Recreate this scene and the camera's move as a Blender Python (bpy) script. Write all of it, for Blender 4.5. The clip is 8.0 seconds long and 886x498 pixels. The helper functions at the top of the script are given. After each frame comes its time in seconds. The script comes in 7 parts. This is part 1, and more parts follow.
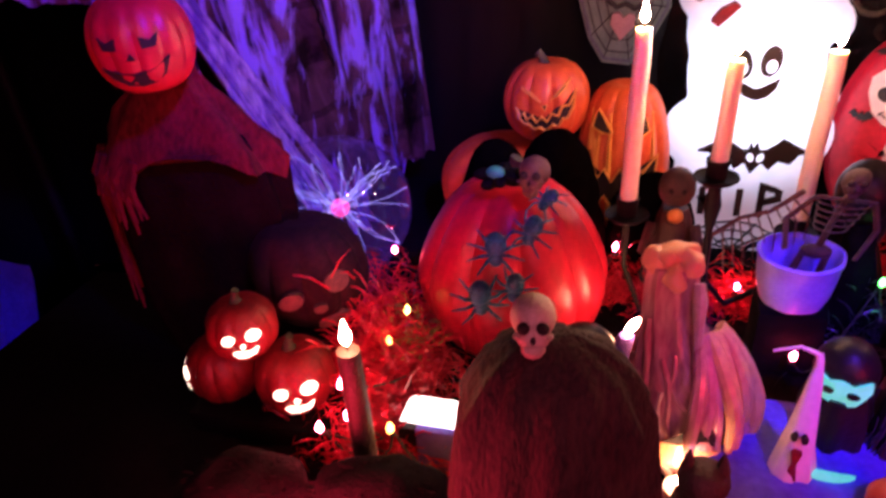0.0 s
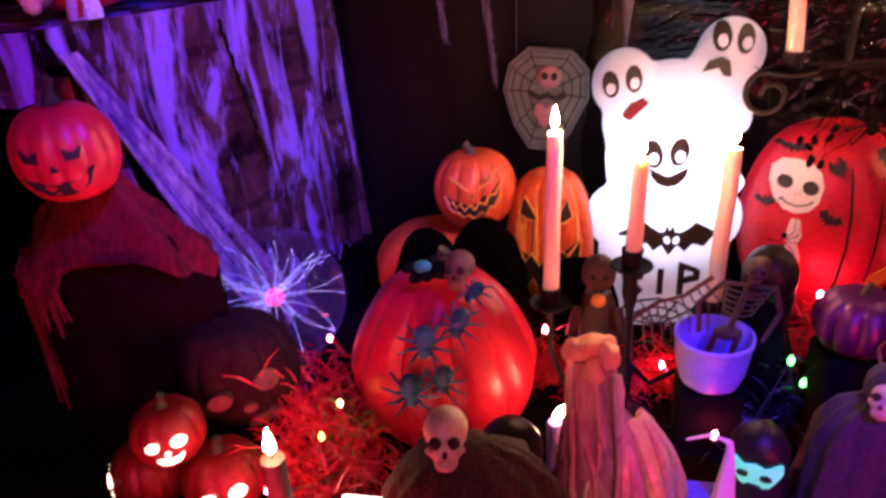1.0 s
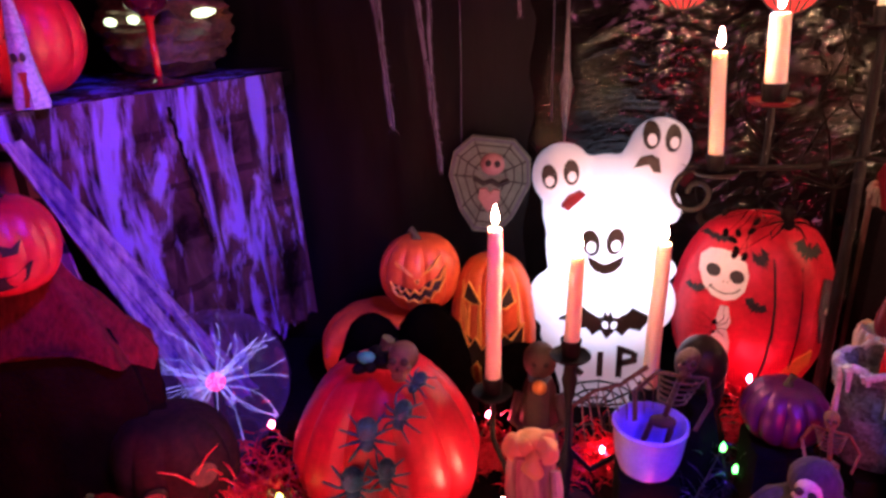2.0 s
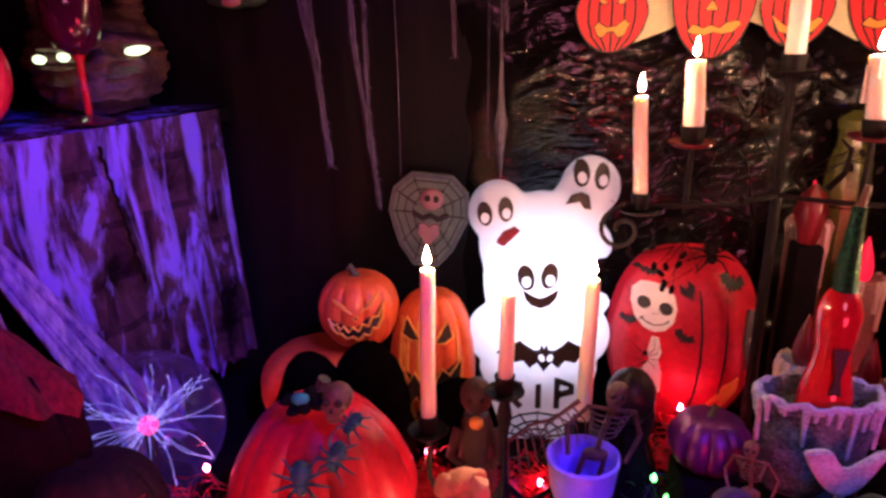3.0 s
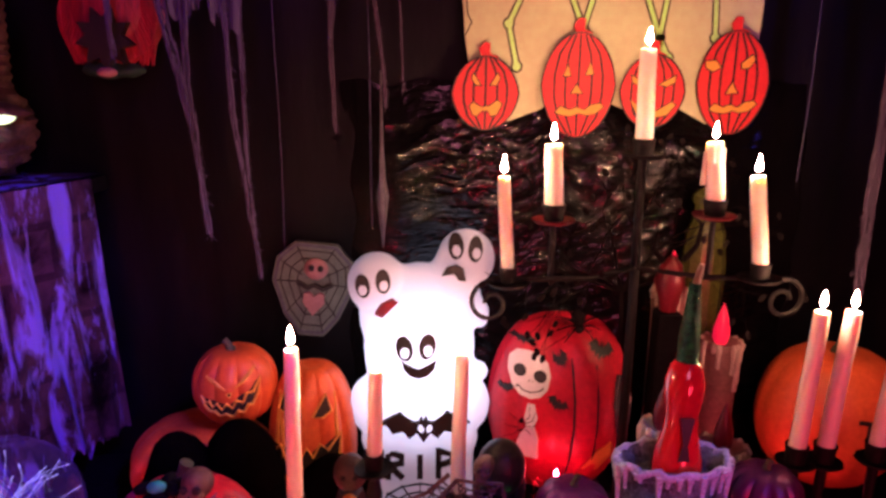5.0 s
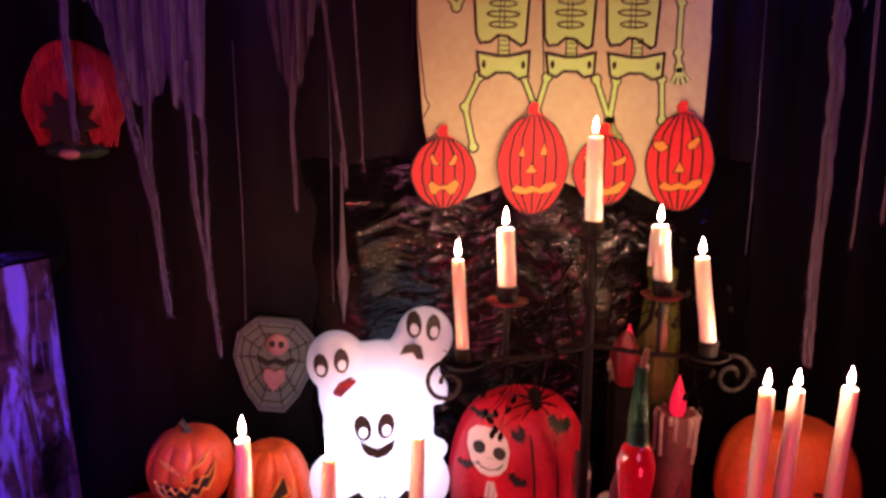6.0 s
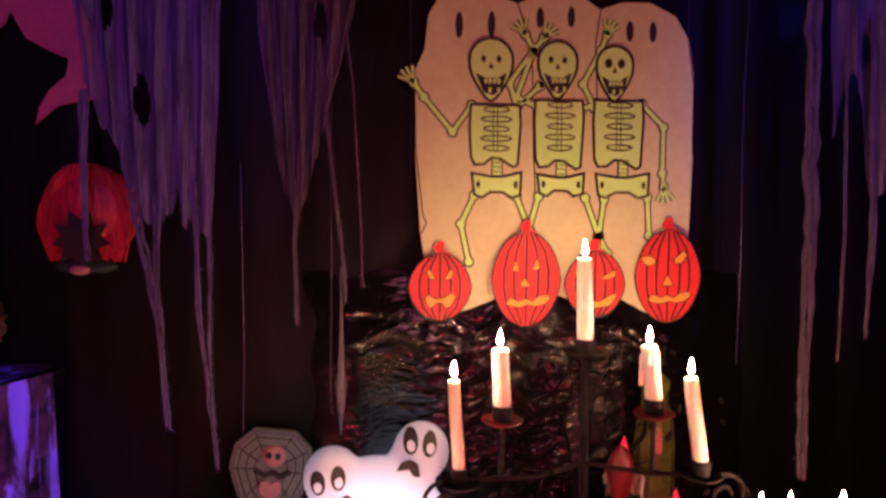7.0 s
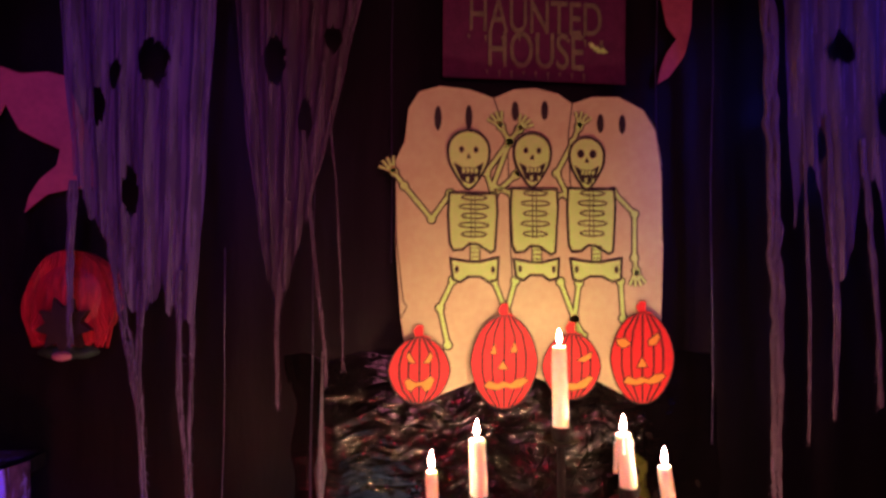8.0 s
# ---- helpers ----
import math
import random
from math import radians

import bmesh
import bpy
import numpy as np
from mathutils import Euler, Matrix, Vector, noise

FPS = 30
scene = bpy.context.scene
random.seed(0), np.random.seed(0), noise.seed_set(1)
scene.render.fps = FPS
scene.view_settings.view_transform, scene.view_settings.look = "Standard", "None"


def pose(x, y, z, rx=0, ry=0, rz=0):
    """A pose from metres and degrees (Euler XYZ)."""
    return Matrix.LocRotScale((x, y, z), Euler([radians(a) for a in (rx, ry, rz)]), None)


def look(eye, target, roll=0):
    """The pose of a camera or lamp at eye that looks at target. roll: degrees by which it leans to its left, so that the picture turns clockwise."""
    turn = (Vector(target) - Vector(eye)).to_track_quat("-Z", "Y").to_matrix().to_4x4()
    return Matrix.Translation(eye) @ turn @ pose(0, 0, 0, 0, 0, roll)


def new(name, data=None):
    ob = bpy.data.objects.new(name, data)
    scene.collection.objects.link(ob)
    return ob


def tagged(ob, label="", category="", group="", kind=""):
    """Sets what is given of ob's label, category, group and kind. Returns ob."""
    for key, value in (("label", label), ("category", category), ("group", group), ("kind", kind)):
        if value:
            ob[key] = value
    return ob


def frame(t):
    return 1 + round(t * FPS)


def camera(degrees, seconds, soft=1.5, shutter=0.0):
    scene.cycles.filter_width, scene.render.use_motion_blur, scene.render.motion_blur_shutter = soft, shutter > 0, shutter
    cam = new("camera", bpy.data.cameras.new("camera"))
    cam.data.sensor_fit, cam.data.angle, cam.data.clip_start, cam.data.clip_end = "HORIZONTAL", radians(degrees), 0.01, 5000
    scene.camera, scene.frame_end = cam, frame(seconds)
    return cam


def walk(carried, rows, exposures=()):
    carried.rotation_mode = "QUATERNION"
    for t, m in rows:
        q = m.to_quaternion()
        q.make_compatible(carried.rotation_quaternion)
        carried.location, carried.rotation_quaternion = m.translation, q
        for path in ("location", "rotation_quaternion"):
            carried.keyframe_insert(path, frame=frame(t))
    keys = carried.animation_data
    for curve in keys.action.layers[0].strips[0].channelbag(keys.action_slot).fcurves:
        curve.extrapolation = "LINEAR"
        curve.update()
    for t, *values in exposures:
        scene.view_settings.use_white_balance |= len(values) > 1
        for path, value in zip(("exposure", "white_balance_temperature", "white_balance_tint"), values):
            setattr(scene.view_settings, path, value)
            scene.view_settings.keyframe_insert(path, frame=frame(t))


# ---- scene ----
cam = camera(66.7, 8.0, soft=2.8, shutter=0.5)
METRES, EYE, TILT, LEAN, TURN = 0.45, 1.37, -31.0, 4.5, 16.0
ROWS = [
    (0.0, 0.0, 0.0, 0.0, 0.0, -0.0, -0.0),
    (0.5, 0.0313, -0.0227, 0.0439, -2.1, 2.82, 0.97),
    (1.0, 0.0672, -0.0559, 0.0894, -4.11, 5.28, 1.81),
    (1.5, 0.0752, -0.0881, 0.1367, -6.4, 8.06, 1.83),
    (3.0, 0.1349, -0.1625, 0.2113, -12.25, 12.29, 3.48),
    (3.5, 0.1892, -0.1803, 0.2188, -14.5, 12.14, 4.36),
    (4.0, 0.2272, -0.2024, 0.2308, -16.26, 13.52, 4.77),
    (4.5, 0.2489, -0.2275, 0.2422, -17.7, 14.91, 5.05),
    (6.0, 0.3309, -0.3671, 0.3434, -20.75, 20.49, 6.63),
    (6.5, 0.3192, -0.44, 0.4003, -21.29, 23.72, 6.69),
    (7.0, 0.2873, -0.5161, 0.4462, -21.04, 27.23, 6.71),
    (7.5, 0.2738, -0.582, 0.477, -21.26, 29.55, 6.88),
    (8.0, 0.2757, -0.665, 0.5203, -22.02, 31.85, 7.34),
]
walk(cam, [(t, pose(0, 0, EYE, TILT, LEAN, TURN) @ pose(METRES * x, METRES * y, METRES * z, 90 + pitch, roll, yaw)) for t, x, y, z, yaw, pitch, roll in ROWS], [(0.0, 0.42, 5700, 22), (1.5, 0.54, 5700, 22), (3.0, 0.28, 5700, 22), (4.5, 0.14, 5750, 25), (6.5, 0.16, 5750, 27), (8.0, 0.3, 5750, 18)])

# ---- world, lights ----
world = bpy.data.worlds.new("world")
scene.world = world
world.use_nodes = True
world.node_tree.nodes["Background"].inputs[0].default_value = (0.02, 0.01, 0.05, 1)
world.node_tree.nodes["Background"].inputs[1].default_value = 0.15


def lamp(name, kind, eye, target, energy, color, size=0.2, size_y=0.0):
    data = bpy.data.lights.new(name, kind)
    data.energy, data.color = energy, color
    if kind == "AREA":
        data.size = size
        if size_y:
            data.shape, data.size_y = "RECTANGLE", size_y
    else:
        data.shadow_soft_size = size
    ob = new(name, data)
    ob.matrix_world = look(eye, target)
    return ob


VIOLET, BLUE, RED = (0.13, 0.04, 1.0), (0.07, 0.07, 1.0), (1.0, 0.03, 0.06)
def spot(name, eye, target, energy, color, degrees, size=0.05):
    ob = lamp(name, "SPOT", eye, target, energy, color, size)
    ob.data.spot_size, ob.data.spot_blend = radians(degrees), 0.8


spot("blacklight", (0.45, 0.05, 2.05), (-0.6, 1.08, 1.02), 104.0, (0.09, 0.035, 1.0), 34)
spot("blacklight", (-0.1, -0.2, 2.5), (-0.34, 1.35, 1.95), 17.0, (0.20, 0.045, 1.0), 34)
spot("blacklight", (1.5, 0.2, 2.6), (1.3, 1.3, 2.0), 26.0, BLUE, 44)
spot("blacklight", (0.45, -0.1, 1.95), (0.245, 0.77, 0.78), 82.0, VIOLET, 18)
# Two unseen blue spots added to tint the cauldron and the side cloth.
spot("blacklight", (0.95, 0.0, 1.9), (0.54, 0.85, 0.93), 24.0, (0.2, 0.2, 1.0), 15)
spot("blacklight", (-1.0, -0.3, 1.7), (-1.45, 0.85, 0.4), 30.0, (0.03, 0.06, 1.0), 22)
# Unseen red lamps added to redden the centre pumpkin and the right side.
lamp("unseen_red_lamp", "AREA", (-0.30, 0.28, 0.80), (-0.2, 0.8, 0.92), 2.0, RED, 0.12)
lamp("unseen_red_lamp", "AREA", (0.62, 0.12, 0.92), (0.6, 1.3, 1.0), 2.8, RED, 0.2)
# Unseen pink fill from behind the viewpoint, added to brighten the front.
lamp("pink_fill_light", "AREA", (0.35, -1.3, 1.9), (0.1, 1.0, 1.0), 11.5, (1.0, 0.22, 0.34), 0.7)
# Unseen red spots added to brighten the shelf, brick sheet and doll head.
spot("unseen_red_lamp", (-0.25, 0.2, 1.8), (-0.67, 0.95, 1.29), 13.0, RED, 31)
spot("unseen_red_lamp", (-0.15, -0.1, 1.3), (-0.55, 0.63, 1.2), 1.1, RED, 20)


# ---- materials ----
def mk(name, c1, c2=None, rough=0.6, scale=30.0, bump=0.1, metal=0.0, emit=None, power=0.0, stretch=(1, 1, 1), fine=6.0, trans=0.0, coat=0.0, sheen=0.0, sub=0.0, spec=0.5):
    """A surface with two colours mixed by noise at two scales, and relief from the finer one."""
    m = bpy.data.materials.new(name)
    m.use_nodes = True
    nt = m.node_tree
    bs = nt.nodes["Principled BSDF"]
    tc = nt.nodes.new("ShaderNodeTexCoord")
    mp = nt.nodes.new("ShaderNodeMapping")
    mp.inputs["Scale"].default_value = stretch
    nt.links.new(tc.outputs["Object"], mp.inputs["Vector"])
    n1 = nt.nodes.new("ShaderNodeTexNoise")
    n1.inputs["Scale"].default_value, n1.inputs["Detail"].default_value = scale, 4
    n2 = nt.nodes.new("ShaderNodeTexNoise")
    n2.inputs["Scale"].default_value, n2.inputs["Detail"].default_value = scale * fine, 3
    for n in (n1, n2):
        nt.links.new(mp.outputs["Vector"], n.inputs["Vector"])
    add = nt.nodes.new("ShaderNodeMath")
    add.operation = "ADD"
    nt.links.new(n1.outputs["Fac"], add.inputs[0])
    nt.links.new(n2.outputs["Fac"], add.inputs[1])
    mr = nt.nodes.new("ShaderNodeMapRange")
    mr.inputs["From Min"].default_value, mr.inputs["From Max"].default_value = 0.75, 1.25
    nt.links.new(add.outputs[0], mr.inputs["Value"])
    mix = nt.nodes.new("ShaderNodeMix")
    mix.data_type = "RGBA"
    c2 = c2 or tuple(0.7 * v for v in c1)
    mix.inputs[6].default_value, mix.inputs[7].default_value = (*c1, 1), (*c2, 1)
    nt.links.new(mr.outputs[0], mix.inputs[0])
    nt.links.new(mix.outputs[2], bs.inputs["Base Color"])
    bs.inputs["Roughness"].default_value, bs.inputs["Metallic"].default_value = rough, metal
    bs.inputs["Transmission Weight"].default_value = trans
    bs.inputs["Coat Weight"].default_value = coat
    bs.inputs["Sheen Weight"].default_value = sheen
    bs.inputs["Specular IOR Level"].default_value = spec
    if sub:
        bs.inputs["Subsurface Weight"].default_value = sub
        bs.inputs["Subsurface Radius"].default_value = (0.022, 0.014, 0.0095)
        bs.inputs["Subsurface Scale"].default_value = 0.6
    if bump:
        bp = nt.nodes.new("ShaderNodeBump")
        bp.inputs["Strength"].default_value, bp.inputs["Distance"].default_value = bump, 0.004
        nt.links.new(add.outputs[0], bp.inputs["Height"])
        nt.links.new(bp.outputs["Normal"], bs.inputs["Normal"])
    if emit:
        bs.inputs["Emission Color"].default_value, bs.inputs["Emission Strength"].default_value = (*emit, 1), power
    return m


M_WALL = mk("black_plastic_wall", (0.0025, 0.0022, 0.0034), (0.006, 0.005, 0.008), 0.55, 4, 0.6, stretch=(1, 1, 0.25), spec=0.35)
M_FOIL = mk("crumpled_black_plastic", (0.006, 0.005, 0.006), (0.012, 0.01, 0.011), 0.15, 14, 0.08, spec=0.65)
M_FLOOR = mk("dark_floor", (0.03, 0.026, 0.025), (0.018, 0.016, 0.016), 0.7, 8, 0.2)
M_BLACKCLOTH = mk("black_cloth", (0.003, 0.0025, 0.003), (0.007, 0.006, 0.0065), 0.95, 14, 0.5, spec=0.05)
M_BROWNCLOTH = mk("brown_gauze", (0.05, 0.024, 0.018), (0.012, 0.007, 0.006), 0.8, 40, 0.9, stretch=(1, 1, 0.3), spec=0.3)
M_BLUECLOTH = mk("blue_cloth", (0.16, 0.14, 0.8), (0.1, 0.08, 0.6), 0.8, 18, 0.4)
M_IRON = mk("black_iron", (0.003, 0.0025, 0.003), (0.007, 0.0055, 0.0055), 0.6, 60, 0.25, spec=0.2)
# Drip-pan iron, with the red light falling on it put into the colour.
M_REDLITIRON = mk("red_lit_iron", (0.12, 0.006, 0.012), (0.06, 0.004, 0.008), 0.4, 40, 0.2)
M_WAX = mk("ivory_wax", (0.90, 0.82, 0.70), (0.86, 0.74, 0.60), 0.42, 25, 0.15, sub=0.9)
M_WAXW = mk("white_wax", (0.55, 0.42, 0.38), (0.4, 0.28, 0.25), 0.5, 25, 0.35, sub=0.3)
M_WAXPINK = mk("lilac_wax", (0.40, 0.13, 0.18), (0.68, 0.38, 0.34), 0.22, 20, 0.6, stretch=(1, 1, 0.2), coat=0.4)
# Wax whose yellow stands for candlelight glowing through it.
M_WAXGLOW = mk("glow_tinted_wax", (0.80, 0.52, 0.20), (0.62, 0.32, 0.16), 0.25, 30, 0.5, stretch=(1, 1, 0.3), coat=0.4, sub=0.5)
M_WAXPEACH = mk("peach_wax", (0.8, 0.34, 0.16), (0.7, 0.38, 0.24), 0.4, 40, 0.4)
M_FLAME = mk("flame", (1, 0.8, 0.5), None, 1, 5, 0, emit=(1.0, 0.50, 0.24), power=700.0)
M_WICK = mk("burnt_wick", (0.01, 0.008, 0.006), None, 0.9, 80, 0.2)
M_ORANGE = mk("orange_foam", (0.7, 0.125, 0.022), (0.55, 0.08, 0.016), 0.45, 16, 0.25)
M_REDPUMP = mk("red_orange_pumpkin", (0.66, 0.013, 0.034), (0.46, 0.009, 0.022), 0.4, 14, 0.25)
M_AMBER = mk("amber_carving", (0.8, 0.38, 0.07), (0.65, 0.25, 0.03), 0.4, 30, 0.2)
M_DARK = mk("dark_hollow", (0.012, 0.006, 0.005), (0.02, 0.008, 0.006), 0.8, 20, 0.2)
M_STEM = mk("dark_green_stem", (0.03, 0.05, 0.02), (0.06, 0.05, 0.02), 0.7, 60, 0.5)
M_INK = mk("black_ink", (0.012, 0.01, 0.01), (0.02, 0.016, 0.014), 0.6, 60, 0.05)
M_PAPER = mk("cream_card", (0.62, 0.71, 0.38), (0.57, 0.60, 0.32), 0.75, 9, 0.08)
M_LIME = mk("pale_lime_paint", (0.50, 0.95, 0.24), (0.58, 0.94, 0.3), 0.7, 12, 0.06)
M_REDCARD = mk("red_orange_paint", (0.78, 0.034, 0.022), (0.66, 0.024, 0.02), 0.6, 18, 0.06)
M_YELCARD = mk("yellow_paint", (0.8, 0.42, 0.04), (0.75, 0.35, 0.03), 0.6, 18, 0.06)
M_PINKCARD = mk("pink_card", (0.44, 0.11, 0.17), (0.34, 0.08, 0.14), 0.7, 14, 0.06)
M_MAGENTA = mk("magenta_sign_card", (0.13, 0.022, 0.085), (0.085, 0.014, 0.06), 0.65, 30, 0.1)
M_SIGNTEXT = mk("grey_green_paint", (0.26, 0.31, 0.15), (0.14, 0.17, 0.085), 0.7, 60, 0.1)
M_BONE = mk("bone", (0.62, 0.47, 0.36), (0.42, 0.28, 0.2), 0.5, 60, 0.4)
M_BONEDK = mk("old_bone", (0.18, 0.085, 0.045), (0.07, 0.03, 0.018), 0.5, 80, 0.5)
M_BONEBR = mk("brown_bone", (0.085, 0.034, 0.02), (0.03, 0.012, 0.008), 0.5, 80, 0.5)
M_WHITE = mk("white_plastic", (0.8, 0.76, 0.76), (0.7, 0.66, 0.68), 0.4, 20, 0.05)
M_BOWL = mk("frosted_violet_plastic", (0.4, 0.34, 0.95), (0.3, 0.25, 0.85), 0.35, 40, 0.25)
M_PURPLE = mk("purple_metallic", (0.13, 0.014, 0.1), (0.08, 0.01, 0.09), 0.36, 20, 0.35, metal=0.45)
M_BLACKGLOSS = mk("black_glaze", (0.008, 0.006, 0.008), (0.012, 0.008, 0.009), 0.4, 20, 0.3, spec=0.25)
M_BROWN = mk("brown_resin", (0.07, 0.03, 0.022), (0.03, 0.014, 0.012), 0.5, 50, 0.7)
M_REDGLASS = mk("red_glaze", (0.5, 0.012, 0.014), (0.38, 0.008, 0.01), 0.12, 20, 0.05, coat=0.6)
M_GREENGLITTER = mk("green_glitter", (0.02, 0.16, 0.06), (0.005, 0.03, 0.015), 0.2, 160, 0.9, metal=0.6)
M_SPIDER = mk("blue_black_plastic", (0.03, 0.16, 0.28), (0.008, 0.04, 0.08), 0.3, 60, 0.3)
M_TEAL = mk("teal_plastic", (0.03, 0.42, 0.24), (0.02, 0.28, 0.16), 0.5, 60, 0.3)
M_GREYWEB = mk("grey_green_board", (0.17, 0.2, 0.17), (0.11, 0.14, 0.12), 0.7, 40, 0.3)
M_PINKPAINT = mk("dusty_pink_paint", (0.45, 0.22, 0.22), (0.36, 0.16, 0.17), 0.6, 30, 0.1)
M_REDHAIR = mk("red_hair", (0.55, 0.02, 0.03), (0.18, 0.01, 0.014), 0.5, 30, 0.9, stretch=(1, 1, 0.15))
M_GREENCOLLAR = mk("green_collar", (0.02, 0.075, 0.03), (0.01, 0.035, 0.02), 0.7, 40, 0.4)
M_MONSTER = mk("wrinkled_grey_brown_latex", (0.13, 0.06, 0.045), (0.03, 0.014, 0.012), 0.55, 26, 1.0)
M_EYEGLOW = mk("glowing_eye", (0.8, 0.9, 0.5), None, 0.5, 5, 0, emit=(0.85, 1.0, 0.5), power=1.8)
M_WINEGLASS = mk("dark_red_glass", (0.06, 0.004, 0.02), (0.04, 0.003, 0.014), 0.08, 10, 0, coat=0.5)
M_TWIG = mk("black_twig", (0.005, 0.004, 0.004), (0.01, 0.007, 0.007), 0.95, 80, 0.5, spec=0.1)
M_LANTERNFACE = mk("glowing_cutout", (1, 0.8, 0.6), None, 0.6, 5, 0, emit=(1.0, 0.66, 0.42), power=3.2)
M_REDCERAMIC = mk("dark_red_ceramic", (0.24, 0.008, 0.009), (0.12, 0.005, 0.006), 0.5, 30, 0.3)
M_SHADEGLOW = mk("glowing_white_shade", (1, 0.9, 0.8), None, 0.6, 5, 0, emit=(1.0, 0.86, 0.68), power=3.0)
M_BLUEBOX = mk("violet_blue_card", (0.2, 0.16, 0.75), (0.14, 0.1, 0.6), 0.6, 20, 0.1)
M_GREENFACE = mk("phosphor_green", (0.2, 0.8, 0.55), None, 0.5, 40, 0.5, emit=(0.12, 0.85, 0.5), power=0.45)
M_GREENGLASS = mk("yellow_green_glass", (0.09, 0.10, 0.02), (0.05, 0.06, 0.012), 0.2, 20, 0.1)
M_GREYFIG = mk("grey_blue_felt", (0.12, 0.12, 0.16), (0.08, 0.08, 0.11), 0.8, 40, 0.3)
M_REDLED = mk("red_led_flame", (0.8, 0.03, 0.04), None, 0.4, 5, 0, emit=(1.0, 0.01, 0.05), power=0.6)
M_REDLEDDIM = mk("red_plastic_flame", (0.14, 0.006, 0.012), (0.09, 0.004, 0.008), 0.35, 30, 0.1)
M_REDTINSEL = mk("red_tinsel", (0.7, 0.03, 0.045), (0.4, 0.012, 0.02), 0.25, 60, 0.2)
M_BULBS = {"red": mk("red_bulb", (1, 0.1, 0.1), None, 0.3, 5, 0, emit=(1.0, 0.05, 0.08), power=165.0),
           "green": mk("green_bulb", (0.1, 1, 0.1), None, 0.3, 5, 0, emit=(0.12, 1.0, 0.1), power=9.0),
           "yellow": mk("yellow_bulb", (1, 0.8, 0.1), None, 0.3, 5, 0, emit=(0.9, 0.8, 0.12), power=12.0),
           "orange": mk("orange_bulb", (1, 0.4, 0.1), None, 0.3, 5, 0, emit=(1.0, 0.32, 0.05), power=12.0)}


def node_mat(name):
    m = bpy.data.materials.new(name)
    m.use_nodes = True
    return m, m.node_tree, m.node_tree.nodes["Principled BSDF"]


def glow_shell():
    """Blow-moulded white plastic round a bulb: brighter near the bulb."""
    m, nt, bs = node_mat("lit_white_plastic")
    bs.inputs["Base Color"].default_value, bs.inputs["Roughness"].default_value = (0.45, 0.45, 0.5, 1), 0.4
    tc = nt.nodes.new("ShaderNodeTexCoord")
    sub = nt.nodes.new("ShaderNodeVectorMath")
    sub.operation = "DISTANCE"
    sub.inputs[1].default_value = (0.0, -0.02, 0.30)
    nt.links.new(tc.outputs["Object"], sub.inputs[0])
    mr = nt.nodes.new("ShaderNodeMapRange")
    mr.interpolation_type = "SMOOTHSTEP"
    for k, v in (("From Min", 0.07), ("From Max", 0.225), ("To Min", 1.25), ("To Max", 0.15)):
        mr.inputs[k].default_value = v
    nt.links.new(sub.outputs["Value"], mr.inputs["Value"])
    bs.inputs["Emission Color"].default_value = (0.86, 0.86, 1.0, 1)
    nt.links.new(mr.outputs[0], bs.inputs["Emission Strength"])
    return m


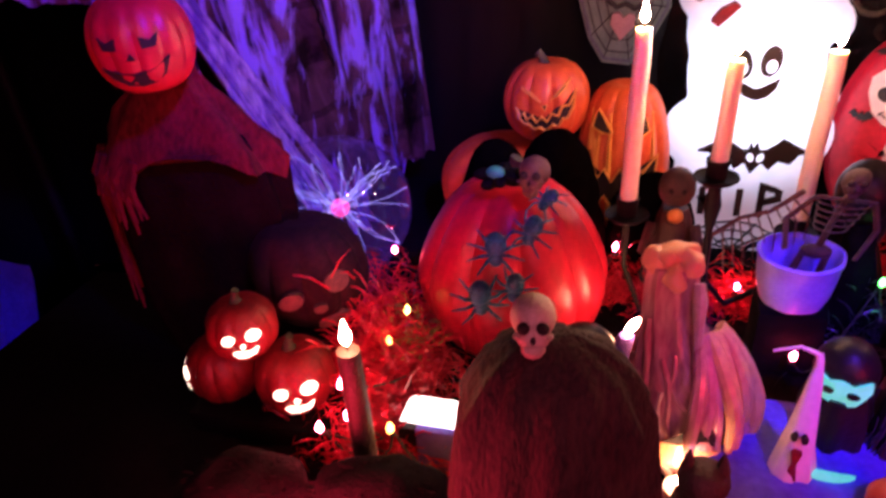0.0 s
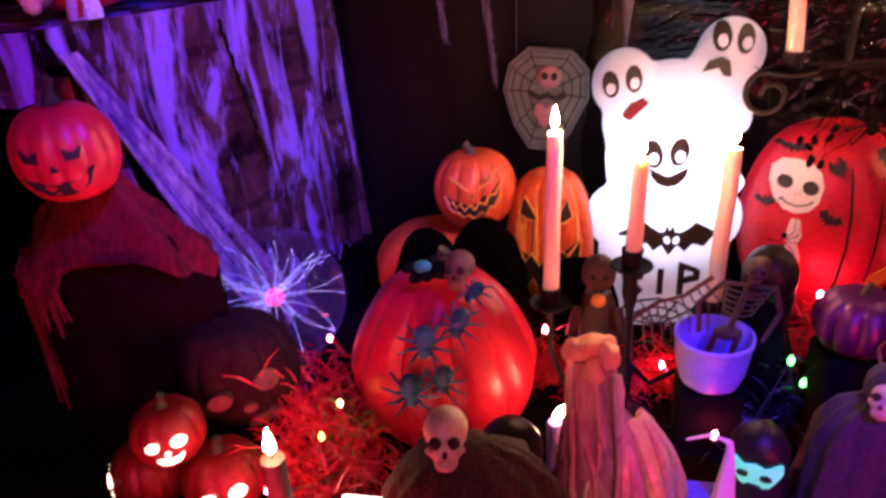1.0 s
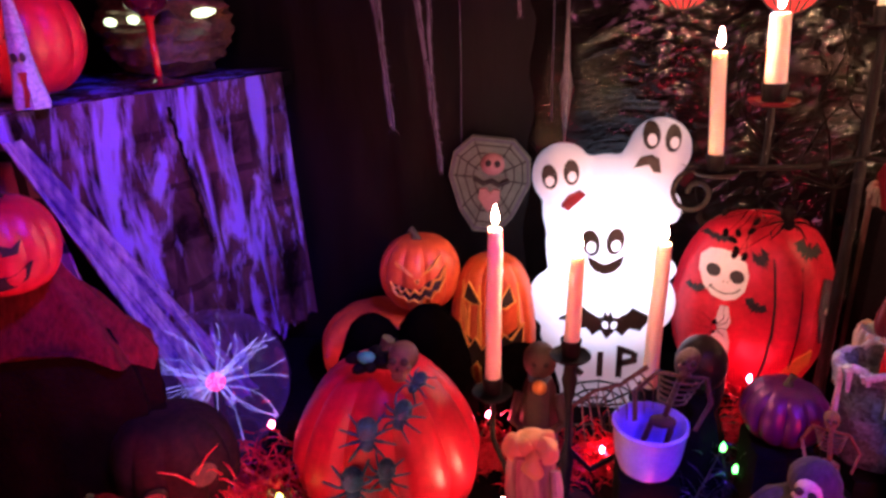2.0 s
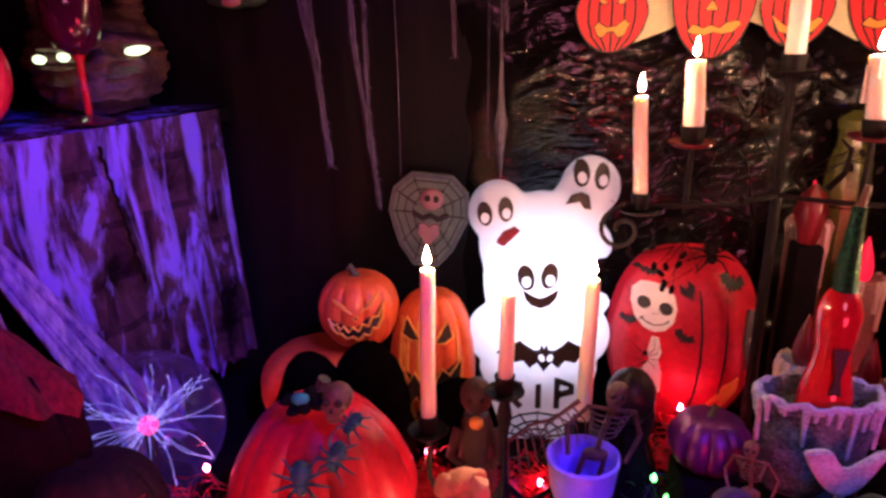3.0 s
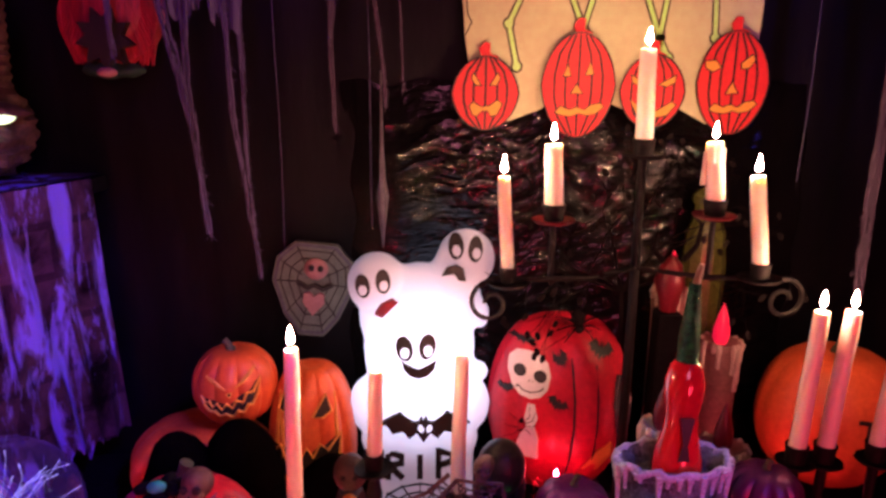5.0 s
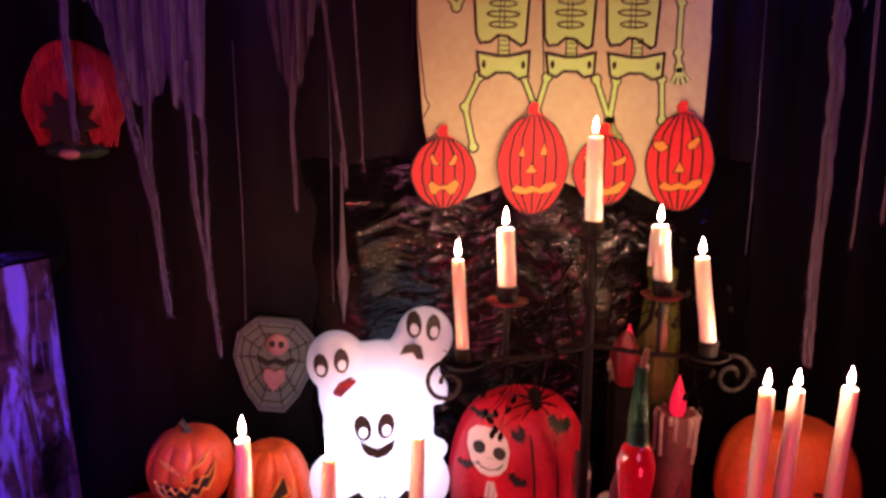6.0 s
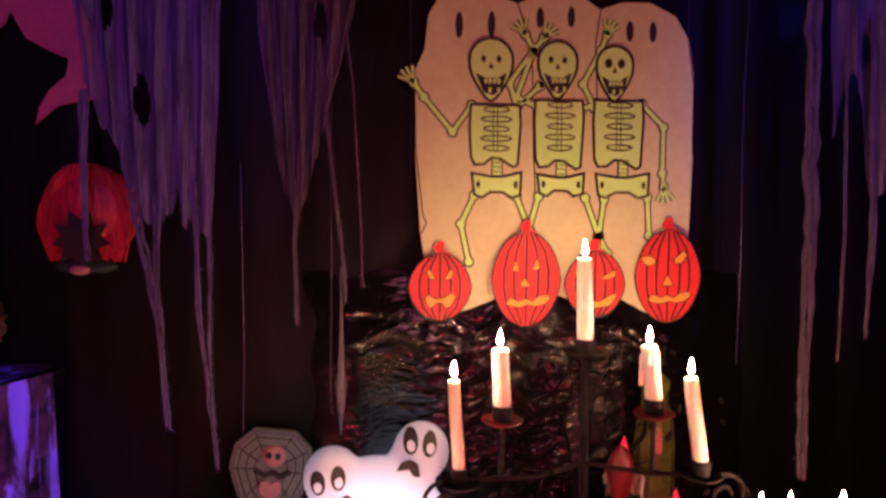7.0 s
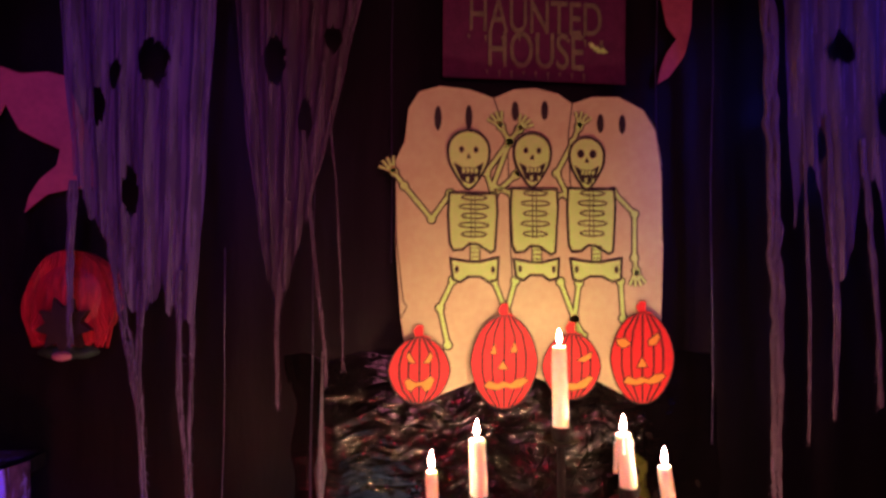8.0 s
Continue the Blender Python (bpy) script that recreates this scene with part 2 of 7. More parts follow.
def streaked_cloth():
    """Dark gauze tablecloth with ragged white streaks that run down it."""
    m, nt, bs = node_mat("streaked_gauze")
    tc = nt.nodes.new("ShaderNodeTexCoord")

    def field(scale, turn, size, detail, warp):
        mp = nt.nodes.new("ShaderNodeMapping")
        mp.inputs["Scale"].default_value = scale
        mp.inputs["Rotation"].default_value = (radians(turn), 0, 0)
        nt.links.new(tc.outputs["Object"], mp.inputs["Vector"])
        n = nt.nodes.new("ShaderNodeTexNoise")
        n.inputs["Scale"].default_value, n.inputs["Detail"].default_value, n.inputs["Distortion"].default_value = size, detail, warp
        n.inputs["Roughness"].default_value = 0.62
        nt.links.new(mp.outputs["Vector"], n.inputs["Vector"])
        return n.outputs["Fac"]
    streak, fray, mottle, weave = field((14, 14, 3.0), 5, 1.3, 7, 0.8), field((60, 60, 14), 10, 1.0, 4, 0.3), field((7, 7, 5), 0, 1.5, 6, 0.5), field((1, 1, 1), 0, 240, 2, 0)
    mad = nt.nodes.new("ShaderNodeMath")
    mad.operation = "MULTIPLY_ADD"
    mad.inputs[1].default_value = 0.16
    nt.links.new(fray, mad.inputs[0])
    nt.links.new(streak, mad.inputs[2])
    ramp = nt.nodes.new("ShaderNodeValToRGB")
    cr = ramp.color_ramp
    cr.elements[0].position, cr.elements[0].color = 0.57, (0, 0, 0, 1)
    cr.elements[1].position, cr.elements[1].color = 0.665, (1, 1, 1, 1)
    nt.links.new(mad.outputs[0], ramp.inputs["Fac"])
    bmap = nt.nodes.new("ShaderNodeMapping")
    bmap.inputs["Rotation"].default_value = (0, radians(90), radians(90))
    nt.links.new(tc.outputs["Object"], bmap.inputs["Vector"])
    br = nt.nodes.new("ShaderNodeTexBrick")
    br.inputs["Scale"].default_value, br.inputs["Mortar Size"].default_value = 2.6, 0.02
    for k, c in (("Color1", (0.105, 0.05, 0.08, 1)), ("Color2", (0.085, 0.04, 0.066, 1)), ("Mortar", (0.05, 0.024, 0.04, 1))):
        br.inputs[k].default_value = c
    nt.links.new(bmap.outputs["Vector"], br.inputs["Vector"])
    spread = nt.nodes.new("ShaderNodeMapRange")
    for k, v in (("From Min", 0.35), ("From Max", 0.68), ("To Min", 0.08), ("To Max", 1.9)):
        spread.inputs[k].default_value = v
    nt.links.new(mottle, spread.inputs["Value"])
    worn = nt.nodes.new("ShaderNodeVectorMath")
    worn.operation = "SCALE"
    nt.links.new(br.outputs["Color"], worn.inputs[0])
    nt.links.new(spread.outputs[0], worn.inputs["Scale"])
    mix = nt.nodes.new("ShaderNodeMix")
    mix.data_type = "RGBA"
    nt.links.new(ramp.outputs["Color"], mix.inputs[0])
    nt.links.new(worn.outputs[0], mix.inputs[6])
    # The white streaks carry the blacklight's violet glow in their colour.
    mix.inputs[7].default_value = (0.37, 0.29, 1.0, 1)
    nt.links.new(mix.outputs[2], bs.inputs["Base Color"])
    bs.inputs["Roughness"].default_value = 0.9
    bs.inputs["Specular IOR Level"].default_value = 0.1
    bp = nt.nodes.new("ShaderNodeBump")
    bp.inputs["Strength"].default_value, bp.inputs["Distance"].default_value = 0.6, 0.003
    nt.links.new(weave, bp.inputs["Height"])
    nt.links.new(bp.outputs["Normal"], bs.inputs["Normal"])
    return m


def gauze(name, col, cover):
    """Loose-woven cheesecloth: vertical threads with see-through gaps."""
    m, nt, bs = node_mat(name)
    tc = nt.nodes.new("ShaderNodeTexCoord")
    mp = nt.nodes.new("ShaderNodeMapping")
    mp.inputs["Scale"].default_value = (60, 60, 3)
    nt.links.new(tc.outputs["Object"], mp.inputs["Vector"])
    n1 = nt.nodes.new("ShaderNodeTexNoise")
    n1.inputs["Scale"].default_value, n1.inputs["Detail"].default_value = 1.6, 4
    nt.links.new(mp.outputs["Vector"], n1.inputs["Vector"])
    mr = nt.nodes.new("ShaderNodeMapRange")
    mr.inputs["From Min"].default_value, mr.inputs["From Max"].default_value = 0.3, 0.65
    mr.inputs["To Min"].default_value, mr.inputs["To Max"].default_value = cover - 0.35, cover + 0.2
    nt.links.new(n1.outputs["Fac"], mr.inputs["Value"])
    nt.links.new(mr.outputs[0], bs.inputs["Alpha"])
    n2 = nt.nodes.new("ShaderNodeTexNoise")
    n2.inputs["Scale"].default_value = 5
    nt.links.new(tc.outputs["Object"], n2.inputs["Vector"])
    mix = nt.nodes.new("ShaderNodeMix")
    mix.data_type = "RGBA"
    mix.inputs[6].default_value, mix.inputs[7].default_value = (*col, 1), (*(0.55 * c for c in col), 1)
    nt.links.new(n2.outputs["Fac"], mix.inputs[0])
    nt.links.new(mix.outputs[2], bs.inputs["Base Color"])
    bs.inputs["Roughness"].default_value = 0.9
    return m


def brick_print():
    """Printed sheet: pale bricks with thick black outlines."""
    m, nt, bs = node_mat("brick_print")
    tc = nt.nodes.new("ShaderNodeTexCoord")
    mp = nt.nodes.new("ShaderNodeMapping")
    mp.inputs["Rotation"].default_value = (radians(90), 0, 0)
    nt.links.new(tc.outputs["Object"], mp.inputs["Vector"])
    br = nt.nodes.new("ShaderNodeTexBrick")
    br.inputs["Scale"].default_value = 3.4
    br.inputs["Mortar Size"].default_value = 0.03
    br.inputs["Color1"].default_value, br.inputs["Color2"].default_value, br.inputs["Mortar"].default_value = (0.30, 0.16, 0.19, 1), (0.24, 0.13, 0.16, 1), (0.008, 0.006, 0.008, 1)
    nt.links.new(mp.outputs["Vector"], br.inputs["Vector"])
    nt.links.new(br.outputs["Color"], bs.inputs["Base Color"])
    bs.inputs["Roughness"].default_value = 0.7
    return m


def clear_globe():
    m, nt, bs = node_mat("clear_globe_glass")
    nt.nodes.remove(bs)
    out = nt.nodes["Material Output"]
    tr, gl = nt.nodes.new("ShaderNodeBsdfTransparent"), nt.nodes.new("ShaderNodeBsdfGlossy")
    gl.inputs["Roughness"].default_value = 0.04
    tr.inputs["Color"].default_value = (0.88, 0.84, 0.95, 1)
    lw = nt.nodes.new("ShaderNodeLayerWeight")
    lw.inputs["Blend"].default_value = 0.5
    pw = nt.nodes.new("ShaderNodeMath")
    pw.operation = "POWER"
    pw.inputs[1].default_value = 3.5
    nt.links.new(lw.outputs["Facing"], pw.inputs[0])
    fr = nt.nodes.new("ShaderNodeMapRange")
    fr.inputs["To Min"].default_value, fr.inputs["To Max"].default_value = 0.05, 0.9
    nt.links.new(pw.outputs[0], fr.inputs["Value"])
    mx = nt.nodes.new("ShaderNodeMixShader")
    nt.links.new(fr.outputs[0], mx.inputs[0])
    nt.links.new(tr.outputs[0], mx.inputs[1])
    nt.links.new(gl.outputs[0], mx.inputs[2])
    # Violet haze of the gas inside, given to the glass as faint emission.
    em = nt.nodes.new("ShaderNodeEmission")
    em.inputs["Color"].default_value, em.inputs["Strength"].default_value = (0.35, 0.10, 0.9, 1), 0.022
    ad = nt.nodes.new("ShaderNodeAddShader")
    nt.links.new(mx.outputs[0], ad.inputs[0])
    nt.links.new(em.outputs[0], ad.inputs[1])
    nt.links.new(ad.outputs[0], out.inputs["Surface"])
    return m


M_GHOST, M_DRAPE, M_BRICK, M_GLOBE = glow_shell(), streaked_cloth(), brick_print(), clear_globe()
# Gauze with violet lamplight put into its base colour.
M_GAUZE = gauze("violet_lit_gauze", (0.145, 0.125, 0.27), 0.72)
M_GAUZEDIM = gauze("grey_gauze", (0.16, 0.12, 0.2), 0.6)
M_SPARK = mk("plasma_filament", (0.5, 0.6, 1), None, 0.5, 5, 0, emit=(0.5, 0.5, 1.0), power=0.8)
M_CORE = mk("plasma_core", (1, 0.2, 0.4), None, 0.5, 80, 0.3, emit=(1.0, 0.05, 0.25), power=0.9)


# ---- shape helpers ----
def link(name, b, mats, parent=None, label="", smooth=True, at=(0, 0, 0)):
    me = bpy.data.meshes.new(name)
    bmesh.ops.recalc_face_normals(b, faces=b.faces[:])
    b.to_mesh(me)
    b.free()
    for m in mats if isinstance(mats, (list, tuple)) else [mats]:
        me.materials.append(m)
    if smooth:
        me.shade_smooth()
        me.set_sharp_from_angle(angle=radians(40))
    ob = new(name, me)
    ob.location = at
    if parent:
        ob.parent = parent
    if label:
        ob["label"] = label
    return ob


def part(name, b, mats, parent, label="", smooth=True):
    return link(name, b, mats, parent, label, smooth)


def thing(name, at, label, category, group=""):
    e = new(name)
    e.location = at
    return tagged(e, label, category, group)


def ell(b, c, r, seg=20, rings=12, mat=0, turn=None):
    r = (r, r, r) if isinstance(r, (int, float)) else r
    m = Matrix.Translation(c) @ (turn or Matrix()) @ Matrix.Diagonal((*r, 1))
    vs = bmesh.ops.create_uvsphere(b, u_segments=seg, v_segments=rings, radius=1, matrix=m)["verts"]
    for f in {f for v in vs for f in v.link_faces}:
        f.material_index = mat
    return b


def box(b, c, size, bevel=0.0, mat=0, turn=None):
    m = Matrix.Translation(c) @ (turn or Matrix()) @ Matrix.Diagonal((*size, 1))
    vs = bmesh.ops.create_cube(b, size=1, matrix=m)["verts"]
    if bevel:
        es = list({e for v in vs for e in v.link_edges})
        bmesh.ops.bevel(b, geom=es, offset=bevel, segments=2, affect="EDGES", profile=0.6)
    else:
        for f in {f for v in vs for f in v.link_faces}:
            f.material_index = mat
    return b


def tube(b, pts, rad, seg=8, mat=0, closed=False):
    """A round bar along the points; rad is one radius or one for each point."""
    pts = [Vector(p) for p in pts]
    n = len(pts)
    rads = [rad] * n if isinstance(rad, (int, float)) else rad
    rows, side = [], None
    for i, p in enumerate(pts):
        d = (pts[(i + 1) % n] - pts[i - 1]) if closed else (pts[min(i + 1, n - 1)] - pts[max(i - 1, 0)])
        d = d.normalized() if d.length > 1e-9 else Vector((0, 0, 1))
        if side is None:
            side = d.orthogonal().normalized()
        side = (side - d * side.dot(d))
        side = side.normalized() if side.length > 1e-6 else d.orthogonal().normalized()
        up = d.cross(side)
        rows.append([b.verts.new(p + rads[i] * (side * math.cos(a) + up * math.sin(a))) for a in (2 * math.pi * k / seg for k in range(seg))])
    for i in range(n if closed else n - 1):
        r0, r1 = rows[i], rows[(i + 1) % n]
        for k in range(seg):
            f = b.faces.new((r0[k], r0[(k + 1) % seg], r1[(k + 1) % seg], r1[k]))
            f.material_index = mat
    if not closed:
        for r in (rows[0][::-1], rows[-1]):
            b.faces.new(r).material_index = mat
    return b


def lathe(b, prof, c=(0, 0, 0), seg=28, mat=0, wob=0.0, ribs=0, rib=0.0):
    """A turned shape from (radius, height) pairs; wob and ribs make it uneven."""
    rows = []
    for r, z in prof:
        row = []
        for k in range(seg):
            a = 2 * math.pi * k / seg
            rr = r * (1 + rib * math.cos(ribs * a)) * (1 + wob * noise.noise((math.cos(a) * 2, math.sin(a) * 2, z * 25)))
            row.append(b.verts.new((c[0] + rr * math.cos(a), c[1] + rr * math.sin(a), c[2] + z)))
        rows.append(row)
    for r0, r1 in zip(rows, rows[1:]):
        for k in range(seg):
            b.faces.new((r0[k], r0[(k + 1) % seg], r1[(k + 1) % seg], r1[k])).material_index = mat
    for r in (rows[0][::-1], rows[-1]):
        b.faces.new(r).material_index = mat
    return b


def plate(b, outline, y0, y1, mat=0):
    """A flat shape in the x-z plane, from y0 (front) back to y1."""
    f = b.faces.new([b.verts.new((x, y0, z)) for x, z in outline])
    f.material_index = mat
    geo = bmesh.ops.extrude_face_region(b, geom=[f])["geom"]
    for v in geo:
        if isinstance(v, bmesh.types.BMVert):
            v.co.y = y1
    for v in geo:
        if isinstance(v, bmesh.types.BMFace):
            v.material_index = mat
    return b


def oval(cx, cz, rx, rz, n=20, turn=0.0):
    c, s = math.cos(turn), math.sin(turn)
    return [(cx + rx * math.cos(a) * c - rz * math.sin(a) * s, cz + rx * math.cos(a) * s + rz * math.sin(a) * c) for a in (2 * math.pi * k / n for k in range(n))]


def ribbon(b, pts, w, y0, y1, mat=0, closed=False):
    """A flat stroke of width w through (x, z) points, mitred at its corners."""
    pts = [Vector(p) for k, p in enumerate(pts) if k == 0 or (Vector(p) - Vector(pts[k - 1])).length > 1e-7]
    n = len(pts)
    left, right = [], []
    for i, p in enumerate(pts):
        a = pts[i - 1] if (closed or i) else None
        c = pts[(i + 1) % n] if (closed or i < n - 1) else None
        d0 = (p - a).normalized() if a is not None else (c - p).normalized()
        d1 = (c - p).normalized() if c is not None else d0
        t = d0 + d1
        t = t.normalized() if t.length > 1e-3 else d1
        k = w / 2 / max(0.45, abs(t.dot(d1)))
        o = Vector((-t.y, t.x)) * k
        left.append(p + o)
        right.append(p - o)
    loops = []
    for y in (y0, y1):
        loops.append(([b.verts.new((q.x, y, q.y)) for q in left], [b.verts.new((q.x, y, q.y)) for q in right]))
    (l0, r0), (l1, r1) = loops
    for i in range(n if closed else n - 1):
        j = (i + 1) % n
        for q in ((l0[i], l0[j], r0[j], r0[i]), (l1[i], r1[i], r1[j], l1[j]), (l0[i], l1[i], l1[j], l0[j]), (r0[i], r0[j], r1[j], r1[i])):
            b.faces.new(q).material_index = mat
    if not closed:
        for i in (0, n - 1):
            b.faces.new((l0[i], r0[i], r1[i], l1[i])).material_index = mat
    return b


def ring(b, outline, w, y0, y1, mat=0):
    return ribbon(b, list(outline), w, y0, y1, mat, True)


def on_ball(c, r, u, v, lift=0.0, yaw=0.0):
    """The point on the front of an ellipsoid at u across and v up from its middle, turned by yaw degrees about its axis."""
    k = max(0.02, 1 - (u / r[0]) ** 2 - (v / r[2]) ** 2)
    p = Vector((u, -r[1] * math.sqrt(k), v))
    p += lift * Vector((p.x / r[0] ** 2, p.y / r[1] ** 2, p.z / r[2] ** 2)).normalized()
    return Vector(c) + Matrix.Rotation(radians(yaw), 3, "Z") @ p


def patch(b, outline, c, r, lift, yaw=0.0, mat=0, thick=0.003):
    """A thin shape laid on an ellipsoid."""
    top = [b.verts.new(on_ball(c, r, u, v, lift, yaw)) for u, v in outline]
    low = [b.verts.new(on_ball(c, r, u, v, lift - thick, yaw)) for u, v in outline]
    mu, mv = sum(p[0] for p in outline) / len(outline), sum(p[1] for p in outline) / len(outline)
    mid = b.verts.new(on_ball(c, r, mu, mv, lift, yaw))
    n = len(outline)
    for i in range(n):
        j = (i + 1) % n
        b.faces.new((top[i], top[j], mid)).material_index = mat
        b.faces.new((top[i], low[i], low[j], top[j])).material_index = mat
    return b


def rim(b, outline, c, r, lift, rad, yaw=0.0, mat=0):
    return tube(b, [on_ball(c, r, u, v, lift, yaw) for u, v in outline], rad, 6, mat, closed=True)


def pumpkin(b, c, r, lobes=10, depth=0.09, seg=80, rings=24, mat=0, squash=0.12, dome=0.0):
    """A ribbed fruit with a dimple at the top and the foot."""
    rows = []
    for i in range(1, rings):
        th = math.pi * i / rings
        row = []
        for k in range(seg):
            a = 2 * math.pi * k / seg
            g = 1 - depth * (1 - abs(math.sin(lobes * a / 2))) ** 2 * math.sin(th) ** 0.5
            s = math.sin(th) ** 0.85 * (1 - dome * max(0.0, math.cos(th)))
            z = math.cos(th) * (1 - squash * math.cos(th) ** 6 * (1 - s))
            row.append(b.verts.new((c[0] + r[0] * g * s * math.cos(a), c[1] + r[1] * g * s * math.sin(a), c[2] + r[2] * z)))
        rows.append(row)
    for r0, r1 in zip(rows, rows[1:]):
        for k in range(seg):
            b.faces.new((r0[k], r0[(k + 1) % seg], r1[(k + 1) % seg], r1[k])).material_index = mat
    for row, dz in ((rows[0], -0.04), (rows[-1], 0.04)):
        m = b.verts.new((c[0], c[1], row[0].co.z + dz * r[2]))
        for k in range(seg):
            b.faces.new((row[k], row[(k + 1) % seg], m)).material_index = mat
    return b


def stem(b, c, h=0.03, rad=0.01, lean=0.3, mat=0):
    return tube(b, [(c[0] + lean * h * t * t, c[1], c[2] + h * t) for t in (-0.3, 0.0, 0.4, 0.75, 1.0)], [rad * 1.7, rad * 1.2, rad * 0.8, rad * 0.75, rad * 0.9], 8, mat)


def spiral(cx, cz, y, r0, turns, start, n=26, sense=1):
    return [(cx + r0 * (1 - 0.75 * t) * math.cos(start + sense * turns * 2 * math.pi * t), y, cz + r0 * (1 - 0.75 * t) * math.sin(start + sense * turns * 2 * math.pi * t)) for t in (k / n for k in range(n + 1))]


# ---- room ----
def wall(name, c, size, mat):
    return tagged(link(name, box(bmesh.new(), (0, 0, 0), size), mat, at=c, smooth=False), kind="structure")


def curtain_wall(name, x0, x1, y, z1, mat, label):
    """Hanging black sheeting with shallow vertical folds, with thickness."""
    b = bmesh.new()
    nx, nz = 140, 12
    rows = []
    for j in range(nz + 1):
        row = []
        for i in range(nx + 1):
            x, z = x0 + (x1 - x0) * i / nx, z1 * j / nz
            row.append(b.verts.new((x, y + 0.012 * noise.noise((x * 9, 0, z * 0.6)) + 0.006 * noise.noise((x * 31, 3, z * 1.5)), z)))
        rows.append(row)
    for r0, r1 in zip(rows, rows[1:]):
        for i in range(nx):
            b.faces.new((r0[i], r0[i + 1], r1[i + 1], r1[i]))
    bmesh.ops.solidify(b, geom=b.faces[:], thickness=0.03)
    return tagged(link(name, b, mat, label=label), kind="structure")


wall("floor", (0.2, 0, -0.05), (4.4, 3.6, 0.1), M_FLOOR)
wall("ceiling", (0.2, 0, 2.85), (4.4, 3.6, 0.1), M_WALL)
curtain_wall("wall_north", -1.9, 2.3, 1.475, 2.8, M_WALL, "black plastic sheeting hung over the wall")
wall("wall_south", (0.2, -1.75, 1.4), (4.4, 0.1, 2.8), M_WALL)
wall("wall_west", (-1.95, 0, 1.4), (0.1, 3.6, 2.8), M_WALL)
wall("wall_east", (2.35, 0, 1.4), (0.1, 3.6, 2.8), M_WALL)

TOP = 0.68


def display_table():
    t = thing("display_table", (0.25, 0.86, 0), "long display table covered with black cloth to the floor", "table")
    b = bmesh.new()
    box(b, (0, 0, TOP - 0.02), (2.6, 1.1, 0.04), 0.008)
    part("tabletop", b, M_BLACKCLOTH, t)
    b = bmesh.new()
    rows = []
    for z in (0.005, 0.2, 0.42, TOP - 0.04):
        row = []
        for k in range(121):
            s = k / 120 * 4.8
            x, y = (-1.3, 0.55 - s) if s < 1.1 else ((-1.3 + s - 1.1, -0.55) if s < 3.7 else (1.3, -0.55 + s - 3.7))
            w = 0.018 * math.sin(k * 1.9) * (1 - z / TOP)
            row.append(b.verts.new((x + w, y - abs(w), z)))
        rows.append(row)
    for r0, r1 in zip(rows, rows[1:]):
        for k in range(120):
            b.faces.new((r0[k], r0[k + 1], r1[k + 1], r1[k]))
    bmesh.ops.solidify(b, geom=b.faces[:], thickness=0.004)
    part("skirt", b, M_BLACKCLOTH, t)


display_table()


def riser(c, size, mat, label):
    """A cloth-covered box that lifts a thing; c is the middle of its foot."""
    b = bmesh.new()
    box(b, (0, 0, size[2] / 2), size, min(0.012, min(size) * 0.2))
    for v in b.verts:
        v.co += 0.003 * noise.noise_vector(v.co * 20)
    return tagged(link("riser", b, mat, at=(c[0], c[1], c[2] + 0.001)), label, "display riser", "risers")


# ---- candles ----
def candle(t, at, h, rad=0.011, lean=0.0, flame=True, drip=0):
    """A taper under the thing t, with wick and flame as its own pieces."""
    x, y, z = at
    b = bmesh.new()
    pts = [(x + lean * s + 0.0005 * math.sin(s * 40), y, z + s) for s in (h * k / 8 for k in range(9))]
    tube(b, pts, [rad * (1.06 - 0.1 * k / 8) for k in range(8)] + [rad * 0.9], 14)
    for i in range(drip):
        a, s = 0.4 + i * 1.3, h * (0.98 - 0.06 * (i % 3))
        tube(b, [(x + lean * s + rad * math.cos(a), y + rad * math.sin(a) * 0.9, z + s - d) for d in (0, 0.012, 0.03 + 0.012 * (i % 3))], [0.003, 0.0028, 0.004], 7)
    c = part("candle", b, M_WAX, t, "ivory taper candle")
    tx, tz = x + lean * h, z + h
    part("wick", tube(bmesh.new(), [(tx, y, tz - 0.002), (tx, y, tz + 0.006), (tx + 0.001, y, tz + 0.010)], 0.0011, 5), M_WICK, c)
    if flame:
        b = bmesh.new()
        lathe(b, [(0.0008, 0.0), (0.0034, 0.003), (0.0049, 0.0075), (0.0038, 0.013), (0.0020, 0.020), (0.0003, 0.027)], (tx, y, tz + 0.007), 10)
        part("flame", b, M_FLAME, c, "bright burning flame")
    return c


def cup(t, at, rad=0.0135, h=0.026, dish=0.0, mat=None):
    b = bmesh.new()
    prof = [(rad * 0.5, -0.004), (rad * 0.95, 0.0), (rad, h * 0.5), (rad * 1.12, h), (rad * 0.9, h), (rad * 0.8, h * 0.4)]
    lathe(b, prof, at, 16)
    s = part("socket", b, M_IRON, t)
    if dish:
        b = bmesh.new()
        lathe(b, [(0.006, -0.006), (dish * 0.8, -0.005), (dish, 0.0), (dish * 0.97, 0.002), (dish * 0.75, -0.002), (0.006, -0.002)], at, 24)
        part("drip_pan", b, mat or M_IRON, s, "round drip pan")


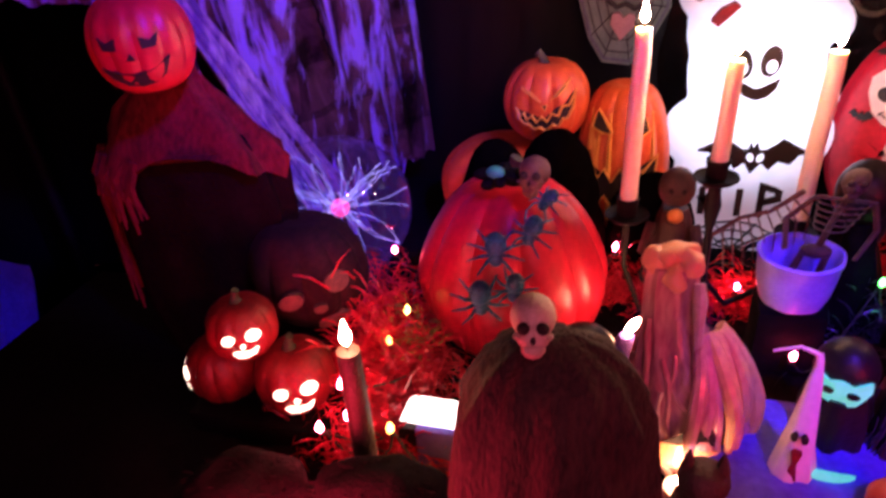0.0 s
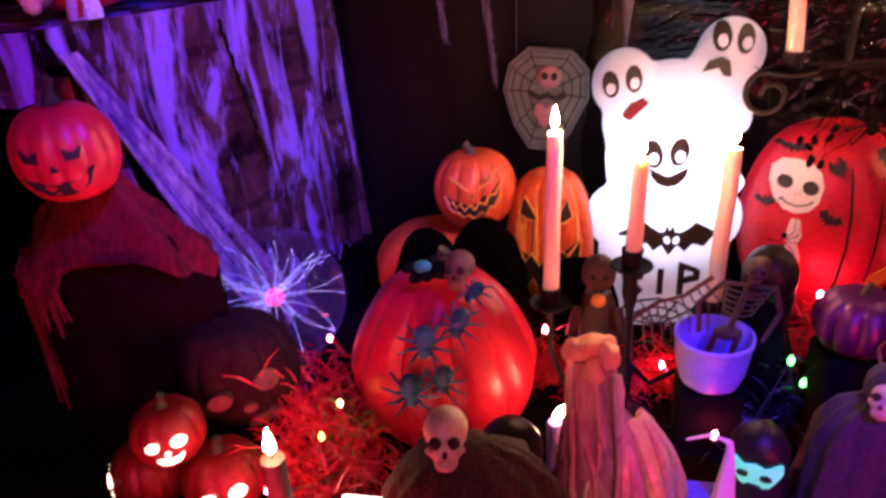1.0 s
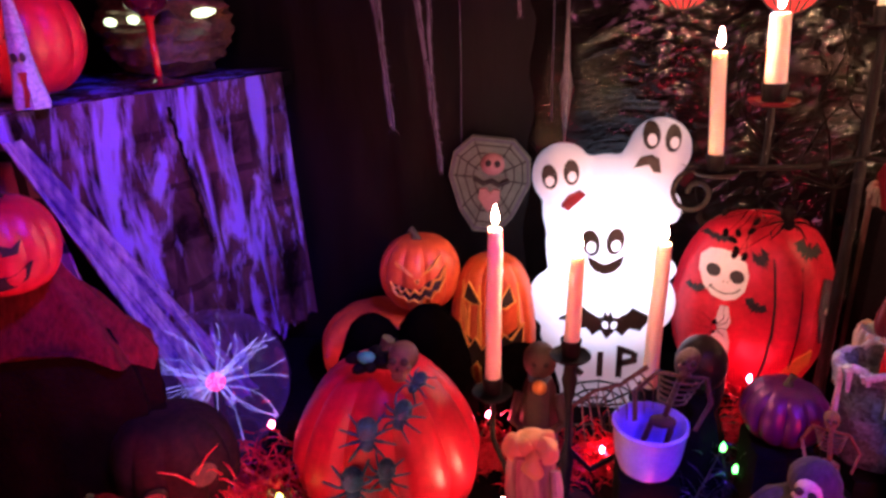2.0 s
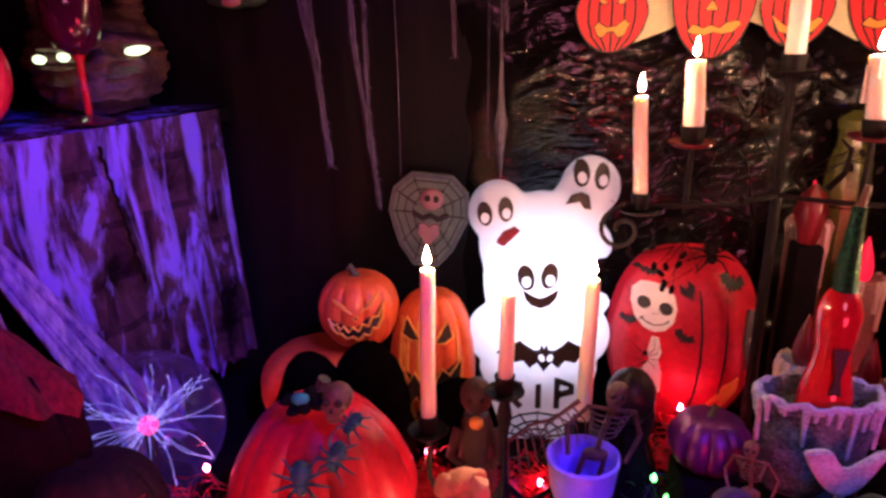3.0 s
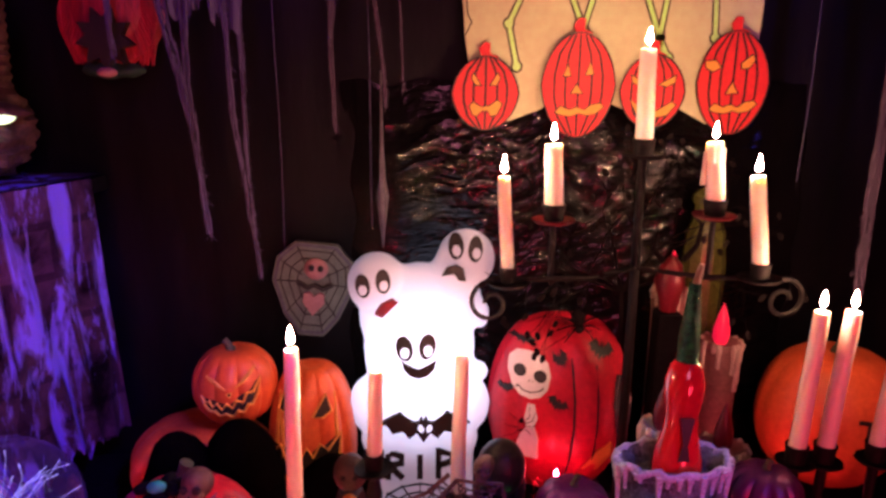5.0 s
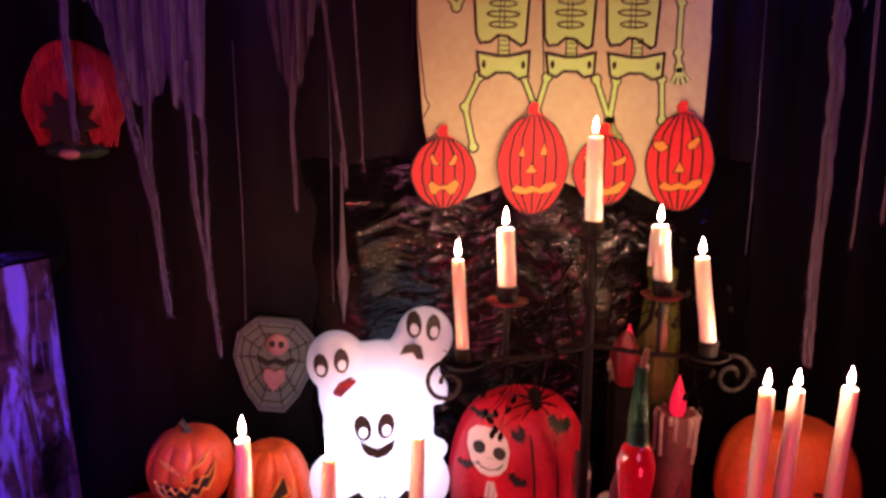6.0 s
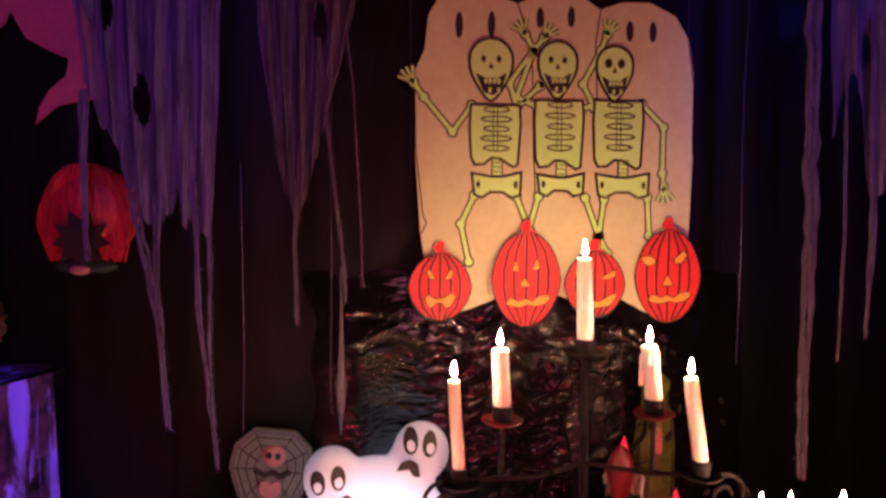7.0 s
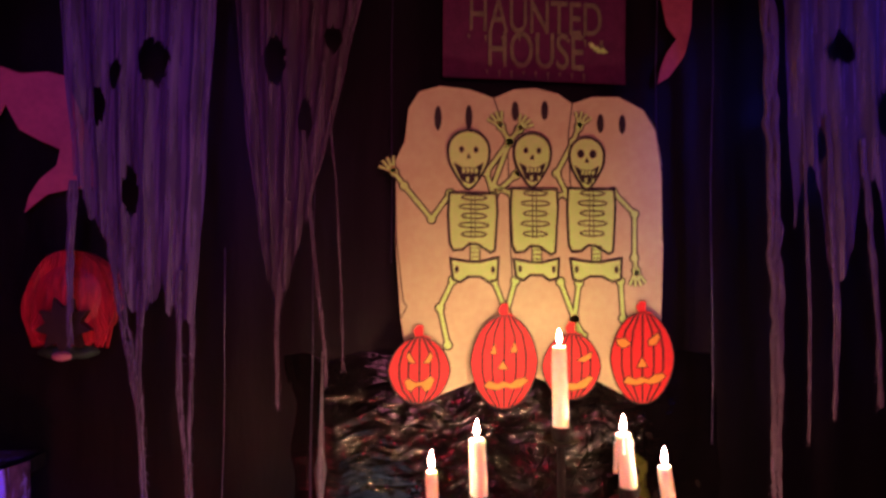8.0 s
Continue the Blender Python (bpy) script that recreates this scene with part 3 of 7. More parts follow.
def tall_candelabra():
    t = thing("tall_candelabra", (0.545, 1.10, TOP), "tall black iron candelabra with five burning ivory tapers", "candelabra")
    z0 = TOP
    lit = [(0.310, 1.055, 1.216, 0.151, 0.0105, -0.010, 0), (0.384, 1.065, 1.319, 0.098, 0.0145, -0.005, 2),
           (0.547, 1.13, 1.419, 0.148, 0.0145, -0.004, 0), (0.652, 1.065, 1.326, 0.095, 0.0145, -0.01, 5), (0.729, 1.04, 1.224, 0.146, 0.0125, -0.022, 1)]
    for x, y, z, h, r, dx, drip in lit:
        candle(t, (x - 0.545, y - 1.10, z - z0 - 0.012), h + 0.012, r, dx / h, True, drip)
        cup(t, (x - 0.545, y - 1.10, z - z0 - 0.024), r + 0.003, 0.026, 0.036, M_REDLITIRON if r > 0.0144 and h < 0.1 else None)
    b = bmesh.new()
    tube(b, [(0.002, 0.02, 0.0), (0.002, 0.02, 0.4), (0.002, 0.03, 1.419 - z0 - 0.026)], [0.011, 0.0085, 0.007], 10)
    part("pole", b, M_IRON, t)
    b = bmesh.new()
    lathe(b, [(0.085, 0.0), (0.085, 0.008), (0.05, 0.016), (0.014, 0.03), (0.011, 0.05)], (0.002, 0.02, 0), 24)
    part("foot", b, M_IRON, t)
    bar = 1.196 - z0
    b = bmesh.new()
    tube(b, [(-0.26, -0.045, bar), (-0.1, -0.04, bar), (0.002, 0.02, bar), (0.1, -0.04, bar), (0.235, -0.055, bar)], 0.0045, 8)
    part("crossbar", b, M_IRON, t)
    for sx, x0 in ((-1, -0.262), (1, 0.235)):
        b = bmesh.new()
        tube(b, spiral(x0, bar - 0.038, -0.05, 0.038, 1.25, math.pi / 2, 30, -sx), 0.004, 7)
        part("scroll", b, M_IRON, t, "curled iron scroll end")
    for x, y, z, *_ in (lit[1], lit[3], lit[0], lit[4]):
        b = bmesh.new()
        tube(b, [(x - 0.545, y - 1.10, z - z0 - 0.028), (x - 0.545, y - 1.10 + 0.002, bar + 0.001)], 0.005, 8)
        part("upright", b, M_IRON, t)


tall_candelabra()


def small_candelabra():
    t = thing("small_candelabra", (0.095, 0.88, TOP), "black iron table candelabra with three burning tapers", "candelabra")
    arms = [(-0.016, 0.846, 0.938, 0.228, 0.0108), (0.095, 0.88, 0.984, 0.135, 0.0108), (0.225, 0.97, 0.858, 0.246, 0.0118)]
    for x, y, z, h, r in arms:
        p = (x - 0.095, y - 0.88, z - TOP)
        candle(t, (p[0], p[1], p[2] - 0.01), h + 0.01, r, 0.005 / h)
        cup(t, (p[0], p[1], p[2] - 0.022), r + 0.003, 0.026, 0.03)
        if abs(p[0]) > 0.01:
            b = bmesh.new()
            tube(b, [(0, 0, 0.12), (p[0] * 0.3, p[1] * 0.3, 0.06), (p[0] * 0.75, p[1] * 0.75, 0.07), (p[0], p[1], p[2] * 0.6), (p[0], p[1], p[2] - 0.024)], 0.0045, 8)
            part("arm", b, M_IRON, t)
            b = bmesh.new()
            tube(b, spiral(p[0] * 0.6, 0.13, p[1] * 0.6, 0.028, 1.1, 0.5), 0.003, 6)
            part("scroll", b, M_IRON, t)
    b = bmesh.new()
    lathe(b, [(0.05, 0), (0.05, 0.006), (0.02, 0.014), (0.006, 0.03), (0.011, 0.1), (0.005, 0.13), (0.005, 0.2), (0.012, 0.24), (0.005, 0.28)], (0, 0, 0), 18)
    part("stem", b, M_IRON, t)


small_candelabra()


def side_candelabra():
    t = thing("three_arm_candle_holder", (0.83, 0.93, TOP), "dark iron holder with three tall burning tapers", "candle holder")
    for x, lean in ((0.765, 0.03), (0.812, 0.04), (0.898, 0.05)):
        candle(t, (x - 0.83, 0, 0.255), 0.245, 0.0125, lean)
        cup(t, (x - 0.83, 0, 0.245), 0.016, 0.03, 0.03)
        b = bmesh.new()
        tube(b, [(0, 0, 0.06), ((x - 0.83) * 0.6, 0, 0.1), (x - 0.83, 0, 0.16), (x - 0.83, 0, 0.243)], 0.008, 8)
        part("arm", b, M_IRON, t)
    b = bmesh.new()
    lathe(b, [(0.06, 0), (0.06, 0.01), (0.03, 0.02), (0.02, 0.06), (0.012, 0.09)], (0, 0, 0), 20)
    part("foot", b, M_IRON, t)


side_candelabra()


# ---- glowing ghost lamp ----
def bat_shape(cx, cz, w, h):
    pts = [(0, 0.35), (0.06, 0.6), (0.1, 0.3), (0.3, 0.25), (0.5, 0.75), (1, 0.15), (0.8, 0.2), (0.66, -0.25), (0.45, -0.1), (0.3, -0.5), (0.15, -0.2), (0, -0.7)]
    pts = pts + [(-x, z) for x, z in pts[-2:0:-1]]
    return [(cx + x * w / 2, cz + z * h / 2) for x, z in pts]


def ghost_lamp():
    t = thing("ghost_lamp", (0.168, 1.225, TOP), "glowing white blow-moulded plastic lamp of three ghosts on a tombstone", "lamp")
    b = bmesh.new()
    L, Rr, B, W = ((-0.080, -0.008, 0.462), (0.056, 0.05, 0.060)), ((0.088, -0.004, 0.508), (0.055, 0.05, 0.057)), ((0.0, 0, 0.33), (0.108, 0.07, 0.17)), ((0.0, -0.01, 0.215), (0.13, 0.072, 0.066))
    for c, r in (L, Rr, B, W):
        ell(b, c, r, 24, 16)
    ell(b, (-0.06, 0, 0.40), (0.056, 0.05, 0.09))
    ell(b, (0.066, 0, 0.435), (0.052, 0.05, 0.105))
    ell(b, (0.118, -0.01, 0.40), (0.016, 0.02, 0.03))
    ell(b, (0.116, -0.02, 0.285), (0.018, 0.02, 0.02))
    ell(b, (0.0, 0, 0.43), (0.1, 0.045, 0.06))
    ell(b, (0.0, 0, 0.38), (0.108, 0.055, 0.12))
    for s in (-1, 1):
        ell(b, (s * 0.094, -0.012, 0.215), (0.045, 0.05, 0.058))
    box(b, (0, 0, 0.085), (0.21, 0.11, 0.17))
    for x in (-0.075, 0.0, 0.075):
        ell(b, (x, -0.03, 0.15), (0.04, 0.04, 0.035))
    for x in (-0.06, -0.02, 0.02, 0.06):
        ell(b, (x, -0.055, 0.238), (0.02, 0.02, 0.026))
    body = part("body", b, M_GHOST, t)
    md = body.modifiers.new("remesh", "REMESH")
    md.mode, md.voxel_size = "VOXEL", 0.006
    md.use_smooth_shade = True
    sm = body.modifiers.new("smooth", "SMOOTH")
    sm.factor, sm.iterations = 0.6, 5

    def eye(c, r, u, v, rx, rz, turn):
        p = part("eye", patch(bmesh.new(), oval(u, v, rx, rz, 20, turn), c, r, 0.006), M_INK, t, "black painted eye")
        part("pupil", patch(bmesh.new(), oval(u + 0.001, v - rz * 0.3, rx * 0.52, rz * 0.42, 16), c, r, 0.0085), M_GHOST, p, "white pupil")

    for c, r, es, mo in ((L[0], L[1], ((-0.022, 0.008, 0.1), (0.012, 0.016, 0.1)), (0.014, -0.024)), (Rr[0], Rr[1], ((-0.02, 0.03, -0.1), (0.012, 0.026, -0.1)), (-0.02, -0.004))):
        for u, v, tn in es:
            eye(c, r, u, v, 0.0125, 0.02, tn)
        if c[0] < 0:
            out = [(mo[0] - 0.016, mo[1] - 0.012), (mo[0] - 0.006, mo[1] + 0.004), (mo[0] + 0.012, mo[1] + 0.012), (mo[0] + 0.018, mo[1] + 0.006), (mo[0] + 0.006, mo[1] - 0.006), (mo[0] - 0.006, mo[1] - 0.02)]
        else:
            out = [(mo[0] - 0.018, mo[1] - 0.014), (mo[0] - 0.012, mo[1] + 0.002), (mo[0], mo[1] + 0.007), (mo[0] + 0.012, mo[1] + 0.001), (mo[0] + 0.016, mo[1] - 0.018), (mo[0] + 0.006, mo[1] - 0.017), (mo[0] + 0.001, mo[1] - 0.006), (mo[0] - 0.008, mo[1] - 0.007)]
        part("mouth", patch(bmesh.new(), out, c, r, 0.016, thick=0.008), M_REDCERAMIC if c[0] < 0 else M_INK, t, "painted open mouth")
    for u in (-0.022, 0.019):
        eye(B[0], B[1], u - 0.006, 0.026 + u * 0.1, 0.015, 0.024, -u * 8)
    smile = [(-0.033, 0.000), (-0.022, -0.010), (-0.003, -0.015), (0.017, -0.010), (0.029, 0.002), (0.025, -0.016), (0.013, -0.029), (-0.003, -0.034), (-0.019, -0.028), (-0.029, -0.016)]
    part("mouth", patch(bmesh.new(), smile, B[0], B[1], 0.007), M_INK, t, "black painted smile")
    b = bmesh.new()
    bat = bat_shape(0.006, -0.010, 0.172, 0.080)
    patch(b, bat, W[0], (0.2, 0.075, 0.09), 0.013, thick=0.01)
    p = part("bat", b, M_INK, t, "black painted bat")
    for u in (0.001, 0.016):
        part("bat_eye", patch(bmesh.new(), oval(u, -0.008, 0.005, 0.007, 10, 0.5 if u < 0.01 else -0.5), W[0], (0.2, 0.075, 0.09), 0.016), M_GHOST, p)
    for nm, strokes in (("letter_r", [[(-0.062, 0.075), (-0.062, 0.135), (-0.036, 0.125), (-0.036, 0.11), (-0.06, 0.105), (-0.034, 0.077)]]), ("letter_i", [[(0.0, 0.075), (0.0, 0.135)]]),
                        ("letter_p", [[(0.036, 0.075), (0.036, 0.135), (0.063, 0.128), (0.063, 0.112), (0.036, 0.103)]])):
        b = bmesh.new()
        for s in strokes:
            ribbon(b, s, 0.011, -0.061, -0.05)
        part(nm, b, M_INK, t, "black painted letter")
    b = bmesh.new()
    for k in range(7):
        a = math.pi * (0.08 + 0.14 * k)
        ribbon(b, [(0.0, 0.004), (0.085 * math.cos(a), 0.004 + 0.062 * math.sin(a))], 0.0022, -0.0595, -0.05)
    for rr in (0.35, 0.65, 0.95):
        ribbon(b, [(0.085 * rr * math.cos(math.pi * (0.08 + 0.14 * k)), 0.004 + 0.062 * rr * math.sin(math.pi * (0.08 + 0.14 * k))) for k in range(7)], 0.002, -0.0592, -0.05)
    part("web", b, M_INK, t, "black painted spider web")


ghost_lamp()


# ---- pumpkins ----
GRIN = [(-0.044, -0.016), (-0.036, -0.026), (-0.031, -0.021), (-0.025, -0.032), (-0.018, -0.024), (-0.010, -0.035), (-0.002, -0.025), (0.007, -0.033), (0.014, -0.020), (0.024, -0.025), (0.030, -0.010), (0.040, -0.010), (0.050, 0.010),
        (0.047, -0.014), (0.038, -0.032), (0.032, -0.030), (0.024, -0.044), (0.016, -0.039), (0.006, -0.051), (-0.004, -0.044), (-0.014, -0.049), (-0.022, -0.040), (-0.031, -0.040), (-0.040, -0.029)]
JAGGED = [(-0.062, 0.012), (-0.052, -0.004), (-0.044, 0.010), (-0.034, -0.014), (-0.024, 0.006), (-0.012, -0.016), (0.0, 0.008), (0.010, -0.010), (0.022, 0.014), (0.034, 0.0), (0.054, 0.026),
          (0.052, -0.016), (0.040, -0.052), (0.030, -0.034), (0.020, -0.066), (0.006, -0.042), (-0.008, -0.070), (-0.022, -0.044), (-0.034, -0.064), (-0.046, -0.036), (-0.056, -0.026)]


def carve(t, outline, c, r, yaw=0.0, lift=0.003, rad=0.0032, label="dark patch for a carved opening's shade, with amber edges"):
    b = bmesh.new()
    # The shade inside the opening is a dark patch on the uncut shell.
    patch(b, outline, c, r, lift, yaw, 0)
    rim(b, outline, c, r, lift, rad, yaw, 1)
    part("carving", b, [M_DARK, M_AMBER], t, label)


def stacked_pumpkins():
    t = thing("stacked_jack_o_lanterns", (-0.15, 1.19, TOP), "orange foam decoration of three stacked carved pumpkins", "jack-o'-lantern")
    big = part("large_pumpkin", pumpkin(bmesh.new(), (-0.10, 0.0, 0.105), (0.14, 0.11, 0.106), 11, 0.12), M_ORANGE, t)
    c2, r2 = (0.112, 0.0, 0.155), (0.085, 0.085, 0.172)
    tall = part("tall_pumpkin", pumpkin(bmesh.new(), c2, r2, 10, 0.12), M_ORANGE, t)
    c3, r3 = (-0.025, -0.02, 0.285), (0.077, 0.075, 0.076)
    small = part("small_pumpkin", pumpkin(bmesh.new(), c3, r3, 10, 0.1), M_ORANGE, t)
    part("stem", stem(bmesh.new(), (-0.03, -0.02, 0.352), 0.018, 0.009, -0.6), M_STEM, small)
    carve(small, [(u, v + 0.022) for u, v in GRIN], c3, r3, 4, 0.005, 0.003)
    carve(small, [(-0.036, 0.039), (-0.020, 0.033), (-0.004, 0.020), (-0.016, 0.027), (-0.028, 0.033)], c3, r3, 4, 0.005, 0.0018)
    carve(small, [(0.012, 0.022), (0.022, 0.033), (0.042, 0.049), (0.034, 0.038), (0.024, 0.029)], c3, r3, 4, 0.005, 0.0018)
    carve(small, [(-0.002, 0.014), (0.006, 0.016), (0.004, 0.007)], c3, r3, 4, 0.006, 0.0018)
    carve(tall, [(-0.046, 0.094), (-0.036, 0.123), (-0.014, 0.090), (-0.030, 0.087)], c2, r2, 0, 0.009, 0.0026)
    carve(tall, [(0.010, 0.085), (0.030, 0.120), (0.040, 0.091), (0.026, 0.082)], c2, r2, 0, 0.009, 0.0026)
    carve(tall, [(u, v + 0.024) for u, v in JAGGED], c2, r2, 0, 0.010, 0.003)
    for x0, x1 in ((-0.052, -0.03), (-0.05, -0.062), (-0.036, -0.05), (-0.02, -0.018), (0.046, 0.06)):
        b = bmesh.new()
        tube(b, [on_ball(c2, r2, x0 + (x1 - x0) * s, 0.12 - 0.2 * s, 0.002) for s in (0, 0.25, 0.5, 0.75, 1)], [0.002, 0.004, 0.005, 0.004, 0.002], 6)
        part("groove", b, M_AMBER, tall, "amber carved groove")


stacked_pumpkins()


def spider(at, size, yaw, tilt, label, mat=None, fat=1.0):
    t = thing("toy_spider", at, label, "toy spider", "toy spiders on the pumpkin")
    t.rotation_euler = (radians(tilt), 0, radians(yaw))
    b = bmesh.new()
    ell(b, (0, 0.25 * size, 0.12 * size), (0.36 * size * fat, 0.42 * size * fat, 0.26 * size * fat), 14, 9)
    ell(b, (0, -0.2 * size, 0.1 * size), (0.24 * size * fat, 0.26 * size * fat, 0.18 * size * fat), 12, 8)
    body = part("body", b, mat or M_SPIDER, t)
    for i in range(8):
        s, k = (-1 if i < 4 else 1), i % 4
        a = radians(-50 + 34 * k)
        b = bmesh.new()
        tube(b, [(s * 0.12 * size, (-0.15 + 0.08 * k) * size, 0.1 * size), (s * 0.5 * size * math.cos(a), (0.5 * math.sin(a)) * size, 0.3 * size), (s * 0.95 * size * math.cos(a), 0.95 * math.sin(a) * size, 0.0)], [0.07 * size * fat, 0.055 * size * fat, 0.03 * size * fat], 5)
        part("leg", b, mat or M_SPIDER, t)


def skull_mesh(b, c, s, yaw=0.0, bone=0, dark=1, nod=24.0):
    """A small skull: dome, cheeks, jaw, hollow eyes and nose, teeth."""
    r = Matrix.Rotation(radians(yaw), 4, "Z") @ Matrix.Rotation(radians(-nod), 4, "X")

    def q(p):
        return Vector(c) + (r @ Vector(p)) * s
    ell(b, q((0, 0.12, 0.2)), (0.47 * s, 0.58 * s, 0.48 * s), 18, 12, bone, r)
    ell(b, q((0, -0.2, -0.12)), (0.36 * s, 0.3 * s, 0.3 * s), 14, 10, bone, r)
    ell(b, q((0, -0.2, -0.40)), (0.25 * s, 0.25 * s, 0.2 * s), 12, 8, bone, r)
    for x in (-0.19, 0.19):
        ell(b, q((x, -0.43, 0.06)), (0.135 * s, 0.12 * s, 0.13 * s), 12, 8, dark, r)
        ell(b, q((x * 1.6, -0.3, -0.12)), (0.1 * s, 0.14 * s, 0.08 * s), 8, 6, bone, r)
    ell(b, q((0, -0.48, -0.17)), (0.06 * s, 0.06 * s, 0.09 * s), 8, 6, dark, r)
    for k in range(6):
        box(b, q((-0.15 + 0.06 * k, -0.475 + 0.03 * abs(k - 2.5) / 2.5, -0.36)), (0.048 * s, 0.05 * s, 0.12 * s), 0, bone, r)
    return b


def centre_pumpkin():
    t = thing("ribbed_pumpkin", (-0.182, 0.86, TOP), "large glossy red-orange ribbed pumpkin with toy spiders on it", "pumpkin")
    part("shell", pumpkin(bmesh.new(), (0, 0, 0.128), (0.146, 0.134, 0.158), 10, 0.085, 110, dome=0.22), M_REDPUMP, t)
    part("stem", stem(bmesh.new(), (0.0, 0.02, 0.268), 0.03, 0.012), M_STEM, t)


centre_pumpkin()
for at, size, yaw, tilt in (((-0.197, 0.718, 0.840), 0.044, 20, 72), ((-0.148, 0.718, 0.862), 0.036, -15, 66), ((-0.178, 0.742, 0.902), 0.042, 10, 55), ((-0.132, 0.758, 0.925), 0.038, -25, 48), ((-0.118, 0.80, 0.950), 0.032, -40, 30)):
    spider(at, size, yaw, tilt, "blue-black plastic toy spider climbing the red pumpkin")
tagged(link("miniature_skull", skull_mesh(bmesh.new(), (0, 0, 0), 0.044, -6), [M_BONEDK, M_DARK], at=(-0.137, 0.80, 0.986)), "small tan skull resting on top of the pumpkin", "skull")
bow = thing("bow", (-0.186, 0.815, 0.968), "dark crumpled bow with a teal knot on the pumpkin", "bow")
for k in range(9):
    a = k * 0.7
    part("loop", ell(bmesh.new(), (0.02 * math.cos(a), 0.014 * math.sin(a), 0.006 + 0.005 * (k % 3)), (0.017, 0.01, 0.008), 10, 7, 0, Matrix.Rotation(a, 4, "Z")), M_BLACKCLOTH, bow)
part("knot", ell(bmesh.new(), (-0.002, -0.012, 0.022), (0.013, 0.009, 0.009), 12, 8), M_TEAL, bow, "teal knot")


M_PITCH = mk("black_velvet", (0.0012, 0.001, 0.0012), (0.0025, 0.002, 0.0022), 1.0, 14, 0.5, spec=0.0)


def felt_hump(at, r, label):
    b = bmesh.new()
    ell(b, (0, 0, r[2] * 0.5), (r[0], r[1], r[2] * 0.5), 20, 12)
    ell(b, (0, 0, r[2] * 0.25), (r[0] * 1.05, r[1] * 1.05, r[2] * 0.26), 20, 12)
    for v in b.verts:
        v.co += 0.006 * noise.noise_vector(v.co * 22)
        v.co.z = max(0, v.co.z)
    return tagged(link("cloth_mound", b, M_PITCH, at=at), label, "cloth mound", "black cloth mounds")


for x, y, h, w in ((-0.225, 1.03, 0.268, 0.055), (-0.125, 1.04, 0.288, 0.06), (0.03, 1.04, 0.215, 0.06), (-0.17, 1.03, 0.22, 0.11)):
    felt_hump((x - 0.012, y - 0.01, TOP), (w * 1.2, 0.045, h), "matt black cloth-covered mound behind the pumpkin")


def painted_pumpkin():
    t = thing("painted_pumpkin", (0.453, 1.25, TOP), "round orange-red pumpkin painted with a white skull face and black bats", "pumpkin")
    c, r = (0, 0, 0.197), (0.146, 0.11, 0.2)
    part("shell", pumpkin(bmesh.new(), c, r, 8, 0.04), M_REDPUMP, t)
    b = bmesh.new()
    o = [(u * 0.038 - 0.074, v * 0.043 + 0.092) for u, v in ((0, 1), (0.5, 0.93), (0.85, 0.6), (0.95, 0.1), (0.8, -0.5), (0.45, -0.85), (0, -0.97), (-0.45, -0.85), (-0.8, -0.5), (-0.95, 0.1), (-0.85, 0.6), (-0.5, 0.93))]
    patch(b, o, c, r, 0.006, 0, 0, 0.008)
    f = part("skull_face", b, M_WHITE, t, "white painted skull face")
    for u, v, rx, rz, tn in ((-0.090, 0.099, 0.0095, 0.0110, -0.5), (-0.056, 0.094, 0.0112, 0.0110, 0.5)):
        part("eye", patch(bmesh.new(), oval(u, v, rx, rz, 14, tn), c, r, 0.008), M_INK, f)
    b = bmesh.new()
    tube(b, [on_ball(c, r, u, v, 0.0075) for u, v in ((-0.096, 0.073), (-0.086, 0.066), (-0.074, 0.063), (-0.062, 0.066), (-0.052, 0.072))], 0.0012, 5)
    for u in (-0.094, -0.054):
        tube(b, [on_ball(c, r, u - 0.003, 0.068, 0.0075), on_ball(c, r, u + 0.003, 0.075, 0.0075)], 0.001, 5)
    for u in (-0.076, -0.070):
        tube(b, [on_ball(c, r, u, 0.082, 0.0075), on_ball(c, r, u + 0.001, 0.085, 0.0075)], 0.001, 5)
    part("mouth", b, M_INK, f, "stitched black mouth")
    b = bmesh.new()
    patch(b, [(-0.079, 0.040), (-0.067, 0.040), (-0.061, 0.012), (-0.066, -0.006), (-0.058, -0.03), (-0.056, -0.075), (-0.098, -0.075), (-0.092, -0.03), (-0.080, -0.006), (-0.084, 0.012)], c, r, 0.005, 0, 0, 0.007)
    part("painted_body", b, M_WHITE, t, "narrow white painted body")
    for u, v, w, h, rot in ((-0.082, 0.15, 0.05, 0.022, 0), (-0.018, 0.125, 0.03, 0.05, 0.5), (-0.026, 0.045, 0.045, 0.035, -0.5), (0.06, 0.135, 0.06, 0.045, -0.4), (-0.115, 0.06, 0.03, 0.025, 0.2)):
        part("bat", patch(bmesh.new(), [(u + (x - 0) * math.cos(rot) - z * math.sin(rot), v + x * math.sin(rot) + z * math.cos(rot)) for x, z in bat_shape(0, 0, w, h)], c, r, 0.0045), M_INK, t, "black painted bat")
    for u in (-0.002, 0.045):
        b = bmesh.new()
        tube(b, [on_ball(c, r, u + 0.01 * math.sin(s * 3), 0.17 - 0.3 * s, 0.001) for s in (0, 0.2, 0.4, 0.6, 0.8, 1)], 0.0022, 5)
        part("groove", b, M_INK, t)
    b = bmesh.new()
    patch(b, [(0.098, 0.085), (0.124, 0.07), (0.136, 0.02), (0.133, -0.03), (0.105, -0.04), (0.09, 0.03)], c, r, 0.005, 0, 0, 0.007)
    g = part("painted_ghost", b, M_GREYFIG, t, "small grey painted ghost")
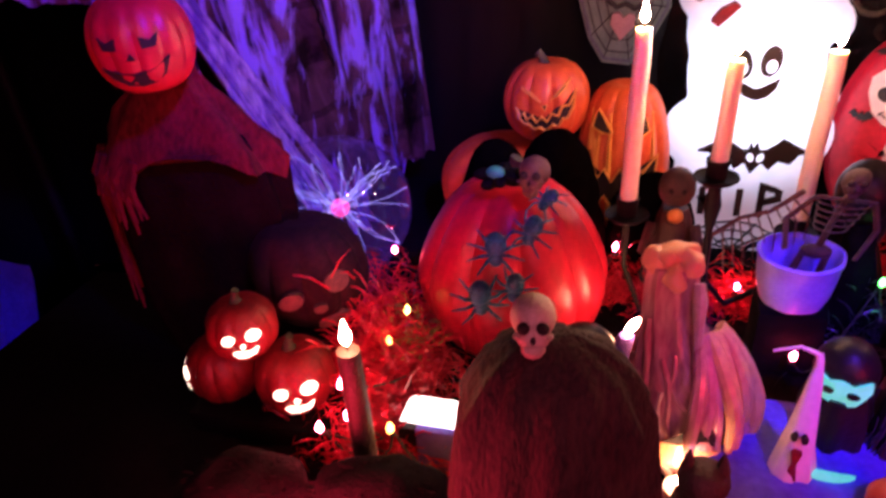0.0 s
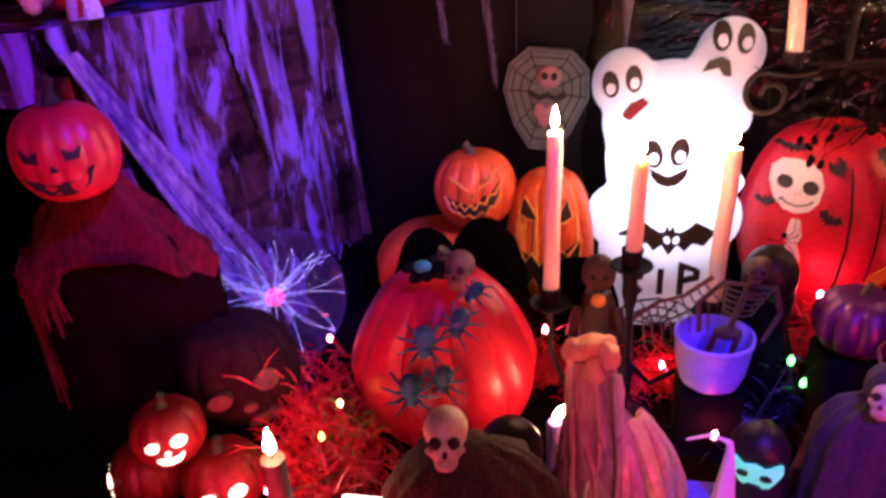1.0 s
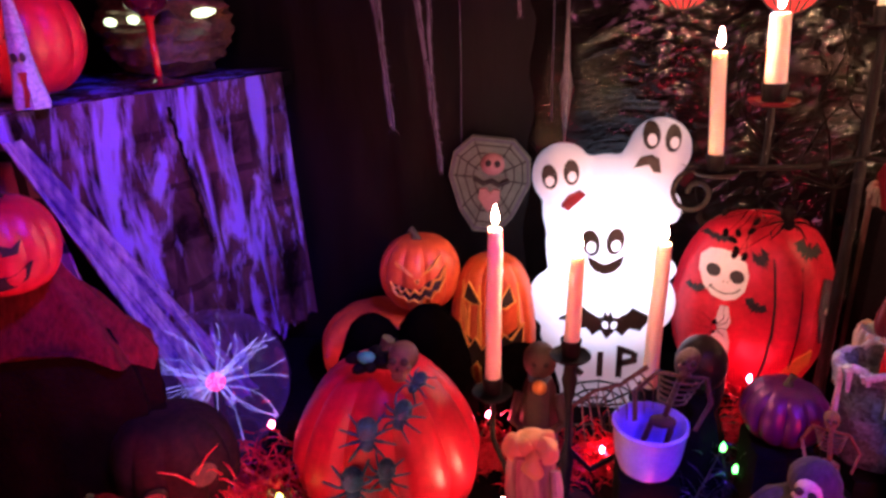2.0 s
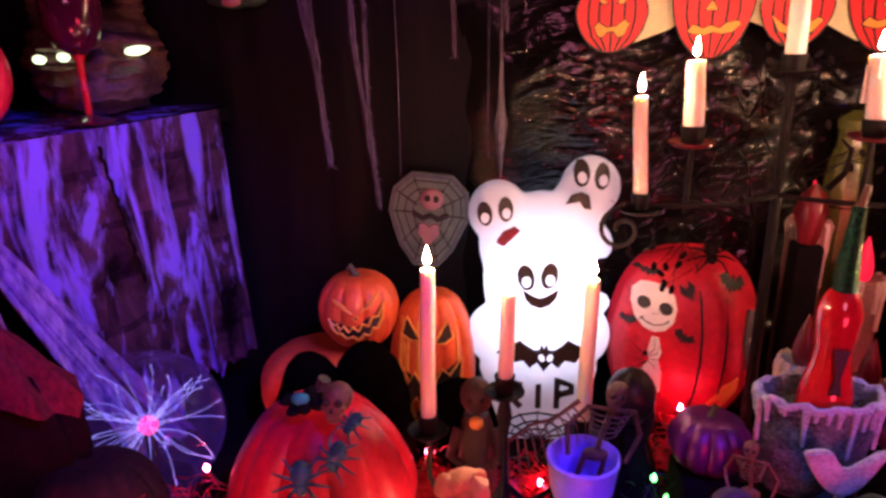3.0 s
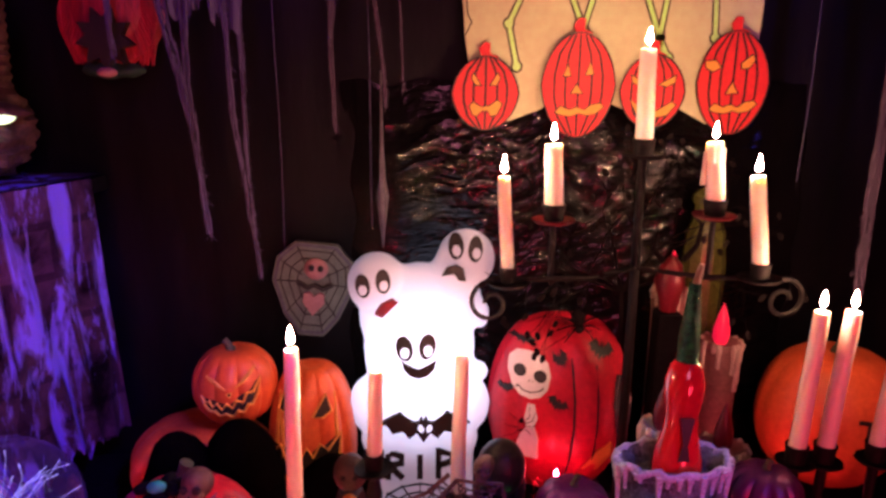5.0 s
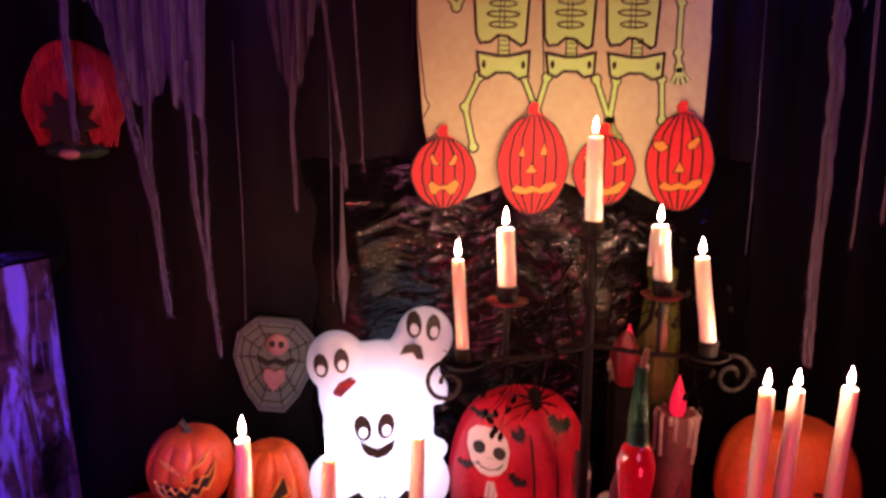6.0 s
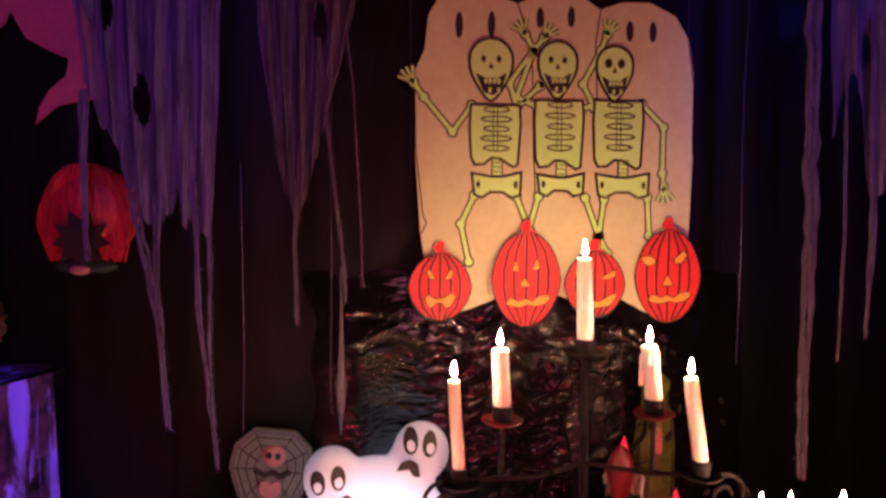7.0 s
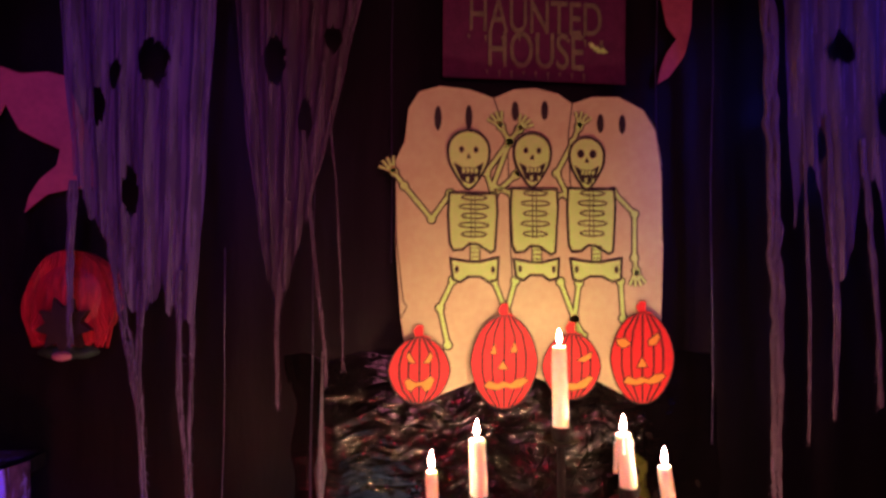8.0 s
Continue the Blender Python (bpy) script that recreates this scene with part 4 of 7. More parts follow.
    for u in (0.104, 0.121):
        part("eye", patch(bmesh.new(), oval(u, 0.028, 0.006, 0.008, 12), c, r, 0.008), M_WHITE, g)
    b = bmesh.new()
    patch(b, [(0.03, -0.10), (0.06, -0.06), (0.09, -0.05), (0.092, -0.085), (0.065, -0.115)], c, r, 0.003, 0, 0, 0.006)
    part("leaf", b, M_AMBER, t, "orange and yellow painted leaf")


painted_pumpkin()


def side_pumpkin():
    t = thing("orange_pumpkin", (1.035, 1.25, TOP), "smooth round orange pumpkin with a dark painted face", "pumpkin")
    c, r = (0, 0, 0.155), (0.148, 0.13, 0.158)
    part("shell", pumpkin(bmesh.new(), c, r, 12, 0.035), M_ORANGE, t)
    part("stem", stem(bmesh.new(), (0, 0, 0.3), 0.025, 0.01), M_STEM, t)
    for pts in ([(0.0, 0.045), (0.0, -0.02)], [(-0.022, 0.045), (0.024, 0.038)], [(0.04, 0.02), (0.04, -0.03)], [(0.04, 0.01), (0.058, 0.014)]):
        b = bmesh.new()
        tube(b, [on_ball(c, r, u, v, 0.001) for u, v in pts], 0.0045, 6)
        part("painted_stroke", b, M_INK, t)


side_pumpkin()


# ---- plasma globe ----
def plasma_globe():
    t = thing("plasma_globe", (-0.526, 0.99, TOP), "clear glass plasma globe with pink core and blue-white filaments", "plasma globe")
    R0, cz = 0.132, 0.136
    b = bmesh.new()
    ell(b, (0, 0, cz), R0, 48, 28)
    g = part("glass_globe", b, M_GLOBE, t, "clear glass sphere")
    g.visible_shadow = False
    part("core", ell(bmesh.new(), (0, 0, cz), 0.0175, 20, 12), M_CORE, t, "pink glowing core")
    rnd = random.Random(4)
    for k in range(50):
        d = Vector((rnd.uniform(-1, 1), rnd.uniform(-1, 0.6), rnd.uniform(-0.7, 0.9))).normalized()
        o = d.orthogonal().normalized() * rnd.uniform(-0.02, 0.02)
        b = bmesh.new()
        tube(b, [Vector((0, 0, cz)) + d * (0.018 + (R0 - 0.022) * s) + o * math.sin(math.pi * s) + 0.002 * noise.noise_vector((k, s * 9, 0)) for s in (j / 8 for j in range(9))], [0.0007, 0.0006, 0.0005, 0.0004, 0.0004, 0.0004, 0.0004, 0.0005, 0.001], 5)
        part("filament", b, M_SPARK, t)
    b = bmesh.new()
    lathe(b, [(0.075, 0), (0.075, 0.01), (0.06, 0.02), (0.05, 0.028), (0.012, 0.035), (0.009, cz - 0.01)], (0, 0, 0), 28)
    part("base", b, M_BLACKGLOSS, t, "black plastic base")


plasma_globe()


# ---- shelf at the side with its cloths ----
SH = 1.315
M_SWAG = mk("white_gauze", (0.72, 0.64, 1.0), (0.16, 0.11, 0.5), 0.9, 16, 0.6, stretch=(1, 1, 0.3), spec=0.1)


def side_shelf():
    t = thing("side_shelf", (-1.1, 1.1, 0), "tall side table under a dark cloth", "side table")
    b = bmesh.new()
    f = b.faces.new([b.verts.new((x + 1.1, y - 1.1, SH)) for x, y in ((-0.695, 0.84), (-0.485, 1.34), (-0.485, 1.44), (-1.7, 1.44), (-1.7, 0.84))])
    geo = bmesh.ops.extrude_face_region(b, geom=[f])["geom"]
    for v in geo:
        if isinstance(v, bmesh.types.BMVert):
            v.co.z -= 0.03
    part("top", b, M_BLACKCLOTH, t, smooth=False)
    for x, y in ((-0.70, 1.38), (-1.66, 1.38), (-1.66, 0.95), (-0.76, 0.95)):
        part("leg", tube(bmesh.new(), [(x + 1.1, y - 1.1, 0), (x + 1.1, y - 1.1, SH - 0.03)], 0.018, 10), M_IRON, t)


side_shelf()


def hang(name, top, low, z0, z1, mat, label, folds=9, amp=0.012, nu=90, nv=50, ragged=0.03, power=1.3, thick=0.0015):
    """A cloth that hangs from the line top (x, y points) and ends along the line low, with folds."""
    def line(pts, u):
        k = u * (len(pts) - 1)
        i = min(int(k), len(pts) - 2)
        f = k - i
        f = f * f * (3 - 2 * f) if len(pts) > 2 else f
        return Vector(pts[i]).lerp(Vector(pts[i + 1]), f)
    b = bmesh.new()
    rows = []
    for j in range(nv + 1):
        v = j / nv
        row = []
        for i in range(nu + 1):
            u = i / nu
            p = line(top, u).lerp(line(low, u), v ** power)
            w = amp * (0.15 + v) * (math.sin(u * folds * 6.28 + 1.5 * math.sin(v * 2 + u * 5)) + 0.6 * noise.noise((u * 14, v * 2.5, 1)))
            z = z0 + (z1(u) - z0) * v if callable(z1) else z0 + (z1 - z0) * v
            z += ragged * v * noise.noise((u * 22, 7, 0))
            row.append(b.verts.new((p.x + w, p.y - 0.6 * w, z)))
        rows.append(row)
    for r0, r1 in zip(rows, rows[1:]):
        for i in range(nu):
            b.faces.new((r0[i], r0[i + 1], r1[i + 1], r1[i]))
    bmesh.ops.solidify(b, geom=b.faces[:], thickness=thick)
    return tagged(link(name, b, mat), label, "cloth")


hang("streaked_drape", [(-0.70, 0.825), (-0.471, 1.343)], [(-0.600, 1.05), (-0.462, 1.362)], SH + 0.006,
     lambda u: 0.69 + 0.085 * min(1, u * 1.8), M_DRAPE, "dark brick-print cloth with ragged white streaks off the table", 7, 0.007, power=1.0, ragged=0.045)
hang("gauze_swag", [(-0.687, 0.833), (-0.676, 0.858)], [(-0.590, 1.045), (-0.536, 1.165)], SH - 0.03,
     lambda u: 0.692, M_SWAG, "bunched white gauze swag along the edge of the drape", 3, 0.008, 50, 60, 0.01, power=1.0)
for top, low, rad in (((-0.572, 1.072, SH - 0.02), (-0.548, 1.10, 1.045), 0.0032),):
    b = bmesh.new()
    tube(b, [Vector(top).lerp(Vector(low), k / 24) + Vector((0.002 * math.sin(k * 2.2), 0.002 * math.cos(k * 2.2), 0)) for k in range(25)], [rad * (1 + 0.25 * math.sin(k * 2.2)) for k in range(25)], 6)
    tagged(link("cord", b, M_TWIG), "thin twisted black cord hanging down the streaked cloth", "cord")
b = bmesh.new()
rows = []
for i in range(30):
    row = []
    for j in range(20):
        u, v = i / 29, j / 19
        x = -1.68 + u * (0.99 + 0.21 * v)
        row.append(b.verts.new((x, 0.835 + 0.595 * v, SH + 0.004 + 0.004 * noise.noise((u * 9, v * 9, 0)))))
    rows.append(row)
for r0, r1 in zip(rows, rows[1:]):
    for j in range(19):
        b.faces.new((r0[j], r0[j + 1], r1[j + 1], r1[j]))
bmesh.ops.solidify(b, geom=b.faces[:], thickness=0.002)
tagged(link("shelf_cloth", b, M_DRAPE), "dark streaked gauze cloth laid over the side table", "cloth")
hang("front_drape", [(-1.7, 0.825), (-0.70, 0.822)], [(-1.7, 0.81), (-0.70, 0.81)], SH + 0.003, 1.22, M_DRAPE, "short streaked gauze overhang on the front of the side table", 9, 0.006, 80, 12)
b = bmesh.new()
plate(b, [(-1.22, 0.3), (-1.06, 0.3), (-1.06, 0.69), (-0.605, 0.69), (-0.635, 0.86), (-0.67, 1.0), (-0.705, 1.2), (-0.715, 1.29), (-0.80, 1.29), (-0.80, 0.74), (-1.12, 0.52), (-1.22, 0.5)], 0.905, 0.91)
tagged(link("brick_sheet", b, M_BRICK), "pale brick-print sheet with black joints hung under the table edge", "printed sheet")
hang("blue_cloth", [(-1.62, 0.93), (-1.20, 0.88)], [(-1.62, 0.86), (-1.27, 0.80)], 0.69, 0.34, M_BLUECLOTH, "blue-lit cloth hanging in folds beside the display", 4, 0.012, 40, 24)


# ---- wall: crumpled sheet, poster, sign, plaque ----
def crumpled_sheet():
    b = bmesh.new()
    nx, nz = 250, 190
    rows = []
    for j in range(nz + 1):
        row = []
        for i in range(nx + 1):
            x, z = 0.02 + 1.02 * i / nx, 0.72 + 0.79 * j / nz
            d = 0.0
            for k, a in ((5, 0.008), (14, 0.005), (33, 0.0032), (64, 0.0017)):
                d += a * (1 - 2 * abs(noise.noise((x * k * 0.62, 5 + k, z * k * 2.0 + 1.2 * noise.noise((x * 4, z * 4, k))))))
            u, v = i / nx, j / nz
            side, top = min(1, 4 * u, 5 * (1 - u)), min(1, 6 * (1 - v))
            row.append(b.verts.new((x + 0.05 * noise.noise((z * 7, 0, 0)), 1.472 - 0.036 * side * (0.3 + 0.7 * top) - d * 0.75 * side * (0.3 + 0.7 * top), z + 0.03 * noise.noise((x * 12, 4, 0)))))
        rows.append(row)
    for r0, r1 in zip(rows, rows[1:]):
        for i in range(nx):
            b.faces.new((r0[i], r0[i + 1], r1[i + 1], r1[i]))
    bmesh.ops.solidify(b, geom=b.faces[:], thickness=0.001)
    me = link("plastic_sheet", b, M_FOIL, smooth=False)
    tagged(me, "crumpled glossy black plastic sheet pinned on the wall", "plastic sheet")


crumpled_sheet()

FRONT = 1.395


def bx(u):
    return 0.1138 + 0.0010224 * u


def bz(v):
    return 2.193 - 0.000989 * v


def dr(pts):
    return [(bx(u), bz(v)) for u, v in pts]


def skeleton_drawing(board, head, torso, pelvis, bones, face):
    """A drawn skeleton on the card: outlined bones, skull, ribs and hips, each a thin cut layer."""
    y = FRONT
    s = board
    for pts in bones:
        part("bone", bmesh_bones([pts], y - 0.001), [M_INK, M_LIME], s, "lime-yellow drawn bones with black outlines")
    tx0, tx1, ty0, ty1 = torso
    m = (tx0 + tx1) / 2
    o = dr([(tx0, ty0), (tx1, ty0), (tx1 + 3, ty0 + 40), (tx1 - 2, ty1 - 6), (tx1 - 12, ty1), (m + 12, ty1 - 18), (m - 6, ty1 - 20), (m - 22, ty1 - 6), (tx0 + 10, ty1 - 4), (tx0 + 2, ty1 - 20), (tx0 - 2, ty0 + 50)])
    b = plate(bmesh.new(), o, y - 0.0022, y, 1)
    ring(b, o, 0.0052, y - 0.0028, y - 0.001, 0)
    for k in range(5):
        yy = ty0 + 10 + k * (ty1 - ty0) * 0.155
        w = (tx1 - tx0) * (0.26 + 0.05 * (k % 2))
        ring(b, dr([(m + w * math.cos(a) + 3, yy + 6 * math.sin(a)) for a in (2 * math.pi * j / 14 for j in range(14))]), 0.003, y - 0.003, y - 0.001, 0)
    for dx in (-4, 5):
        ribbon(b, dr([(m + dx, ty0 + 6), (m + dx + 1, ty0 + (ty1 - ty0) * 0.75)]), 0.0016, y - 0.0029, y - 0.001, 0)
    part("ribcage", b, [M_INK, M_LIME], s)
    px0, px1, py0, py1 = pelvis
    pm = (px0 + px1) / 2
    b = bmesh.new()
    sp = dr([(pm - 10, ty1 - 18), (pm + 12, ty1 - 18), (pm + 12, py0 + 8), (pm - 10, py0 + 8)])
    plate(b, sp, y - 0.0016, y, 1)
    ring(b, sp, 0.0022, y - 0.0024, y, 0)
    for k in range(3):
        vv = ty1 - 10 + k * 10
        ribbon(b, dr([(pm - 10, vv), (pm + 12, vv)]), 0.0018, y - 0.0024, y, 0)
    o = dr([(px0, py0), (pm - 12, py0 + 7), (pm + 12, py0 + 7), (px1, py0 - 3), (px1 - 2, py1 - 2), (px1 - 22, py1 + 4), (pm + 14, py1 - 8), (pm - 14, py1 - 8), (px0 + 22, py1 + 4), (px0 + 6, py1 - 2)])
    plate(b, o, y - 0.0026, y, 1)
    ring(b, o, 0.0052, y - 0.0032, y - 0.001, 0)
    for u in (px0 + 14, px1 - 12):
        plate(b, dr([(u + 4 * math.cos(a), (py0 + py1) / 2 + 8 * math.sin(a)) for a in (2 * math.pi * j / 10 for j in range(10))]), y - 0.0034, y - 0.001, 0)
    part("pelvis", b, [M_INK, M_LIME], s)
    hx, hy, hr, jaw = head
    o = dr([(hx + hr * math.cos(a) * (1 if math.sin(a) < 0.3 else 0.62 + 0.38 * max(0, 1 - (math.sin(a) - 0.3) * 1.6)), hy + (hr * math.sin(a) if math.sin(a) < 0 else jaw * math.sin(a))) for a in (2 * math.pi * j / 32 for j in range(32))])
    b = plate(bmesh.new(), o, y - 0.0036, y - 0.001, 1)
    ring(b, o, 0.0055, y - 0.0042, y - 0.002, 0)
    for u in (-0.35, 0.35):
        plate(b, dr([(hx + hr * u + (5 + face) * math.cos(a), hy - 2 + (7 + face) * math.sin(a)) for a in (2 * math.pi * j / 12 for j in range(12))]), y - 0.0044, y - 0.002, 0)
    plate(b, dr([(hx, hy + 6), (hx + 5, hy + 18), (hx - 5, hy + 18)]), y - 0.0044, y - 0.002, 0)
    mo = [(hx - hr * 0.72, hy + jaw * 0.32), (hx - hr * 0.3, hy + jaw * 0.44), (hx + hr * 0.3, hy + jaw * 0.44), (hx + hr * 0.72, hy + jaw * 0.30), (hx + hr * 0.5, hy + jaw * 0.72), (hx + hr * 0.1, hy + jaw * 0.86), (hx - hr * 0.35, hy + jaw * 0.78)]
    plate(b, dr(mo), y - 0.0044, y - 0.002, 0)
    for k in range(4):
        u = hx - hr * 0.32 + k * hr * 0.2
        plate(b, dr([(u, hy + jaw * 0.46), (u + hr * 0.16, hy + jaw * 0.46), (u + hr * 0.15, hy + jaw * 0.58), (u + 1, hy + jaw * 0.58)]), y - 0.005, y - 0.003, 1)
        if k % 2:
            plate(b, dr([(u, hy + jaw * 0.68), (u + hr * 0.15, hy + jaw * 0.68), (u + hr * 0.14, hy + jaw * 0.8), (u + 1, hy + jaw * 0.8)]), y - 0.005, y - 0.003, 1)
    part("skull", b, [M_INK, M_LIME], s)


def bmesh_bones(bones, y):
    b = bmesh.new()
    for pts in bones:
        w = 0.009
        hand = pts[-1] == "hand"
        pts = [p for p in pts if p != "hand"]
        ribbon(b, dr(pts), w + 0.0065, y, y + 0.001, 0)
        ribbon(b, dr(pts), w, y - 0.0008, y + 0.001, 1)
        for p in pts:
            plate(b, [(bx(p[0]) + 0.0125 * math.cos(a), bz(p[1]) + 0.0125 * math.sin(a)) for a in (2 * math.pi * j / 12 for j in range(12))], y - 0.0002, y + 0.001, 0)
            plate(b, [(bx(p[0]) + 0.009 * math.cos(a), bz(p[1]) + 0.009 * math.sin(a)) for a in (2 * math.pi * j / 12 for j in range(12))], y - 0.0011, y + 0.001, 1)
        if hand:
            (xa, za), (xb, zb) = dr(pts[-2:])
            a0 = math.atan2(zb - za, xb - xa)
            for k in range(4):
                a = a0 + (k - 1.5) * 0.38
                e = (xb + 0.036 * math.cos(a), zb + 0.036 * math.sin(a))
                ribbon(b, [(xb, zb), e], 0.0095, y - 0.0002, y + 0.001, 0)
                ribbon(b, [(xb, zb), e], 0.006, y - 0.0011, y + 0.001, 1)
    return b


def poster():
    t = thing("ghost_poster", (0, 0, 0), "cream card cut-out of three ghosts with dancing skeletons and red pumpkins", "wall decoration")
    b = bmesh.new()
    lobes = [(130, 250), (150, 205), (158, 130), (180, 92), (225, 77), (290, 82), (345, 100), (390, 78), (440, 73), (490, 84), (523, 106), (570, 88), (630, 86), (690, 115), (720, 160), (733, 240), (736, 420), (733, 560), (728, 690), (700, 770), (640, 774), (560, 730), (470, 745), (360, 700), (300, 745), (220, 775), (165, 720), (145, 600), (132, 420)]
    plate(b, dr(lobes), FRONT, FRONT + 0.004)
    board = part("card", b, M_PAPER, t, "cream card with three rounded ghost heads")
    for pts in ([(345, 100), (362, 150), (378, 230), (384, 420), (390, 520)], [(523, 106), (514, 180), (520, 300)], [(130, 260), (134, 420), (150, 560), (158, 575), (146, 600)], [(690, 115), (718, 160), (733, 260), (735, 420)]):
        part("outline", ribbon(bmesh.new(), dr(pts), 0.0026, FRONT - 0.0008, FRONT + 0.001), M_INK, board)
    for u, v in ((222, 150), (290, 146), (393, 128), (460, 124), (588, 150), (639, 150)):
        part("eye", plate(bmesh.new(), dr([(u + 8 * math.cos(a), v + 28 * math.sin(a) * (1 if u < 300 else 0.8)) for a in (2 * math.pi * k / 16 for k in range(16))]), FRONT - 0.001, FRONT + 0.001), M_INK, board, "black oval eye")
    skeleton_drawing(board, (290, 222, 46, 88), (248, 352, 318, 452), (252, 358, 466, 515),
                     [[(250, 320), (210, 378), (150, 305), (128, 275), "hand"], [(346, 322), (395, 275), "hand"], [(382, 200), (362, 165), "hand"], [(346, 322), (330, 270), (382, 195)], [(258, 515), (230, 577), (248, 660)], [(348, 515), (378, 590)]], 0)
    skeleton_drawing(board, (432, 220, 42, 82), (386, 488, 305, 455), (392, 494, 466, 510),
                     [[(388, 318), (345, 300), (380, 200), (402, 170), "hand"], [(486, 322), (520, 310)], [(396, 515), (376, 590), (372, 640)], [(498, 517), (530, 602), (550, 640)]], 0)
    skeleton_drawing(board, (556, 224, 40, 80), (514, 620, 302, 452), (520, 638, 464, 512),
                     [[(514, 320), (488, 268), (525, 195), (538, 160), "hand"], [(618, 308), (668, 358), (668, 460), (672, 490), "hand"], [(540, 520), (530, 602), (540, 650)], [(636, 515), (642, 600)]], 3)
    for cx, cy, rx, ry, eyes, mouth in ((186, 714, 66, 73, "v", "wave"), (370, 697, 74, 104, "t", "zig"), (520, 708, 66, 74, "s", "grin"), (682, 690, 74, 104, "l", "zig")):
        out = [(cx + rx * math.cos(a) * (1 - 0.05 * abs(math.sin(2 * a))), cy + ry * math.sin(a)) for a in (2 * math.pi * k / 30 for k in range(30))]
        y = FRONT - 0.014
        b = plate(bmesh.new(), dr(out), y, y + 0.004)
        plate(b, dr([(cx - 8, cy - ry + 4), (cx - 14, cy - ry - 14), (cx - 4, cy - ry - 28), (cx + 8, cy - ry - 26), (cx + 8, cy - ry - 6), (cx + 26, cy - ry + 2)]), y + 0.0005, y + 0.004)
        p = part("card_pumpkin", b, M_REDCARD, t, "flat red-orange card pumpkin with yellow face")
        box(bb := bmesh.new(), (bx(cx), FRONT - 0.005, bz(cy)), (0.03, 0.0095, 0.03))
        part("spacer", bb, M_PAPER, p)
        b = bmesh.new()
        ring(b, dr(out), 0.003, y - 0.0008, y + 0.001)
        for k in (-0.66, -0.36, 0.0, 0.36, 0.66):
            ribbon(b, dr([(cx + rx * k * math.sqrt(max(0, 1 - (s / 1.02) ** 2)), cy + ry * s) for s in (-0.96, -0.6, -0.2, 0.2, 0.6, 0.96)]), 0.0042, y - 0.0008, y + 0.001)
        part("ribs", b, M_INK, p)
        sh = []
        if eyes == "v":
            sh += [[(cx - 24, cy - 42), (cx - 8, cy - 16), (cx - 20, cy - 16), (cx - 28, cy - 30)], [(cx + 24, cy - 42), (cx + 8, cy - 16), (cx + 22, cy - 16), (cx + 29, cy - 30)]]
        elif eyes == "t":
            sh += [[(cx - 22, cy - 44), (cx - 16, cy - 18), (cx - 32, cy - 18)], [(cx + 22, cy - 48), (cx + 30, cy - 22), (cx + 12, cy - 20)], [(cx - 4, cy - 4), (cx + 10, cy + 16), (cx - 16, cy + 16)]]
        elif eyes == "s":
            sh += [[(cx - 46, cy - 34), (cx - 10, cy - 14), (cx - 28, cy - 10), (cx - 42, cy - 18)], [(cx + 46, cy - 34), (cx + 10, cy - 14), (cx + 28, cy - 10), (cx + 44, cy - 18)]]
        else:
            sh += [[(cx - 62, cy - 44), (cx - 40, cy - 46), (cx - 26, cy - 32), (cx - 44, cy - 22), (cx - 58, cy - 30)], [(cx + 12, cy - 40), (cx + 34, cy - 58), (cx + 42, cy - 48), (cx + 30, cy - 30), (cx + 14, cy - 28)], [(cx - 2, cy - 4), (cx + 12, cy + 20), (cx - 14, cy + 22)]]
        if mouth == "wave":
            sh += [[(cx - 32, cy + 24), (cx - 24, cy + 16), (cx - 8, cy + 26), (cx + 8, cy + 24), (cx + 24, cy + 12), (cx + 34, cy + 20), (cx + 24, cy + 42), (cx + 12, cy + 46), (cx + 4, cy + 34), (cx - 8, cy + 36), (cx - 16, cy + 46), (cx - 26, cy + 42)]]
        elif mouth == "grin":
            sh += [[(cx - 46, cy + 14), (cx - 20, cy + 34), (cx + 10, cy + 38), (cx + 40, cy + 20), (cx + 50, cy + 26), (cx + 32, cy + 48), (cx, cy + 54), (cx - 30, cy + 46)]]
        else:
            sh += [[(cx - 46, cy + 54), (cx - 34, cy + 40), (cx - 16, cy + 48), (cx - 2, cy + 42), (cx + 14, cy + 48), (cx + 26, cy + 38), (cx + 46, cy + 34), (cx + 54, cy + 42), (cx + 38, cy + 56), (cx + 18, cy + 60), (cx + 4, cy + 56), (cx - 14, cy + 62), (cx - 30, cy + 60)]]
        for o in sh:
            b = plate(bmesh.new(), dr(o), y - 0.0016, y + 0.001, 1)
            ring(b, dr(o), 0.002, y - 0.002, y, 0)
            part("face_shape", b, [M_INK, M_YELCARD], p)


poster()


def text_mesh(body, size, depth):
    cu = bpy.data.curves.new("lettering", "FONT")
    cu.body, cu.size, cu.extrude, cu.align_x, cu.align_y = body, size, depth, "CENTER", "CENTER"
    ob = bpy.data.objects.new("lettering", cu)
    scene.collection.objects.link(ob)
    me = bpy.data.meshes.new_from_object(ob.evaluated_get(bpy.context.evaluated_depsgraph_get()))
    bpy.data.objects.remove(ob)
    return me


